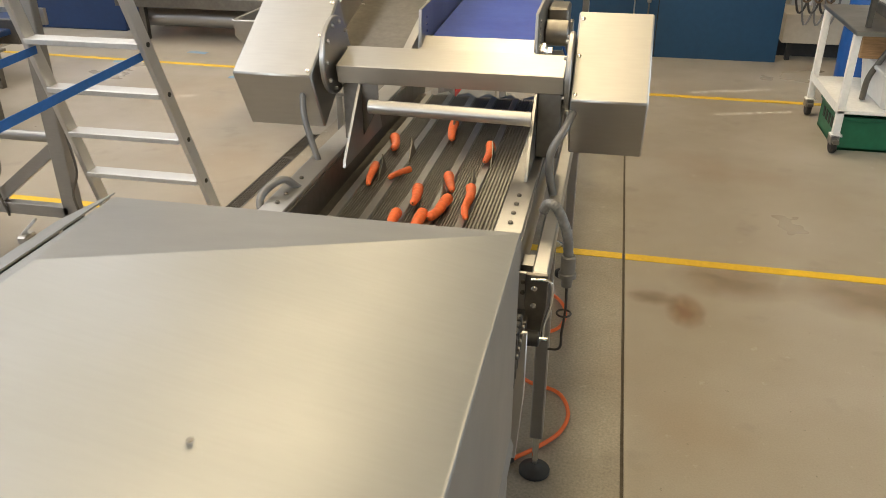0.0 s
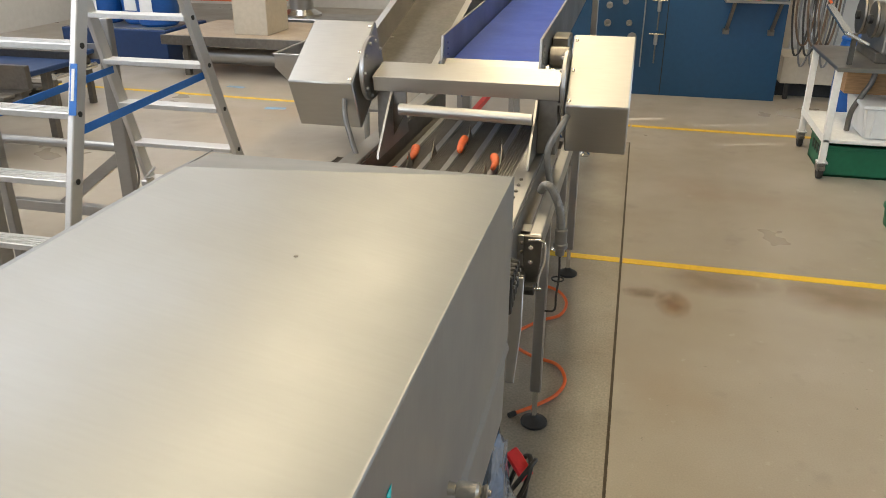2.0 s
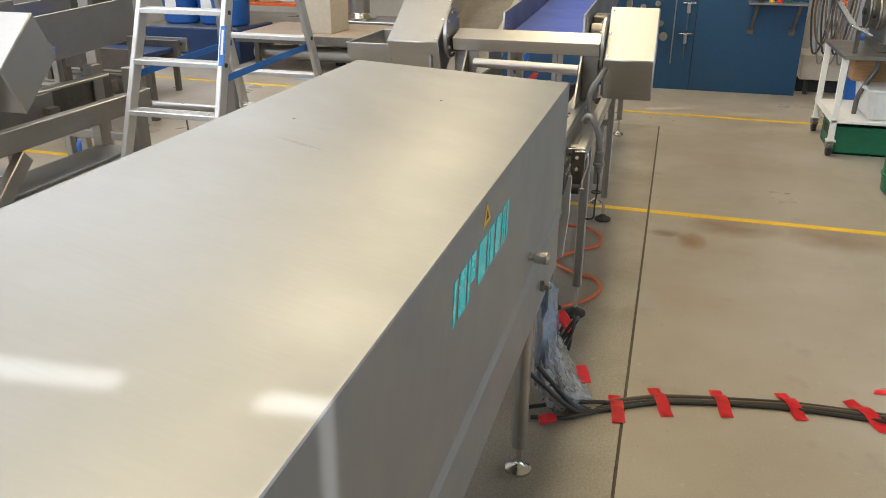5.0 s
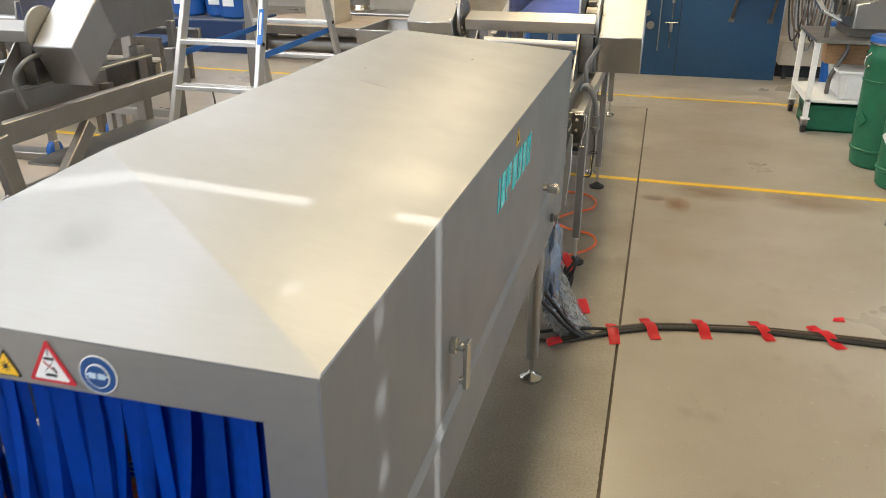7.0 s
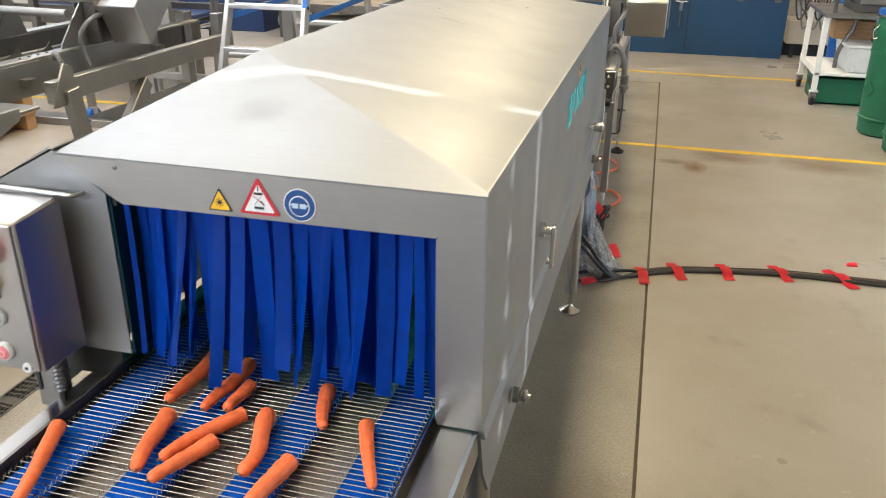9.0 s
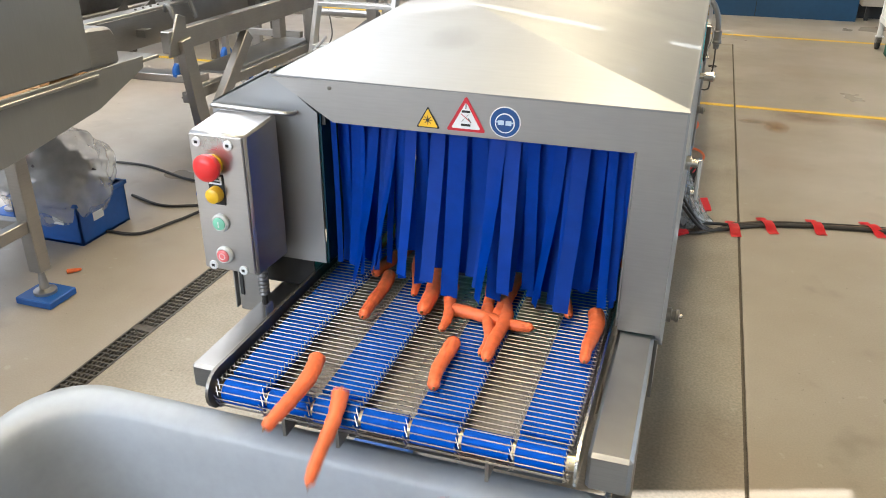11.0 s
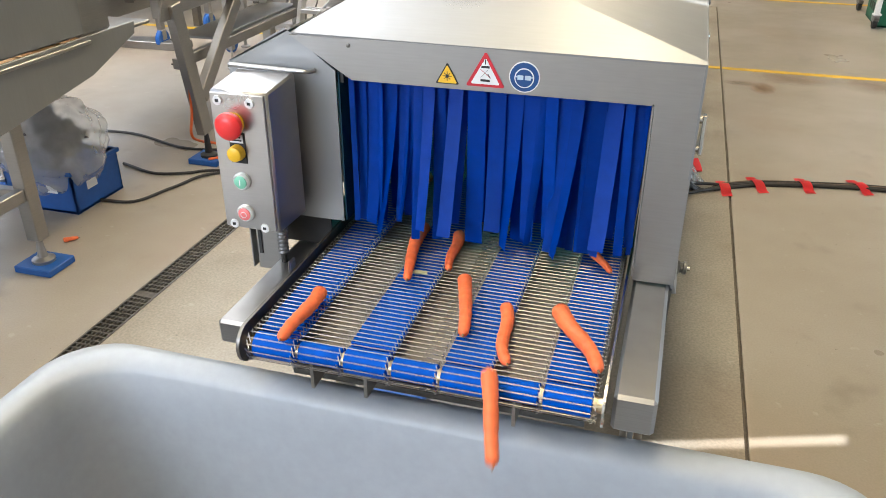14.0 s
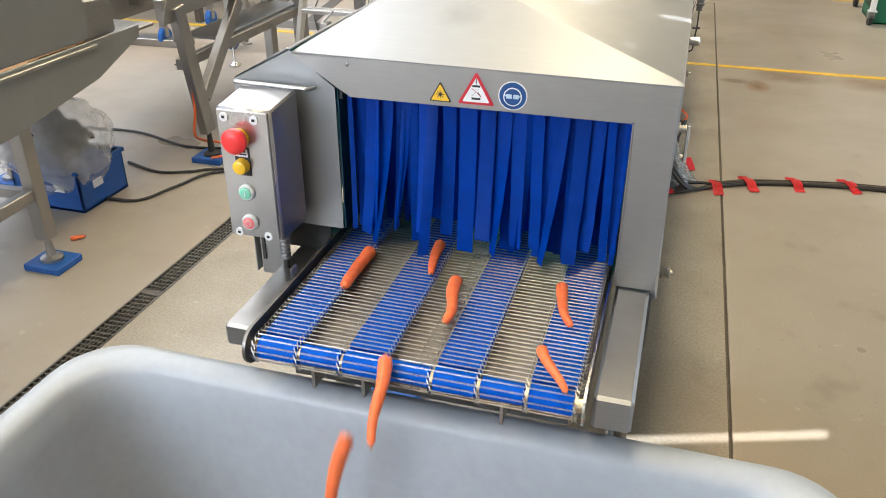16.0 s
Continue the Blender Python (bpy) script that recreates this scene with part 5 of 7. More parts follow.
# ---------- grey chute rising behind, and steel hopper ----------
def chute():
    th = thing("steel_chute", -1.1, 5.2, 0, "open stainless steel chute rising away on a frame", "chute")
    y0, z0, y1, z1 = 3.45, 0.86, 7.2, 1.85
    for xa, xb, off in ((-1.34, -0.90, 0.0), ):
        bm = B()
        prism(bm, [(xa, y0, z0), (xa, y1, z1), (xa, y1, z1 - 0.012), (xa, y0, z0 - 0.012)], (xb - xa, 0, 0))
        part("floor_plate", bm, STEEL_DARK, th)
        for x in (xa, xb):
            bm = B()
            prism(bm, [(x, y0, z0 + 0.16), (x, y1, z1 + 0.16), (x, y1, z1 - 0.02), (x, y0, z0 - 0.02)], (0.008, 0, 0), 0.001)
            w = part("side_wall", bm, STEEL_SIDE, th)
            part("wall_fold", bar(B(), (x + 0.004, y0, z0 + 0.163), (x + 0.004, y1, z1 + 0.163), 0.035, 0.006), STEEL, w)
    part("edge_seal", bar(B(), (-0.905, y0, z0 + 0.06), (-0.905, y1, z1 + 0.06), 0.012, 0.03), BLUE_BELT, th)
    for y in (4.3, 6.3):
        for x in (-1.33, -0.91):
            zt = z0 + (z1 - z0) * (y - y0) / (y1 - y0)
            leg = part("leg", box(B(), x - 0.02, x + 0.02, y - 0.02, y + 0.02, 0.1, zt, 0.003), STEEL_SIDE, th)
            foot(leg, x, y, 0.045, 0.12, BLACK, 0.009)
    part("red_strut", bar(B(), (-0.87, 4.1, 0.62), (-0.80, 4.6, 0.70), 0.03, 0.03), RED_PLASTIC, th)
    part("blue_cylinder", cyl(B(), (-0.86, 4.2, 0.78), (-0.80, 4.5, 1.0), 0.03, 14), BLUE_PLASTIC, th)
    th = thing("steel_hopper", -2.15, 5.75, 0, "open stainless steel hopper tub on a leg frame", "hopper")
    x0, x1, ya, yb, zt, zb = -2.55, -1.75, 5.3, 6.2, 0.66, 0.42
    i = 0.14
    lo = [(x0 + i, ya + i, zb), (x1 - i, ya + i, zb), (x1 - i, yb - i, zb), (x0 + i, yb - i, zb)]
    hi = [(x0, ya, zt), (x1, ya, zt), (x1, yb, zt), (x0, yb, zt)]
    bm = B()
    a = [bm.verts.new(p) for p in lo]
    b = [bm.verts.new(p) for p in hi]
    c = [bm.verts.new((*p[:2], zt + 0.10)) for p in hi]
    bm.faces.new(a[::-1])
    for k in range(4):
        j = (k + 1) % 4
        bm.faces.new((a[k], a[j], b[j], b[k]))
        bm.faces.new((b[k], b[j], c[j], c[k]))
    bmesh.ops.recalc_face_normals(bm, faces=bm.faces)
    bmesh.ops.solidify(bm, geom=bm.faces[:], thickness=0.006)
    part("tub", bm, STEEL_SIDE, th)
    for k in range(4):
        j = (k + 1) % 4
        p, q = Vector(hi[k]), Vector(hi[j])
        up = Vector((0, 0, 0.10))
        part("rim", bar(B(), p + up, q + up, 0.025, 0.012, 0.002), STEEL, th)
        if k in (1, 2):
            part("leg", cyl(B(), (lo[k][0], lo[k][1], 0), (lo[k][0], lo[k][1], zb + 0.02), 0.022, 12), STEEL_SIDE, th)
    # castor under the feeder's left side
    th = thing("caster_stand", -1.06, 2.95, 0, "steel support stand on a swivel caster beside the feeder", "stand")
    part("stand_post", box(B(), -1.09, -1.03, 2.92, 2.98, 0.18, 0.80, 0.003), STEEL_SIDE, th)
    w = part("wheel", cyl(B(), (-1.085, 2.95, 0.075), (-1.035, 2.95, 0.075), 0.075, 24, 0.008), STEEL_SIDE, th)
    part("fork", box(B(), -1.10, -1.02, 2.93, 2.97, 0.09, 0.19, 0.003), STEEL_DARK, w)


chute()


# ---------- second line to the left ----------
def strip_parts(th, names):
    """Takes away the parts that the second line does not have."""
    for ob in list(th.children):
        if ob.name.split(".")[0] in names:
            for sub in list(ob.children):
                for low in list(sub.children):
                    bpy.data.objects.remove(low)
                bpy.data.objects.remove(sub)
            bpy.data.objects.remove(ob)


def second_line():
    c = copy_thing(FEEDER, Matrix.Translation(Vector(FEEDER.location) + Vector((-2.57, -1.07, 0))))
    c["label"] = "second stainless vibrating feeder with drive boxes and ribbed lanes"
    strip_parts(c, ("leg", "frame_beam", "cross_tie", "clamp", "roller", "bolted_plate", "low_hanger", "chain_block"))
    c = blue_conveyor(4.0, (3.86,))
    c.location += Vector((-2.57, -1.07, 0))
    strip_parts(c, ("gear_motor", "pneumatic_hose"))
    for x in (-2.99, -3.22):
        part("slotted_bracket", box(B(), x + 2.57 - 0.003, x + 2.57 + 0.003, 3.08, 3.22, 1.08, 1.36, 0.002), STEEL_SIDE, c)
    c["label"] = "second conveyor with blue belt between steel side walls"
    # discharge hood with funnel-shaped skirt
    th = thing("discharge_hood", -2.95, -0.4, 0, "large stainless steel discharge hood on legs with sloped skirt", "machine")
    xr, xl = -2.50, -3.45
    bm = B()
    prism(bm, [(xr, -2.4, 0.86), (xr, 0.30, 0.845), (xr, 0.29, 1.42), (xr, -2.4, 1.42)], (xl - xr, 0, 0), 0.006)
    part("hood", bm, HOOD, th)
    bm = B()
    prism(bm, [(xr + 0.012, -2.3, 0.56), (xr + 0.012, -0.23, 0.605), (xr + 0.012, 0.29, 0.685), (xr + 0.012, 0.59, 0.79), (xr + 0.012, 0.60, 0.84), (xr + 0.012, -2.3, 0.84)], (-0.012, 0, 0), 0.002)
    part("skirt", bm, HOOD, th)
    part("flange", box(B(), xr - 0.03, xr + 0.025, -2.4, 0.30, 0.812, 0.826, 0.002), STEEL, th)
    bm = B()
    prism(bm, [(xr - 0.02, 0.29, 1.0), (xr - 0.02, 0.46, 0.985), (xr - 0.02, 0.49, 0.95), (xr - 0.02, 0.49, 0.83), (xr - 0.02, 0.29, 0.83)], (-0.62, 0, 0), 0.012)
    part("neck", bm, STEEL_SIDE, th)
    part("end_tray", box(B(), -3.2, -2.52, 0.49, 0.75, 0.80, 0.815, 0.003), STEEL_SIDE, th)
    for x, y, zt in ((-2.563, -0.124, 0.64), (-3.35, -0.124, 0.64), (-3.35, 0.53, 0.70), (-2.563, -1.9, 0.64), (-3.35, -1.9, 0.64)):
        bm = B()
        prism(bm, [(x - 0.03, y - 0.03, 0.13), (x + 0.03, y - 0.03, 0.13), (x + 0.03, y + 0.03, 0.13), (x - 0.03, y + 0.03, 0.13)], (0, 0, zt - 0.13), 0.004)
        leg = part("leg", bm, STEEL_SIDE, th)
        part("foot", lathe(B(), (x, y, 0.03), (0, 0, 1), [(0, 0.045), (0.012, 0.045), (0.022, 0.02), (0.12, 0.009)], 18), STEEL_SIDE, leg)
    part("brace", bar(B(), (-2.56, -0.12, 0.32), (-3.35, -0.12, 0.30), 0.04, 0.04, 0.003), STEEL_SIDE, th)
    part("brace", bar(B(), (-2.563, -1.9, 0.30), (-2.563, -0.15, 0.33), 0.04, 0.05, 0.003), STEEL_SIDE, th)
    for x, y in ((-2.563, -0.124), (-3.35, -0.124), (-3.35, 0.53), (-2.563, -1.9), (-3.35, -1.9), (-2.545, 1.10)):
        p = thing("foot_pad", x, y, 0, "square blue plastic pad under a machine foot", "pad", "blue foot pads")
        part("pad", box(B(), x - 0.085, x + 0.085, y - 0.075, y + 0.075, 0, 0.03, 0.004), BLUE_PLASTIC, p)
    # V-shaped trestle carrying the feeder of the second line
    th = thing("trestle", -2.62, 1.3, 0, "V-shaped stainless steel trestle under the second feeder", "trestle")
    for x in (-2.60,):
        part("leg", bar(B(), (x + 0.05, 1.10, 0.16), (x + 0.02, 1.02, 0.83), 0.05, 0.085, 0.004, (0, 1, 0)), STEEL_SIDE, th)
        part("brace", bar(B(), (x + 0.04, 1.12, 0.34), (x + 0.01, 1.62, 0.75), 0.05, 0.07, 0.004, (0, 1, 0)), STEEL_SIDE, th)
        part("foot", lathe(B(), (x + 0.055, 1.10, 0.03), (0, 0, 1), [(0, 0.045), (0.012, 0.045), (0.022, 0.02), (0.14, 0.010)], 18), BLACK, th)
    part("long_beam", box(B(), -2.63, -2.58, 0.92, 2.57, 0.775, 0.878, 0.004), STEEL_SIDE, th)
    part("tray", box(B(), -2.90, -2.66, 1.5, 2.5, 0.545, 0.56, 0.002), HOOD, th)
    part("low_beam", box(B(), -2.67, -2.63, 1.08, 2.52, 0.49, 0.545, 0.003), STEEL_SIDE, th)
    for x in (-2.62, -2.86):
        part("rear_leg", bar(B(), (x, 2.46, 0.03), (x - 0.02, 2.50, 1.0), 0.06, 0.08, 0.004, (0, 1, 0)), STEEL_SIDE, th)
        part("rear_foot", box(B(), x - 0.05, x + 0.05, 2.41, 2.51, 0.0, 0.032, 0.004), BLACK, th)
    bm = B()
    prism(bm, [(-2.575, 0.90, 0.76), (-2.575, 1.06, 0.76), (-2.575, 1.06, 0.93), (-2.575, 1.0, 0.95), (-2.575, 0.92, 0.82)], (-0.012, 0, 0), 0.003)
    part("end_bracket", bm, STEEL_SIDE, th)
    part("wheel_blue", cyl(B(), (-2.92, 2.3, 0.06), (-2.88, 2.3, 0.06), 0.06, 20, 0.006), BLUE_PLASTIC, th)
    # trolley frame with blue wheels under the line
    for x, y in ((-4.21, 3.18), (-4.2, 3.87), (-3.62, 3.23)):
        tw = thing("swivel_caster", x, y, 0, "blue swivel caster under a steel frame", "caster", "blue casters")
        part("wheel", cyl(B(), (x - 0.022, y, 0.075), (x + 0.022, y, 0.075), 0.075, 22, 0.008), BLUE_PLASTIC, tw)
        part("fork", box(B(), x - 0.03, x + 0.03, y - 0.025, y + 0.025, 0.07, 0.15, 0.004), STEEL_SIDE, tw)
        part("post", box(B(), x - 0.025, x + 0.025, y - 0.025, y + 0.025, 0.15, 0.52, 0.004), STEEL_SIDE, tw)
    # low steel cable duct on the floor
    th = thing("cable_duct", -3.2, 1.95, 0, "low steel duct lying across the floor under the line", "duct")
    bm = B()
    hexa(bm, [(-5.18, 3.08, 0), (-4.01, 3.12, 0), (-4.01, 3.29, 0), (-5.18, 3.24, 0), (-5.18, 3.08, 0.06), (-4.01, 3.12, 0.06), (-4.01, 3.29, 0.06), (-5.18, 3.24, 0.06)], 0.004)
    part("duct", bm, STEEL_SIDE, th)
    for pts in ([(-2.95, 0.92, 0.008), (-2.72, 0.85, 0.008), (-2.56, 0.90, 0.008), (-2.42, 0.98, 0.008), (-1.92, 1.10, 0.008)], [(-2.77, 0.49, 0.008), (-2.60, 0.52, 0.008), (-2.52, 0.72, 0.008), (-2.40, 0.95, 0.008), (-1.90, 1.07, 0.008)], [(-3.6, 1.30, 0.007), (-3.2, 1.34, 0.007), (-2.8, 1.22, 0.007), (-2.55, 1.25, 0.007)]):
        tc = thing("floor_cable", pts[0][0], pts[0][1], 0, "black cable lying loose on the concrete floor", "cable", "loose cables")
        part("sheath", tube(B(), pts, 0.0075, 8, 8), CABLE, tc)
    th = thing("orange_cable", -2.54, 1.05, 0, "orange cable coiled round a machine foot", "cable")
    bm = B()
    tube(bm, [(-2.56, 1.03, 0.5), (-2.57, 1.04, 0.30), (-2.60, 1.05, 0.16), (-2.60, 1.12, 0.10), (-2.54, 1.18, 0.07), (-2.46, 1.14, 0.06), (-2.45, 1.06, 0.05), (-2.50, 1.02, 0.045)], 0.007, 8, 6)
    part("cable", bm, HOSE_ORANGE, th)
    # blue crate with a rubbish sack in it
    th = thing("blue_crate", -2.83, 0.45, 0, "blue plastic crate with a white paper label", "crate")
    x0, x1, y0, y1, z1 = -3.14, -2.765, 0.33, 0.66, 0.21
    bm = B()
    for a, b, c, d in ((x0, x1, y0, y0 + 0.012), (x0, x1, y1 - 0.012, y1), (x0, x0 + 0.012, y0, y1), (x1 - 0.012, x1, y0, y1)):
        box(bm, a, b, c, d, 0.0, z1, 0.002)
    box(bm, x0, x1, y0, y1, 0.0, 0.012)
    cr = part("shell", bm, BLUE_PLASTIC, th)
    bm = B()
    for a, b, c, d in ((x0 - 0.01, x1 + 0.01, y0 - 0.01, y0 + 0.012), (x0 - 0.01, x1 + 0.01, y1 - 0.012, y1 + 0.01), (x0 - 0.01, x0 + 0.012, y0, y1), (x1 - 0.012, x1 + 0.01, y0, y1)):
        box(bm, a, b, c, d, z1 - 0.02, z1, 0.002)
    part("rim", bm, BLUE_PLASTIC, th)
    part("paper_label", box(B(), -2.90, -2.845, y0 - 0.0125, y0 - 0.0105, 0.10, 0.14), WHITE_PLASTIC, th)
    part("paper_label", box(B(), x1 + 0.0005, x1 + 0.0015, 0.42, 0.49, 0.09, 0.13), WHITE_PLASTIC, th)
    th = thing("rubbish_sack", -2.86, 0.45, 0.05, "clear plastic sack filled with dark and red waste in a crate", "sack")
    bm = B()
    bmesh.ops.create_icosphere(bm, subdivisions=5, radius=1.0)
    for v in bm.verts:
        n = noise.noise(v.co * 1.5) * 0.22 + abs(noise.noise(v.co * 2.8)) * 0.16 + abs(noise.noise(v.co * 7.0)) * 0.03
        v.co = v.co * (1 + n)
        v.co = Vector((-3.0 + v.co.x * 0.33, 0.47 + v.co.y * 0.21, max(0.06, 0.29 + v.co.z * 0.225)))
    part("film", bm, SACK, th, sharp=60)
    bm = B()
    for dx, dy, dz, s in ((0.07, 0.05, 0.07, 0.055), (0.0, 0.06, 0.09, 0.05), (0.14, 0.07, 0.0, 0.06), (0.05, 0.0, -0.01, 0.06), (0.16, 0.05, -0.06, 0.055)):
        m2 = bmesh.ops.create_icosphere(bm, subdivisions=3, radius=s)
        for v in m2["verts"]:
            v.co = Vector((v.co.x * 1.5, v.co.y, v.co.z * 0.8)) * (1 + 0.7 * noise.noise(v.co * 26 + Vector((dx * 90, 0, 0)))) + Vector((-2.98 + dx, 0.36 + dy, 0.36 + dz))
    part("dark_waste", bm, WASTE, th)
    bm = B()
    bmesh.ops.create_icosphere(bm, subdivisions=2, radius=0.06)
    for v in bm.verts:
        v.co = v.co * (1 + 0.3 * noise.noise(v.co * 25)) + Vector((-3.03, 0.33, 0.36))
    part("red_waste", bm, PINK_WASTE, th)


second_line()


# ---------- step ladder ----------
def ladder():
    th = thing("step_ladder", -2.2, 2.9, 0, "aluminium double step ladder standing open with blue straps", "ladder")

    def front(z):
        return 2.25 + 0.36 * (z - 1.08)

    def back(z):
        return 3.22 - 0.36 * (z - 1.05)

    top = 2.30
    for x0, x1, f in ((-2.44, -2.37, front), (-1.90, -1.955, front), (-2.50, -2.40, back), (-1.87, -1.97, back)):
        r = part("rail", bar(B(), (x0, f(0.02), 0.02), (x1, f(top), top), 0.028, 0.065, 0.004, (0, 1, 0)), ALU, th)
        part("rubber_foot", box(B(), x0 - 0.025, x0 + 0.025, f(0) - 0.045, f(0) + 0.045, 0, 0.035, 0.006), BLACK, r)
    for k in range(8):
        z = 0.375 + 0.2355 * k
        u = z / top
        s = part("step", box(B(), -2.43 + 0.06 * u, -1.915 - 0.04 * u, front(z) - 0.035, front(z) + 0.055, z - 0.014, z + 0.011, 0.003), ALU, th)
        part("rivet", cyl(B(), (-1.900 - 0.055 * u + 0.012, front(z), z), (-1.900 - 0.055 * u + 0.018, front(z), z), 0.011, 10), BLACK, s)
        for g in range(4):
            part("tread_rib", box(B(), -2.40 + 0.06 * u, -1.945 - 0.04 * u, front(z) - 0.025 + 0.018 * g, front(z) - 0.019 + 0.018 * g, z + 0.011, z + 0.0135), ALU, s)
    for k in range(8):
        z = 0.168 + 0.230 * k
        u = z / top
        s = part("step", box(B(), -2.485 + 0.08 * u, -1.885 - 0.08 * u, back(z) - 0.045, back(z) + 0.04, z - 0.013, z + 0.011, 0.003), ALU, th)
        part("rivet", cyl(B(), (-1.87 - 0.10 * u + 0.012, back(z), z), (-1.87 - 0.10 * u + 0.018, back(z), z), 0.011, 10), BLACK, s)
    for x in (-1.925, -2.41):
        part("strap", bar(B(), (x, front(1.02), 1.015), (x - 0.03 if x < -2.2 else x - 0.01, back(1.04), 1.04), 0.003, 0.034, 0.0, (0, 0, 1)), BLUE_STRAP, th)
    part("blue_sticker", bar(B(), (-1.915, front(1.085) - 0.037, 1.085), (-1.920, front(1.262) - 0.037, 1.262), 0.03, 0.002, 0.0, (0, -1, 0.36)), BLUE_STRAP, th)
    part("sticker_bar", bar(B(), (-1.917, front(1.135) - 0.040, 1.135), (-1.920, front(1.245) - 0.040, 1.245), 0.012, 0.002, 0.0, (0, -1, 0.36)), WHITE_PLASTIC, th)
    part("top_plate", box(B(), -2.39, -1.94, front(top) - 0.02, back(top) + 0.02, top - 0.02, top + 0.02, 0.006), ALU, th)


ladder()


# ---------- tool wall and far side ----------
def tool_wall():
    w = solid("wall_tool_panel", box(B(), -1.9, 1.425, 8.10, 8.16, 0.0, 2.7), BLUE_PANEL, "dark blue painted tool wall", "panel", "structure")
    for x in (-0.8, 0.33):
        part("panel_seam", box(B(), x - 0.004, x + 0.004, 8.096, 8.10, 0.0, 2.7), BLACK, w)
    lab = "steel hand tool hanging on the blue tool wall"
    yw = 8.085
    for x, z0, z1, r in ((0.11, 0.28, 1.5, 0.007), (-0.12, 0.95, 1.5, 0.006)):
        t = thing("long_rod", x, yw, z0, "long thin steel rod hanging on the tool wall", "tool", "hanging tools")
        part("rod", cyl(B(), (x, yw, z0), (x, yw, z1), r, 8), STEEL_SIDE, t)
        part("hook", box(B(), x - 0.012, x + 0.012, yw - 0.01, 8.10, z1, z1 + 0.03), STEEL_BRIGHT, t)
    for x, z in ((0.245, 0.80), (0.24, 0.48)):
        t = thing("socket_wrench", x, yw, z, lab, "tool", "hanging tools")
        part("grip", cyl(B(), (x, yw, z + 0.02), (x, yw, z + 0.12), 0.02, 12, 0.004), STEEL_SIDE, t)
        part("shank", cyl(B(), (x, yw, z - 0.16), (x, yw, z + 0.02), 0.007, 8), STEEL_DARK, t)
        part("cross_handle", cyl(B(), (x - 0.07, yw, z + 0.125), (x + 0.07, yw, z + 0.125), 0.007, 8), STEEL_BRIGHT, t)
        part("hook", box(B(), x - 0.01, x + 0.01, yw, 8.10, z + 0.11, z + 0.13), STEEL_BRIGHT, t)
    for x, z, r in ((-0.08, 0.91, 0.03), (-0.03, 0.705, 0.03), (0.009, 0.57, 0.045), (-0.232, 0.87, 0.032), (-0.3, 1.05, 0.05), (-0.16, 1.08, 0.032), (0.0, 1.12, 0.028), (-0.24, 0.70, 0.035)):
        t = thing("pipe_socket", x, yw, z, "round steel socket hanging on the blue tool wall", "tool", "hanging tools")
        part("socket", lathe(B(), (x, 8.10, z), (0, -1, 0), [(0, r * 0.8), (0.03, r), (0.05, r), (0.052, r * 0.6), (0.03, r * 0.55)], 16), STEEL_SIDE, t)
    # folding bracket shelf
    t = thing("bracket_shelf", 1.1, 8.0, 0.9, "grey steel bracket shelf with small parts on the tool wall", "shelf")
    part("board", box(B(), 0.83, 1.40, 7.86, 8.10, 0.945, 0.968, 0.003), STEEL_SIDE, t)
    for x in (0.92, 1.33):
        part("strut", bar(B(), (x, 7.90, 0.945), (x - 0.03, 8.09, 0.66), 0.03, 0.025), STEEL_DARK, t)
        part("strut_foot", box(B(), x - 0.06, x, 8.07, 8.10, 0.63, 0.68), STEEL_DARK, t)
    for x, m in ((1.05, YELLOW), (1.13, RED_PLASTIC), (1.22, GREEN_PLASTIC), (0.95, BLACK)):
        b = thing("small_pot", x, 7.95, 0.968, "small coloured pot on the bracket shelf", "pot", "pots on the shelf")
        part("pot", cyl(B(), (x, 7.95, 0.968), (x, 7.95, 1.04), 0.028, 14, 0.004), m, b)
    # low beige cabinet, hanging cables and pale boards beside the tool wall
    t = thing("wall_cabinet", 1.62, 8.4, 0.16, "low beige steel cabinet against the wall", "cabinet")
    part("body", box(B(), 1.47, 2.6, 8.2, 8.7, 0.16, 0.42, 0.006), BEIGE, t)
    for x in (1.55, 2.5):
        part("leg", box(B(), x - 0.02, x + 0.02, 8.22, 8.27, 0, 0.17), BLACK, t)
    part("plinth", box(B(), 1.47, 2.6, 8.4, 8.7, 0.0, 0.16), BLACK, t)
    t = thing("cable_bunch", 1.62, 8.2, 0.4, "bunch of dark cables and hoses hanging beside the tool wall", "cable")
    for k in range(9):
        x = 1.50 + 0.033 * k
        sag = 0.45 + 0.12 * math.sin(k * 2.1)
        part("cable", tube(B(), [(x, 8.17, 2.4), (x + 0.04 * math.sin(k), 8.14, 1.5), (x - 0.03, 8.13, 0.9), (x + 0.05, 8.12, sag), (x + 0.14, 8.13, 0.8), (x + 0.16, 8.17, 2.3)], 0.010, 6, 6), (CABLE, CABLE_BROWN, HOSE_GREY)[k % 3], t)
    part("orange_lead", tube(B(), [(1.62, 8.12, 2.3), (1.66, 8.08, 1.6), (1.70, 8.05, 1.1), (1.78, 8.04, 0.95)], 0.012, 8, 6), HOSE_ORANGE, t)
    for x, w, m in ((1.55, 0.10, BEIGE), (1.74, 0.08, WHITE_PLASTIC), (1.90, 0.07, BEIGE)):
        t = thing("leaning_board", x, 8.75, 0, "pale board leaning against the wall", "board", "leaning boards")
        part("board", bar(B(), (x, 8.75, 0.42), (x + 0.2, 8.95, 2.4), w, 0.03), m, t)
    solid("wall_partition", box(B(), 1.43, 7.0, 9.0, 9.1, 0, 4.0), WALL, "pale partition wall behind the benches", "wall", "structure")


tool_wall()


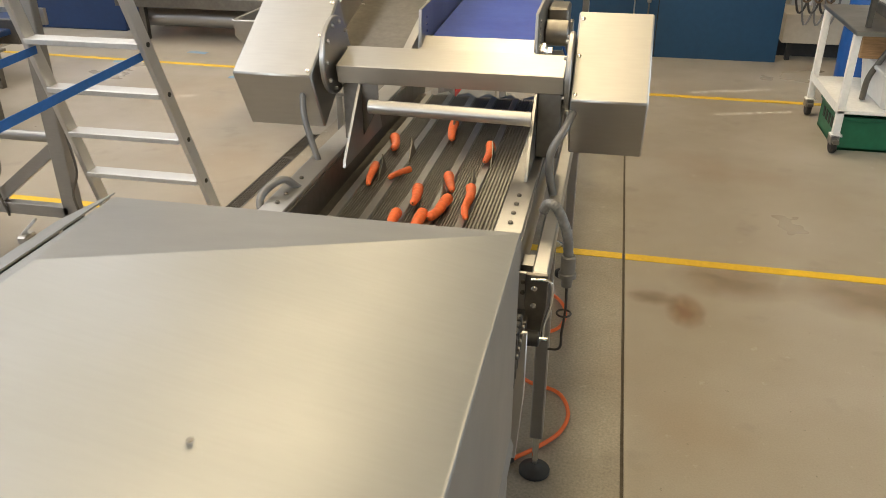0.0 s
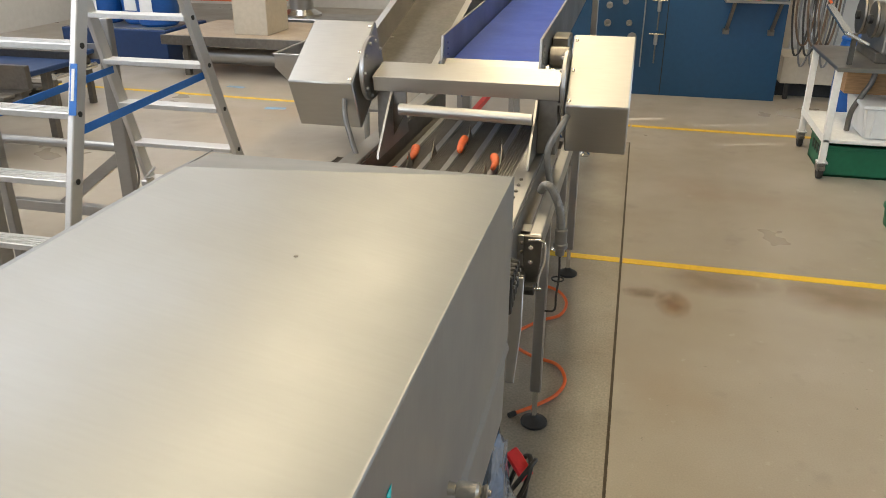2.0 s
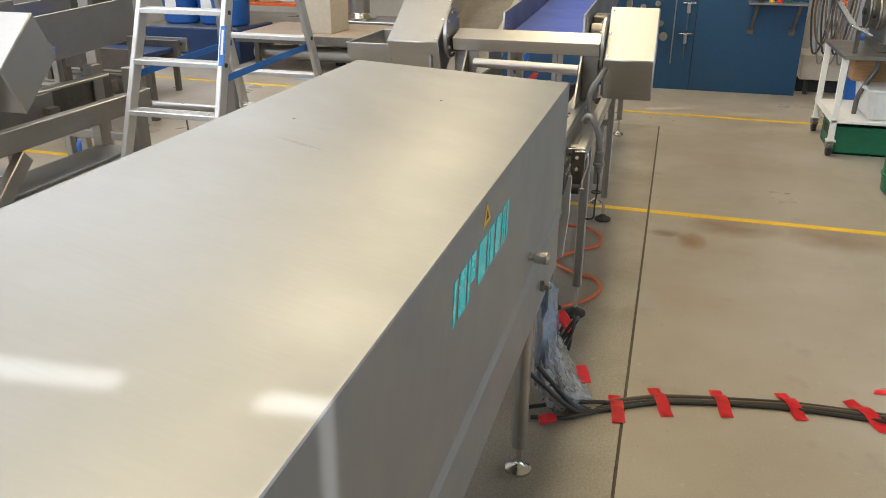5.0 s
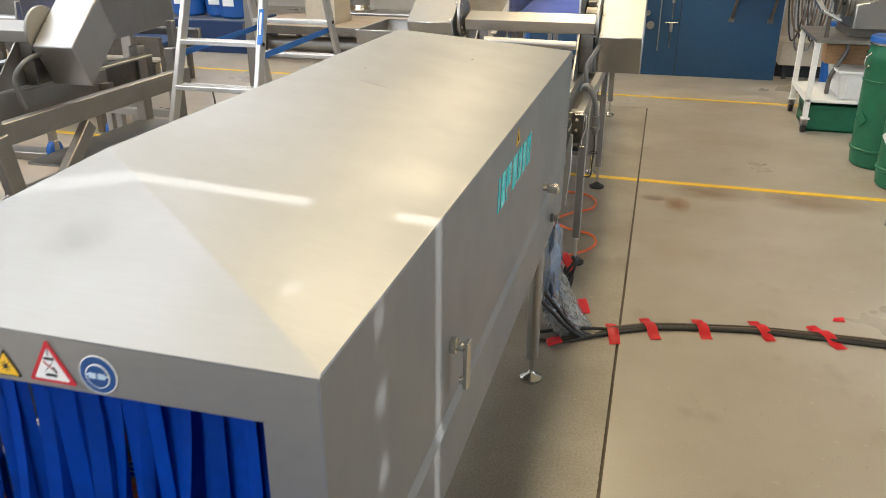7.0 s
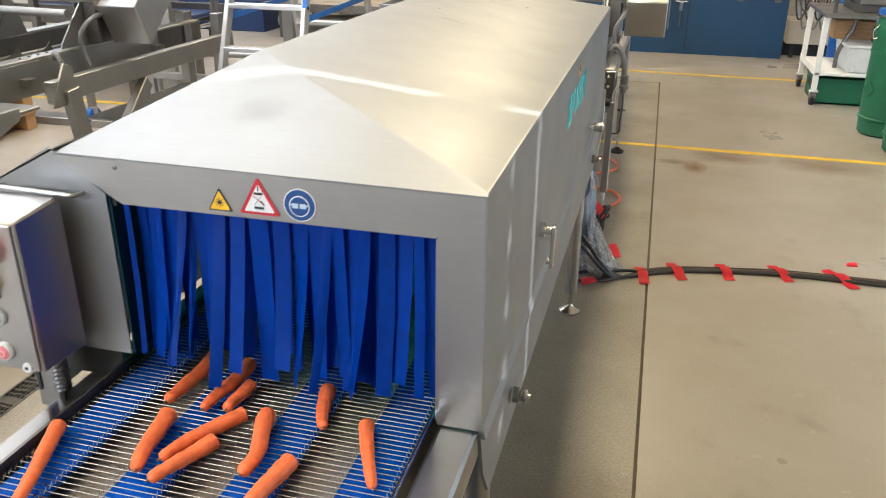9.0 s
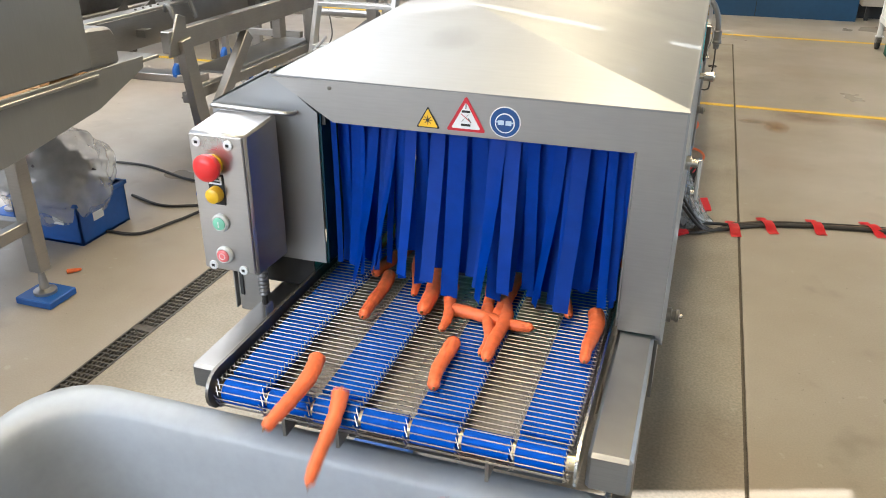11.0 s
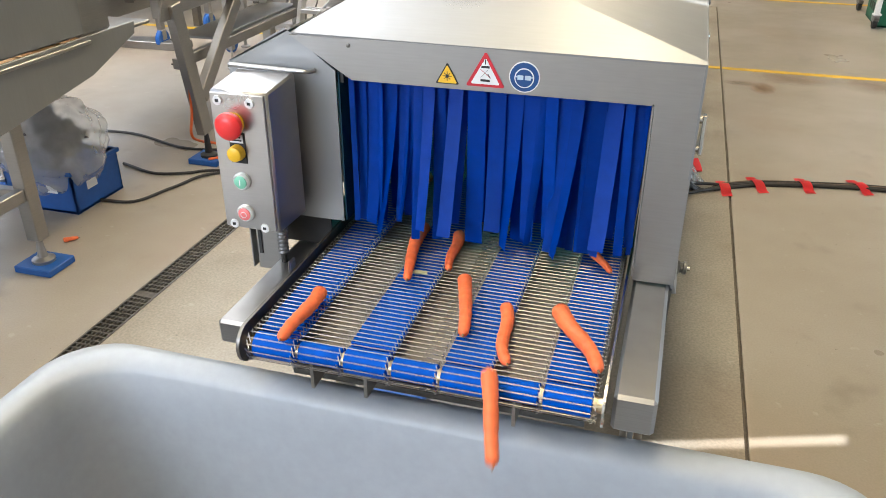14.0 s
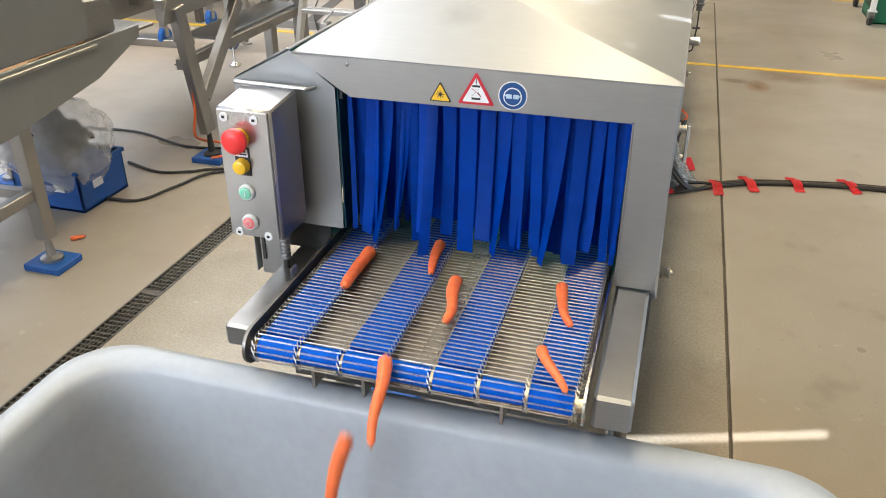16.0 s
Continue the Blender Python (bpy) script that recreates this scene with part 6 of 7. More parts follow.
# ---------- white trolley with bench machine, crates, drums ----------
def caster(t, x, y, a=0.0):
    w = part("caster", cyl(B(), (x - 0.018, y, 0.055), (x + 0.018, y, 0.055), 0.055, 18, 0.005), BLACK, t)
    part("caster_fork", box(B(), x - 0.028, x + 0.028, y - 0.03, y + 0.05, 0.06, 0.125, 0.005), STEEL_SIDE, w)
    part("caster_lock", box(B(), x - 0.02, x + 0.02, y - 0.075, y - 0.03, 0.075, 0.10, 0.004), STEEL_DARK, w)


def trolley():
    t = thing("white_trolley", 1.75, 6.0, 0, "white steel trolley on swivel casters with a worn steel top", "trolley")
    x0, x1, y0, y1 = 1.395, 2.25, 5.62, 6.46
    for x in (x0, x1):
        for y in (y0, y1):
            part("leg", box(B(), x, x + 0.045, y, y + 0.045, 0.125, 0.766, 0.004), WHITE_PAINT, t)
            part("leg_plate", box(B(), x - 0.01, x + 0.06, y - 0.01, y + 0.06, 0.115, 0.127), WHITE_PAINT, t)
            caster(t, x + 0.02, y + 0.02)
    part("top", box(B(), x0 - 0.005, x1 + 0.07, y0 - 0.04, y1 + 0.08, 0.765, 0.795, 0.005), STEEL_SIDE, t)
    part("lower_shelf", box(B(), x0, x1 + 0.045, y0, y1 + 0.045, 0.265, 0.29, 0.004), WHITE_PAINT, t)
    part("shelf_lip", box(B(), x0 - 0.003, x0, y0, y1 + 0.045, 0.265, 0.32), WHITE_PAINT, t)
    m = thing("bench_machine", 1.95, 6.1, 0.795, "stainless steel bench cutting machine with round guards", "machine")
    bm = B()
    prism(bm, [(1.68, 5.74, 0.865), (2.60, 5.74, 0.865), (2.60, 5.74, 1.21), (1.92, 5.74, 1.21), (1.84, 5.74, 1.10), (1.68, 5.74, 1.06)], (0, 0.62, 0), 0.008)
    part("housing", bm, STEEL_FRONT, m)
    part("base", box(B(), 1.66, 2.50, 5.80, 6.36, 0.795, 0.866, 0.006), STEEL_DARK, m)
    for x, y, r in ((1.60, 6.16, 0.13), (1.63, 5.93, 0.12)):
        g = part("guard_wheel", cyl(B(), (x, y, 1.07), (x + 0.05, y, 1.07), r, 30, 0.006), STEEL_SIDE, m)
        part("guard_rim", lathe(B(), (x - 0.004, y, 1.07), (1, 0, 0), [(0, r * 0.9), (0.0, r), (0.012, r + 0.006), (0.02, r)], 30), STEEL_DARK, g)
        part("hub", cyl(B(), (x - 0.03, y, 1.07), (x, y, 1.07), 0.03, 14, 0.003), BLACK, g)
    for x, r in ((1.98, 0.085), (2.18, 0.075), (2.36, 0.07)):
        part("filler_cap", lathe(B(), (x, 6.0, 1.208), (0, 0, 1), [(0, r * 1.15), (0.012, r * 1.15), (0.014, r), (0.075, r), (0.08, r * 1.1), (0.10, r * 1.1), (0.104, r * 0.9)], 22), STEEL_SIDE, m)
    part("hood_lever", bar(B(), (1.76, 5.73, 1.10), (1.92, 5.73, 1.22), 0.03, 0.03, 0.004), STEEL_BRIGHT, m)
    bm = B()
    for q in range(4):
        c2, s2 = math.cos(q * math.pi / 2 + 0.4), math.sin(q * math.pi / 2 + 0.4)
        prism(bm, [(2.14 + 0.008 * (c2 - s2), 5.735, 0.99 + 0.008 * (s2 + c2)), (2.14 + 0.034 * c2, 5.735, 0.99 + 0.034 * s2), (2.14 + 0.008 * (c2 + s2), 5.735, 0.99 + 0.008 * (s2 - c2)), (2.14, 5.735, 0.99)], (0, -0.004, 0))
    part("star_grip", bm, BLACK, m)
    part("guide_bar", bar(B(), (1.40, 5.60, 1.02), (1.56, 5.66, 0.94), 0.05, 0.02, 0.003), STEEL_BRIGHT, m)
    part("guide_bar", bar(B(), (1.385, 6.15, 1.13), (1.42, 5.60, 1.01), 0.05, 0.02, 0.003), STEEL_BRIGHT, m)
    part("guide_post", box(B(), 1.47, 1.50, 5.70, 5.73, 0.795, 1.0), STEEL_DARK, m)
    c = thing("white_crate", 1.85, 5.95, 0.29, "white plastic crate with lid on the trolley shelf", "crate")
    bm = B()
    hexa(bm, [(1.66, 5.68, 0.29), (2.18, 5.68, 0.29), (2.18, 6.2, 0.29), (1.66, 6.2, 0.29), (1.63, 5.65, 0.52), (2.21, 5.65, 0.52), (2.21, 6.23, 0.52), (1.63, 6.23, 0.52)], 0.015)
    part("tub", bm, WHITE_PLASTIC, c)
    part("rim", box(B(), 1.615, 2.225, 5.635, 6.245, 0.51, 0.535, 0.006), WHITE_PLASTIC, c)
    for k in range(4):
        part("rib", box(B(), 1.70 + 0.13 * k, 1.71 + 0.13 * k, 5.652, 5.668, 0.31, 0.50), WHITE_PLASTIC, c)
    c = thing("cardboard_box", 1.7, 6.3, 0.535, "brown cardboard box on the trolley", "box")
    part("carton", box(B(), 1.56, 1.9, 6.02, 6.22, 0.535, 0.70, 0.004), WOOD, c)
    c = thing("black_motor", 1.95, 5.85, 0.535, "small black motor with pale label standing on the crate", "motor")
    part("body", box(B(), 1.86, 2.05, 5.76, 5.92, 0.535, 0.68, 0.01), BLACK, c)
    part("cap", cyl(B(), (1.95, 5.84, 0.68), (1.95, 5.84, 0.72), 0.06, 16, 0.006), BLACK, c)
    part("paper_label", box(B(), 1.90, 2.0, 5.757, 5.76, 0.60, 0.65), WHITE_PLASTIC, c)
    c = thing("bent_pipe", 1.60, 5.88, 0.29, "bent grey steel pipe standing on the trolley shelf", "pipe")
    part("pipe", tube(B(), [(1.70, 5.86, 0.76), (1.69, 5.86, 0.66), (1.645, 5.86, 0.56), (1.60, 5.87, 0.44), (1.595, 5.88, 0.30)], 0.019, 12, 6), STEEL_DARK, c)
    c = thing("green_crate", 1.9, 5.95, 0, "green plastic stacking crate under the trolley", "crate")
    bm = B()
    x0, x1, y0, y1 = 1.445, 2.22, 5.70, 6.25
    for a, b, cc, d in ((x0, x1, y0, y0 + 0.015), (x0, x1, y1 - 0.015, y1), (x0, x0 + 0.015, y0, y1), (x1 - 0.015, x1, y0, y1)):
        box(bm, a, b, cc, d, 0.0, 0.225, 0.003)
    box(bm, x0, x1, y0, y1, 0.0, 0.015)
    part("shell", bm, GREEN_PLASTIC, c)
    part("rim", box(B(), x0 - 0.012, x1 + 0.012, y0 - 0.012, y0 + 0.01, 0.20, 0.228, 0.003), GREEN_PLASTIC, c)
    part("rim", box(B(), x0 - 0.012, x0 + 0.01, y0, y1, 0.20, 0.228, 0.003), GREEN_PLASTIC, c)
    for k in range(5):
        part("hand_slot", box(B(), x0 - 0.002, x0, y0 + 0.08 + 0.08 * k, y0 + 0.13 + 0.08 * k, 0.10, 0.17), BLACK, c)
    b = thing("blue_bucket", 2.02, 7.5, 0, "blue plastic barrel behind the trolley", "barrel")
    part("shell", lathe(B(), (2.02, 7.5, 0), (0, 0, 1), [(0, 0.19), (0.02, 0.21), (0.3, 0.22), (0.67, 0.21), (0.70, 0.20)], 26), BLUE_PLASTIC, b)
    part("lid", cyl(B(), (2.02, 7.5, 0.70), (2.02, 7.5, 0.73), 0.21, 26, 0.006), BLUE_PLASTIC, b)


trolley()


def drum(x, y, lid_m, lab):
    t = thing("green_drum", x, y, 0, lab, "drum", "green drums")
    part("shell", lathe(B(), (x, y, 0), (0, 0, 1), [(0, 0.165), (0.02, 0.185), (0.10, 0.192), (0.62, 0.198), (0.77, 0.198), (0.80, 0.205), (0.82, 0.198), (0.88, 0.190), (0.90, 0.185)], 36), GREEN_PLASTIC, t)
    for z in (0.12, 0.62):
        part("hoop", lathe(B(), (x, y, z), (0, 0, 1), [(0, 0.19), (0.008, 0.203), (0.02, 0.203), (0.028, 0.19)], 36), GREEN_PLASTIC, t)
    part("lid", lathe(B(), (x, y, 0.90), (0, 0, 1), [(0, 0.200), (0.03, 0.203), (0.045, 0.195), (0.05, 0.15)], 36), lid_m, t)
    part("clamp_ring", lathe(B(), (x, y, 0.885), (0, 0, 1), [(0, 0.196), (0.006, 0.206), (0.018, 0.206), (0.024, 0.196)], 36), STEEL_BRIGHT, t)
    part("handle", tube(B(), [(x - 0.19, y - 0.06, 0.83), (x - 0.225, y - 0.065, 0.79), (x - 0.215, y - 0.06, 0.73), (x - 0.19, y - 0.06, 0.74)], 0.006, 8, 5), STEEL_BRIGHT, t)
    # diamond-shaped paper mark
    a = radians(205)
    c = Vector((x + 0.199 * math.cos(a), y + 0.199 * math.sin(a), 0.36))
    d = Vector((-math.sin(a), math.cos(a), 0))
    n = Vector((math.cos(a), math.sin(a), 0))
    bm = B()
    prism(bm, [c - d * 0.06, c - Vector((0, 0, 0.06)), c + d * 0.06, c + Vector((0, 0, 0.06))], n * 0.004)
    part("diamond_label", bm, GREEN_PLASTIC if lid_m is BLUE_PLASTIC else WHITE_PLASTIC, t)


drum(1.81, 4.72, BLUE_PLASTIC, "tall green plastic drum with blue lid and clamp handle")
drum(1.88, 4.18, GREEN_PLASTIC, "tall green plastic drum with label and clamp handle")
t_ = thing("orange_can", 1.81, 4.72, 0.95, "orange plastic can standing on a drum lid", "can")
part("can", lathe(B(), (1.81, 4.72, 0.95), (0, 0, 1), [(0, 0.07), (0.01, 0.08), (0.14, 0.08), (0.17, 0.05), (0.19, 0.03)], 20), HOSE_ORANGE, t_)
t_ = thing("steel_stand", 1.62, 3.35, 0, "thin steel stand with a slanted leg", "stand")
for p_, q_ in (((1.585, 3.32, 0), (1.66, 3.42, 0.95)), ((1.85, 3.3, 0), (1.72, 3.42, 0.95)), ((1.72, 3.65, 0), (1.69, 3.46, 0.95))):
    part("leg", cyl(B(), p_, q_, 0.009, 10), STEEL_SIDE, t_)
part("plate", box(B(), 1.62, 1.76, 3.38, 3.50, 0.95, 0.965, 0.003), STEEL_SIDE, t_)


# ---------- far left: bench trolley, drums, racks ----------
def far_left():
    t = thing("platform_trolley", -4.0, 8.4, 0, "low steel platform trolley with a worn plywood deck", "trolley")
    part("deck", box(B(), -5.0, -2.5, 7.75, 9.0, 0.415, 0.45, 0.003), DECK, t)
    part("frame", box(B(), -5.02, -2.48, 7.71, 7.75, 0.35, 0.45, 0.003), STEEL_DARK, t)
    part("tube", cyl(B(), (-4.9, 8.0, 0.20), (-2.6, 8.0, 0.20), 0.09, 18, 0.01), STEEL, t)
    for x in (-4.8, -2.7):
        for y in (7.85, 8.9):
            part("leg", box(B(), x - 0.03, x + 0.03, y - 0.03, y + 0.03, 0.0, 0.416), STEEL_DARK, t)
    part("low_bar", box(B(), -4.7, -2.8, 8.4, 8.46, 0.06, 0.12), BLACK, t)
    part("low_bar_foot", box(B(), -4.0, -3.9, 8.38, 8.48, 0.0, 0.06), BLACK, t)
    c = thing("steel_housing", -4.0, 8.2, 0.45, "tall narrow beige steel housing standing on the platform", "cabinet")
    part("body", box(B(), -4.25, -3.85, 7.95, 8.5, 0.45, 2.0, 0.006), BEIGE, c)
    c = thing("steel_column", -4.1, 9.5, 0, "round polished steel column on a flange", "column")
    part("pipe", cyl(B(), (-4.1, 9.5, 0.55), (-4.1, 9.5, 2.2), 0.15, 28), STEEL, c)
    part("flange", lathe(B(), (-4.1, 9.5, 0.46), (0, 0, 1), [(0, 0.25), (0.03, 0.25), (0.06, 0.2), (0.09, 0.16)], 28), STEEL_BRIGHT, c)
    part("plinth", box(B(), -4.5, -3.0, 9.2, 9.8, 0.0, 0.46, 0.01), STEEL_SIDE, c)
    # blue drums in a blue tray
    t = thing("drip_tray", -5.75, 8.6, 0, "dark blue spill tray with grating under drums", "tray")
    part("basin", box(B(), -6.6, -5.22, 8.15, 9.1, 0.0, 0.42, 0.01), BLUE_DARK, t)
    part("grating", box(B(), -6.55, -5.27, 8.2, 9.05, 0.42, 0.435), STEEL, t)
    for x, y in ((-6.3, 8.6), (-5.8, 8.65), (-5.5, 8.5)):
        d = thing("blue_drum", x, y, 0.435, "blue plastic drum standing on a spill tray", "drum", "blue drums")
        part("shell", lathe(B(), (x, y, 0.435), (0, 0, 1), [(0, 0.20), (0.03, 0.23), (0.3, 0.245), (0.33, 0.255), (0.36, 0.245), (0.6, 0.24), (0.63, 0.25), (0.66, 0.24), (0.86, 0.23), (0.90, 0.2)], 28), BLUE_PLASTIC, d)
        part("paper", box(B(), x - 0.08, x + 0.08, y - 0.252, y - 0.246, 0.60, 0.85), WHITE_PLASTIC, d)
    # pallets and machine frames further left
    t = thing("wooden_pallet", -6.0, 6.1, 0, "grey weathered pallet with steel parts on it", "pallet")
    for k in range(5):
        part("board", box(B(), -6.7, -5.5, 5.6 + 0.22 * k, 5.75 + 0.22 * k, 0.12, 0.145, 0.002), GREY_WOOD, t)
    for y in (5.65, 6.1, 6.5):
        part("bearer", box(B(), -6.7, -5.5, y - 0.05, y + 0.05, 0.0, 0.12, 0.002), GREY_WOOD, t)
    t = thing("long_steel_machine", -5.4, 5.0, 0, "long stainless steel processing machine on a frame with blue belt", "machine")
    part("trough", box(B(), -6.4, -4.3, 3.9, 4.6, 0.85, 1.25, 0.01), STEEL_DARK, t)
    part("belt", box(B(), -6.3, -4.2, 4.65, 5.2, 0.62, 0.66, 0.005), BLUE_DARK, t)
    part("belt_frame", box(B(), -6.35, -4.15, 4.6, 4.65, 0.55, 0.72, 0.004), STEEL_DARK, t)
    part("belt_frame", box(B(), -6.35, -4.15, 5.2, 5.25, 0.55, 0.72, 0.004), STEEL_DARK, t)
    for x in (-6.2, -5.3, -4.4):
        for y in (4.0, 5.1):
            part("leg", box(B(), x - 0.03, x + 0.03, y - 0.03, y + 0.03, 0.0, 0.6 if y > 4.5 else 0.86, 0.003), STEEL_DARK, t)
    part("front_beam", box(B(), -6.4, -4.2, 3.86, 3.9, 0.3, 0.36, 0.003), STEEL_DARK, t)
    part("roller", cyl(B(), (-4.4, 3.8, 0.95), (-6.2, 3.8, 0.95), 0.035, 16), STEEL_BRIGHT, t)
    t = thing("small_roll_conveyor", -4.6, 6.2, 0, "short roller conveyor with blue belt on a steel frame", "conveyor")
    part("belt", box(B(), -5.4, -4.0, 5.9, 6.4, 0.48, 0.52, 0.005), BLUE_DARK, t)
    for y in (5.87, 6.43):
        part("side", box(B(), -5.45, -3.95, y - 0.02, y + 0.02, 0.42, 0.56, 0.003), STEEL, t)
    for k in range(6):
        part("roller", cyl(B(), (-5.3 + 0.25 * k, 5.85, 0.36), (-5.3 + 0.25 * k, 6.45, 0.36), 0.03, 14), STEEL_BRIGHT, t)
    for x in (-5.3, -4.1):
        for y in (5.9, 6.4):
            part("leg", box(B(), x - 0.025, x + 0.025, y - 0.025, y + 0.025, 0.0, 0.45), STEEL_DARK, t)
    t.location.x -= 0.9
    # tall blue rack uprights, shelves and stacked goods at the back
    for x in (-1.25, -0.75, -4.9, -6.9):
        r = thing("rack_upright", x, 10.4, 0, "dark blue perforated rack upright", "rack", "rack uprights")
        part("post", box(B(), x - 0.04, x + 0.04, 10.36, 10.44, 0, 3.4, 0.003), BLUE_DARK, r)
        part("foot", box(B(), x - 0.08, x + 0.08, 10.3, 10.5, 0, 0.012), BLUE_DARK, r)
        for k in range(12):
            part("slot", box(B(), x - 0.012, x + 0.012, 10.357, 10.36, 0.3 + 0.22 * k, 0.38 + 0.22 * k), STEEL_BRIGHT, r)
    t = thing("goods_rack", -5.9, 10.6, 0, "steel rack with shelves of crates and cartons", "rack")
    for z in (0.5, 1.3, 2.1):
        part("shelf", box(B(), -7.0, -4.8, 10.35, 11.2, z, z + 0.04, 0.003), HOSE_ORANGE, t)
    rs = random.Random(8)
    for z in (0.54, 1.34):
        x = -6.9
        while x < -5.1:
            w = rs.uniform(0.25, 0.5)
            b = thing("stored_crate", x + w / 2, 10.7, z, "stored crate on a rack shelf", "crate", "stored crates")
            part("crate", box(B(), x, x + w, 10.45, 11.0, z, z + rs.uniform(0.2, 0.45), 0.01), rs.choice([BLUE_PLASTIC, WOOD, GREY_WOOD, BEIGE]), b)
            x += w + 0.08
    t = thing("pallet_stack", -5.2, 2.6, 0, "stack of pale wooden pallet crates beside the line", "pallet")
    for k in range(3):
        for j in range(5):
            part("board", box(B(), -5.8 + 0.25 * j, -5.58 + 0.25 * j, 2.1, 3.0, 0.12 + 0.16 * k, 0.145 + 0.16 * k, 0.002), WOOD, t)
        for y in (2.15, 2.55, 2.95):
            part("bearer", box(B(), -5.8, -4.6, y - 0.05, y + 0.05, 0.0 + 0.16 * k, 0.12 + 0.16 * k, 0.002), WOOD, t)
    # frame with diagonal braces near the ladder
    t = thing("support_trestle", -3.0, 3.3, 0, "welded stainless steel support frame with diagonal braces", "frame")
    for x in (-2.59, -3.6):
        part("post", box(B(), x - 0.042, x + 0.042, 3.385, 3.435, 0.11, 1.26, 0.005), STEEL_SIDE, t)
        part("foot", lathe(B(), (x, 3.41, 0), (0, 0, 1), [(0, 0.04), (0.012, 0.04), (0.02, 0.015), (0.12, 0.01)], 14), STEEL_SIDE, t)
    part("cross_bar", cyl(B(), (-2.6, 3.41, 0.575), (-3.6, 3.41, 0.575), 0.026, 14), STEEL_SIDE, t)
    part("low_bar", bar(B(), (-2.6, 3.41, 0.19), (-3.6, 3.41, 0.19), 0.05, 0.06, 0.003), STEEL_SIDE, t)
    part("diagonal", bar(B(), (-2.62, 3.41, 0.52), (-3.03, 3.41, 0.21), 0.04, 0.06, 0.003), STEEL_SIDE, t)
    for k in range(2):
        ch = part("chain", tube(B(), [(-2.53 - 0.42 * k, 3.40, 0.60), (-2.50 - 0.42 * k, 3.38, 0.42), (-2.54 - 0.42 * k, 3.37, 0.30), (-2.52 - 0.42 * k, 3.38, 0.15)], 0.006, 6, 5), STEEL_DARK, t)


far_left()


# ---------- carrots ----------
BELT_V, EDGE_Y, LIP_Y = 0.188, -1.37, -1.387
# across the belt, time at the edge, bearing, length, thickness
OUT = [(-0.81, 9.55, -69, 0.20, 0.030), (-0.444, 9.83, -99, 0.113, 0.034), (-0.599, 9.9, -112, 0.126, 0.030), (-0.672, 10.03, -77, 0.148, 0.034),
       (-0.602, 10.22, -115, 0.165, 0.030), (-0.507, 10.23, -79, 0.161, 0.034), (-0.326, 10.34, -67, 0.167, 0.029), (-0.601, 10.82, -93, 0.084, 0.026),
       (-0.441, 10.85, -72, 0.116, 0.032), (-0.635, 10.95, -93, 0.160, 0.030), (-0.71, 11.05, -89, 0.19, 0.032), (-0.51, 11.83, -86, 0.147, 0.031),
       (-0.470, 12.47, -80, 0.17, 0.027), (-0.450, 12.50, -84, 0.21, 0.031), (-0.285, 12.65, -88, 0.175, 0.034), (-0.471, 12.68, -6, 0.166, 0.028),
       (-0.56, 12.76, -80, 0.175, 0.030), (-0.706, 12.77, -85, 0.18, 0.030), (-0.604, 13.16, -90, 0.24, 0.042), (-0.462, 13.16, -91, 0.175, 0.033),
       (-0.66, 13.31, -75, 0.165, 0.029), (-0.495, 13.28, -89, 0.155, 0.033), (-0.355, 13.39, -79, 0.17, 0.031), (-0.733, 13.66, -98, 0.175, 0.033),
       (-0.424, 13.94, -67, 0.15, 0.029), (-0.785, 14.34, -90, 0.165, 0.029), (-0.434, 14.64, -77, 0.175, 0.026), (-0.314, 14.72, -62, 0.185, 0.034),
       (-0.522, 14.97, -76, 0.19, 0.029), (-0.67, 15.80, -81, 0.23, 0.031), (-0.596, 15.93, -82, 0.155, 0.028), (-0.318, 16.29, -61, 0.126, 0.022),
       (-0.54, 17.12, -83, 0.16, 0.030), (-0.33, 17.37, -74, 0.145, 0.026), (-0.76, 17.46, -89, 0.155, 0.030), (-0.62, 17.93, -82, 0.131, 0.027)]
# on the feeder: x, y at the start, bearing, length, thickness
IN = [(-0.774, 2.86, -82, 0.14, 0.036), (-0.774, 2.56, -84, 0.19, 0.030), (-0.690, 2.59, -118, 0.11, 0.022), (-0.602, 3.03, -85, 0.21, 0.036), (-0.43, 2.82, -87, 0.19, 0.036),
      (-0.510, 2.53, -78, 0.13, 0.034), (-0.426, 2.40, -88, 0.22, 0.032), (-0.589, 2.41, -80, 0.13, 0.036), (-0.505, 2.34, -100, 0.15, 0.034), (-0.606, 2.22, -86, 0.13, 0.034), (-0.540, 2.22, -84, 0.15, 0.036)]


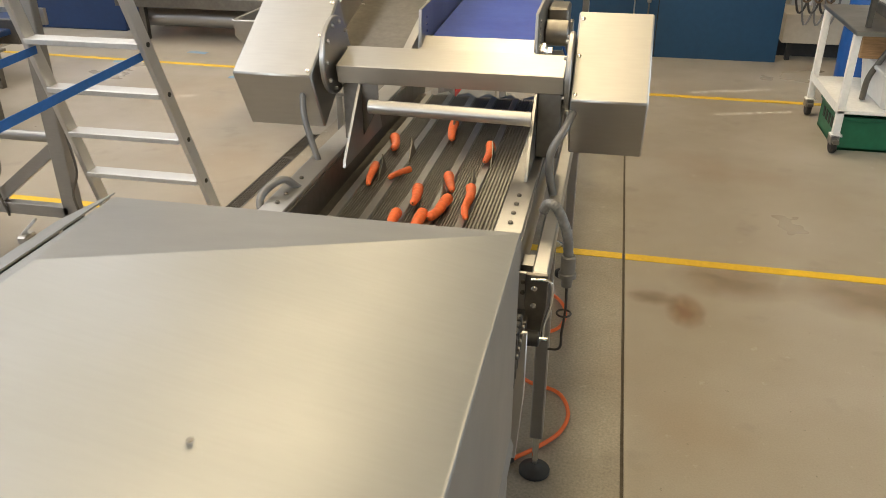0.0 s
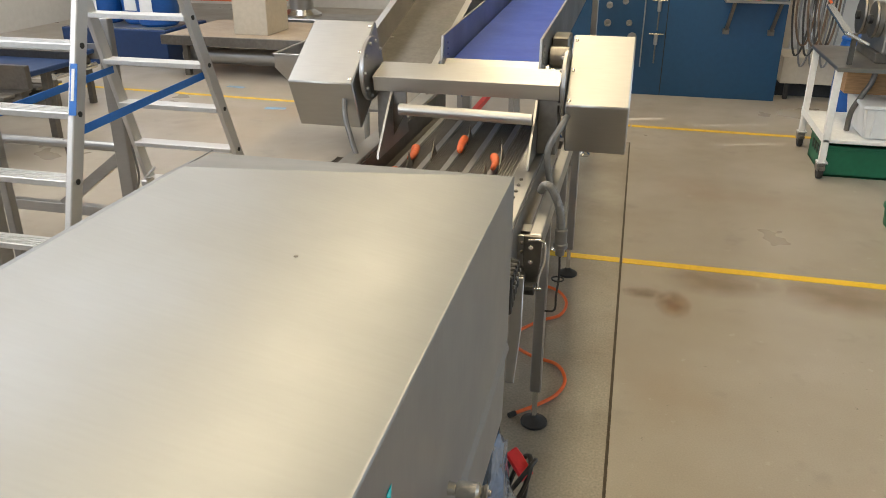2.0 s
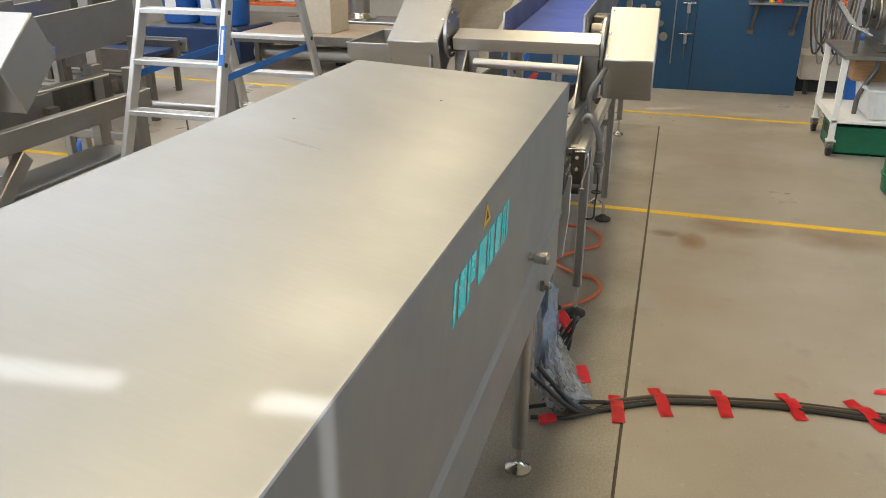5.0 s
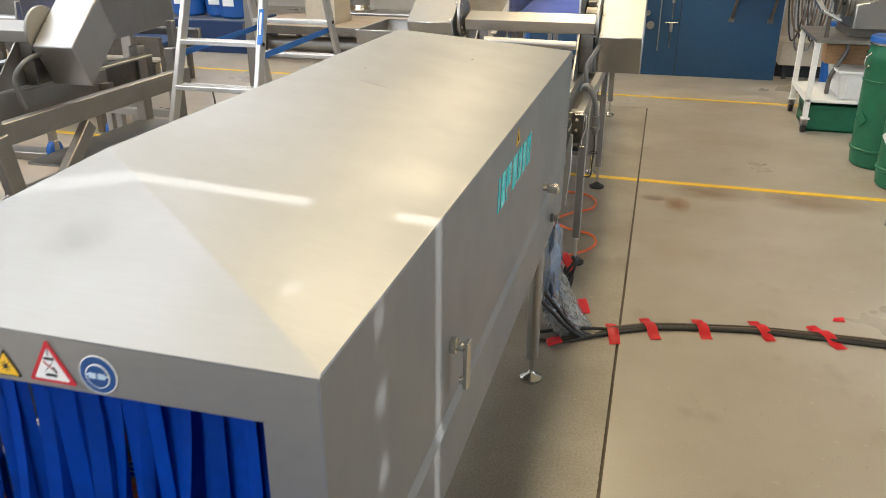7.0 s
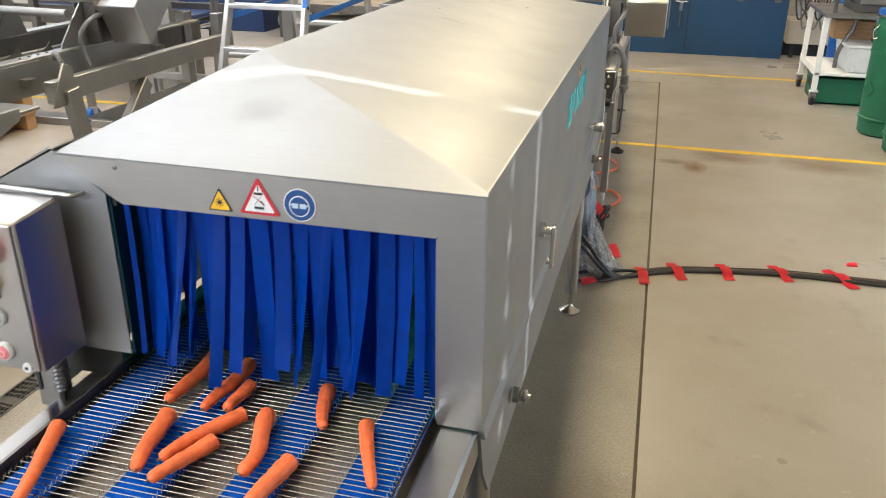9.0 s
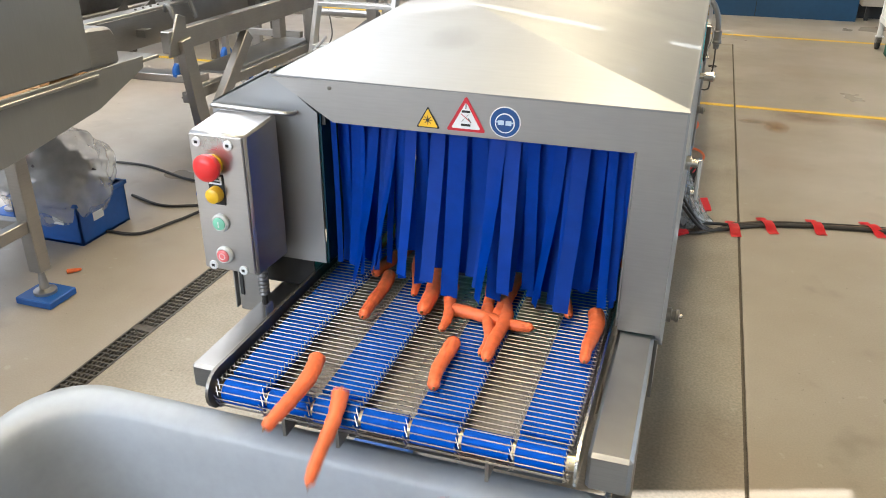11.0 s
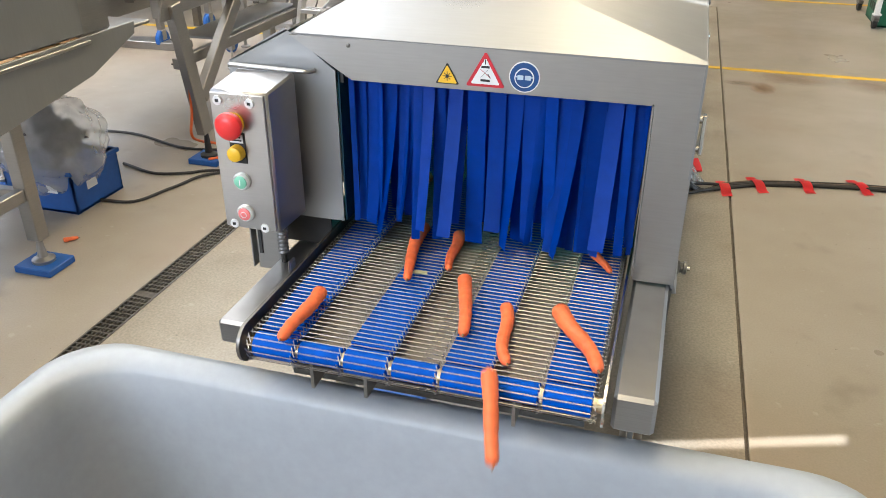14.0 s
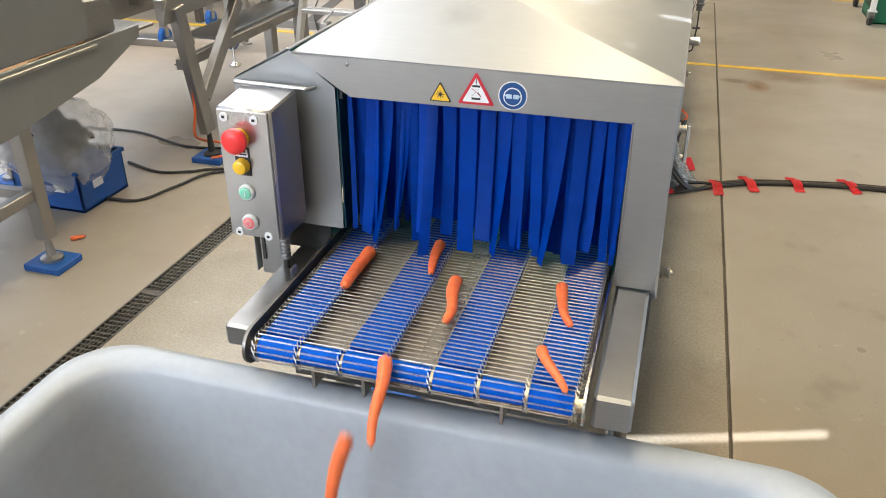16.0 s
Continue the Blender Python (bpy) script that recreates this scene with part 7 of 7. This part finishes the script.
def carrot(L, d, seed, label, group):
    """A bent, tapered carrot along its own x axis, crown first, resting on z = 0."""
    rs = random.Random(seed)
    bend, wob = rs.uniform(-0.06, 0.06) * L, rs.uniform(-0.03, 0.03) * L
    th = new("carrot")
    th.empty_display_size = 0.02
    tagged(th, label, "carrot", group)
    ORIGIN[th.name] = Vector((0, 0, 0))
    r = d / 2
    taper = rs.uniform(0.5, 0.78)

    def rad(u):
        end = min(1.0, math.sqrt(max(0.0, 1 - max(0.0, 0.07 - u) ** 2 / 0.07 ** 2)) + 0.25, math.sqrt(max(0.0, 1 - max(0.0, u - 0.9) ** 2 / 0.1 ** 2)) + 0.12)
        return r * end * (1 - (1 - taper) * u ** 1.3) * (1 + 0.035 * math.sin(40 * u + seed) + 0.03 * math.sin(17 * u + 2 * seed))

    pts = []
    for k in range(8):
        u = k / 7
        pts.append((L * (u - 0.5), bend * 4 * u * (1 - u) + wob * math.sin(6.28 * u) - bend * 0.5, r * 0.98))
    part("root", tube(B(), pts, r, 12, 4, rad), CARROT, th, sharp=60)
    part("crown", lathe(B(), (-L / 2 + 0.001, pts[0][1], r), (-1, 0, 0), [(0, r * 0.26), (0.002, r * 0.24), (0.004, r * 0.15)], 8), CARROT_END, th)
    part("root_tip", lathe(B(), (L / 2 - 0.001, pts[-1][1], r), (1, 0, 0), [(0, r * 0.16), (0.003, r * 0.12), (0.007, r * 0.04)], 8), CARROT_END, th)
    return th


OUT_CARROTS, IN_CARROTS = [], []
for i, row in enumerate(OUT):
    OUT_CARROTS.append((carrot(row[3], row[4] * 0.92, 10 + i, "bright orange washed carrot riding on the wire belt", "carrots on the belt"), row, i))
for i, row in enumerate(IN):
    IN_CARROTS.append((carrot(row[3], row[4], 70 + i, "bright orange carrot shaking along the ribbed feeder", "carrots on the feeder"), row, i))
# a strayed carrot piece on the floor and a slip of leaf on the belt
piece = carrot(0.06, 0.022, 99, "small piece of carrot lying on the floor", "")
piece.matrix_world = pose(-2.62, 0.10, 0.0, 0, 0, 40)


leaf = thing("leaf_slip", 0, 0, 0, "pale green slip of carrot leaf on the belt", "leaf")
bm = B()
prism(bm, [(-0.014, -0.004, 0), (-0.004, -0.006, 0), (0.006, -0.005, 0), (0.015, -0.007, 0), (0.013, 0.005, 0), (0.004, 0.004, 0), (-0.005, 0.006, 0), (-0.013, 0.005, 0)], (0, 0, 0.003))
part("slip", bm, LEAF, leaf)
OUT_CARROTS.append((leaf, (-0.64, 15.5, 10, 0.03, 0.01), 41))


def out_pose(row, i, t):
    x, te, a, L, d = row
    te -= 0.07
    zt = BELT_Z + 0.0025
    tau = t - te
    if tau <= 0:
        return pose(x, min(1.28, LIP_Y - BELT_V * tau), zt, 0, 0, a)
    # tip over the end roller, then drop into the tub
    tip = min(80.0, 80.0 * (tau / 0.24) ** 1.3)
    fall = 4.9 * max(0.0, tau - 0.08) ** 2 + 0.045 * min(1.0, tau / 0.2)
    rest = 0.085 + 0.02 * (i % 5)
    y = LIP_Y - 0.24 * min(tau, 0.6) - 0.03 * min(1.0, tau / 0.2)
    z = zt - fall
    if z <= rest + 0.05:
        return pose(x + 0.03 * math.sin(i * 2.0), EDGE_Y - 0.22 - 0.05 * (i % 7), rest, 0, 0, a + 25 * math.sin(i * 1.7))
    lean = -18 * math.sin(i * 2.3) * tip / 80
    return pose(x, y, z, 0, lean, 0) @ pose(0, 0, 0, 0, 0, a) @ pose(0, 0, 0, 0, tip * (1 if -180 < a < -20 else 0.3), 0)


def link_pose(s):
    """A belt rod at s metres round the loop: top run, outlet roller, return run, far roller."""
    s %= LOOP
    half = math.pi * ROLL_R
    zc = BELT_Z - ROLL_R
    if s < RUN:
        return (TOP_Y - s, BELT_Z, 0.0)
    if s < RUN + half:
        a = (s - RUN) / ROLL_R
        return (ROLL_Y - ROLL_R * math.sin(a), zc + ROLL_R * math.cos(a), math.degrees(a))
    if s < 2 * RUN + half:
        return (ROLL_Y + (s - RUN - half), zc - ROLL_R, 180.0)
    a = (s - 2 * RUN - half) / ROLL_R
    return (TOP_Y + ROLL_R * math.sin(a), zc - ROLL_R * math.cos(a), 180.0 + math.degrees(a))


def motions():
    """All that moves: wire belt, curtain strips, carrots on belt and feeder."""
    half = math.pi * ROLL_R
    corners = [RUN, RUN + half, 2 * RUN + half, LOOP]
    base = Vector(WIRE.location)
    for ob, s0 in LINKS:
        times = {0.0, 4.0, 8.0, 12.0, 16.0}
        for turn in range(2):
            for c0, c1 in ((RUN, RUN + half), (2 * RUN + half, LOOP)):
                for k in range(-1, 6):
                    t = (c0 + (c1 - c0) * k / 4 + turn * LOOP - s0) / BELT_V
                    if 0 < t < 16:
                        times.add(t)
        rows, last = [], -1.0
        for t in sorted(round(u * FPS) / FPS for u in times):
            if t - last < 0.06 and last >= 0 and t < 16:
                continue
            last = t
            y, z, a = link_pose(s0 + BELT_V * t)
            rows.append((t, pose(-base.x, y - base.y, z - base.z, a, 0, 0)))
        walk(ob, rows)
    # strips sway, pushed outward while a carrot passes beneath
    for ob, p, ph, row in CURTAIN:
        x = p.x + -0.54
        rows = []
        for k in range(65):
            t = 0.25 * k
            push = 0.0
            for cx, te, a, L, d in OUT:
                if abs(cx - x) < 0.017:
                    y = EDGE_Y - BELT_V * (t - te + 0.16)
                    u = (YF + 0.02 - y) / 0.09
                    push = max(push, math.exp(-u * u) * 11)
            rows.append((t, pose(p.x, p.y, p.z, -push - 1.3 * math.sin(1.1 * t + ph) - 0.7 * math.sin(2.7 * t + 2 * ph), 0, 1.5 * math.sin(0.8 * t + ph))))
        walk(ob, rows)
    for th, row, i in OUT_CARROTS:
        te = row[1] - 0.07
        times = [0.0]
        start = te - (1.28 - EDGE_Y) / BELT_V
        if start > 0:
            times.append(start)
        for t in (te - 6, te - 3, te - 1, te - 0.4, te, te + 0.08, te + 0.16, te + 0.24, te + 0.30, te + 0.36, te + 0.42, te + 0.48, te + 0.56, te + 1.2):
            if t > times[-1] + 0.03 and t < 15.95:
                times.append(t)
        times.append(16.0)
        times = [round(t * FPS) / FPS for t in times]
        walk(th, [(t, out_pose(row, i, t)) for t in times])
    for th, row, i in IN_CARROTS:
        x, y, a, L, d = row
        rs = random.Random(200 + i)
        rows = []
        for k in range(41):
            t = 0.4 * k
            yy = y - 0.055 * t
            if yy < 1.62:
                yy = 1.62
            hop = 0.004 * rs.random() if yy > 1.62 else 0.0
            rows.append((t, pose(x + rs.uniform(-0.003, 0.003), yy, 0.850 + hop, rs.uniform(-6, 6), rs.uniform(-3, 3), a + rs.uniform(-6, 6))))
        walk(th, rows)


motions()
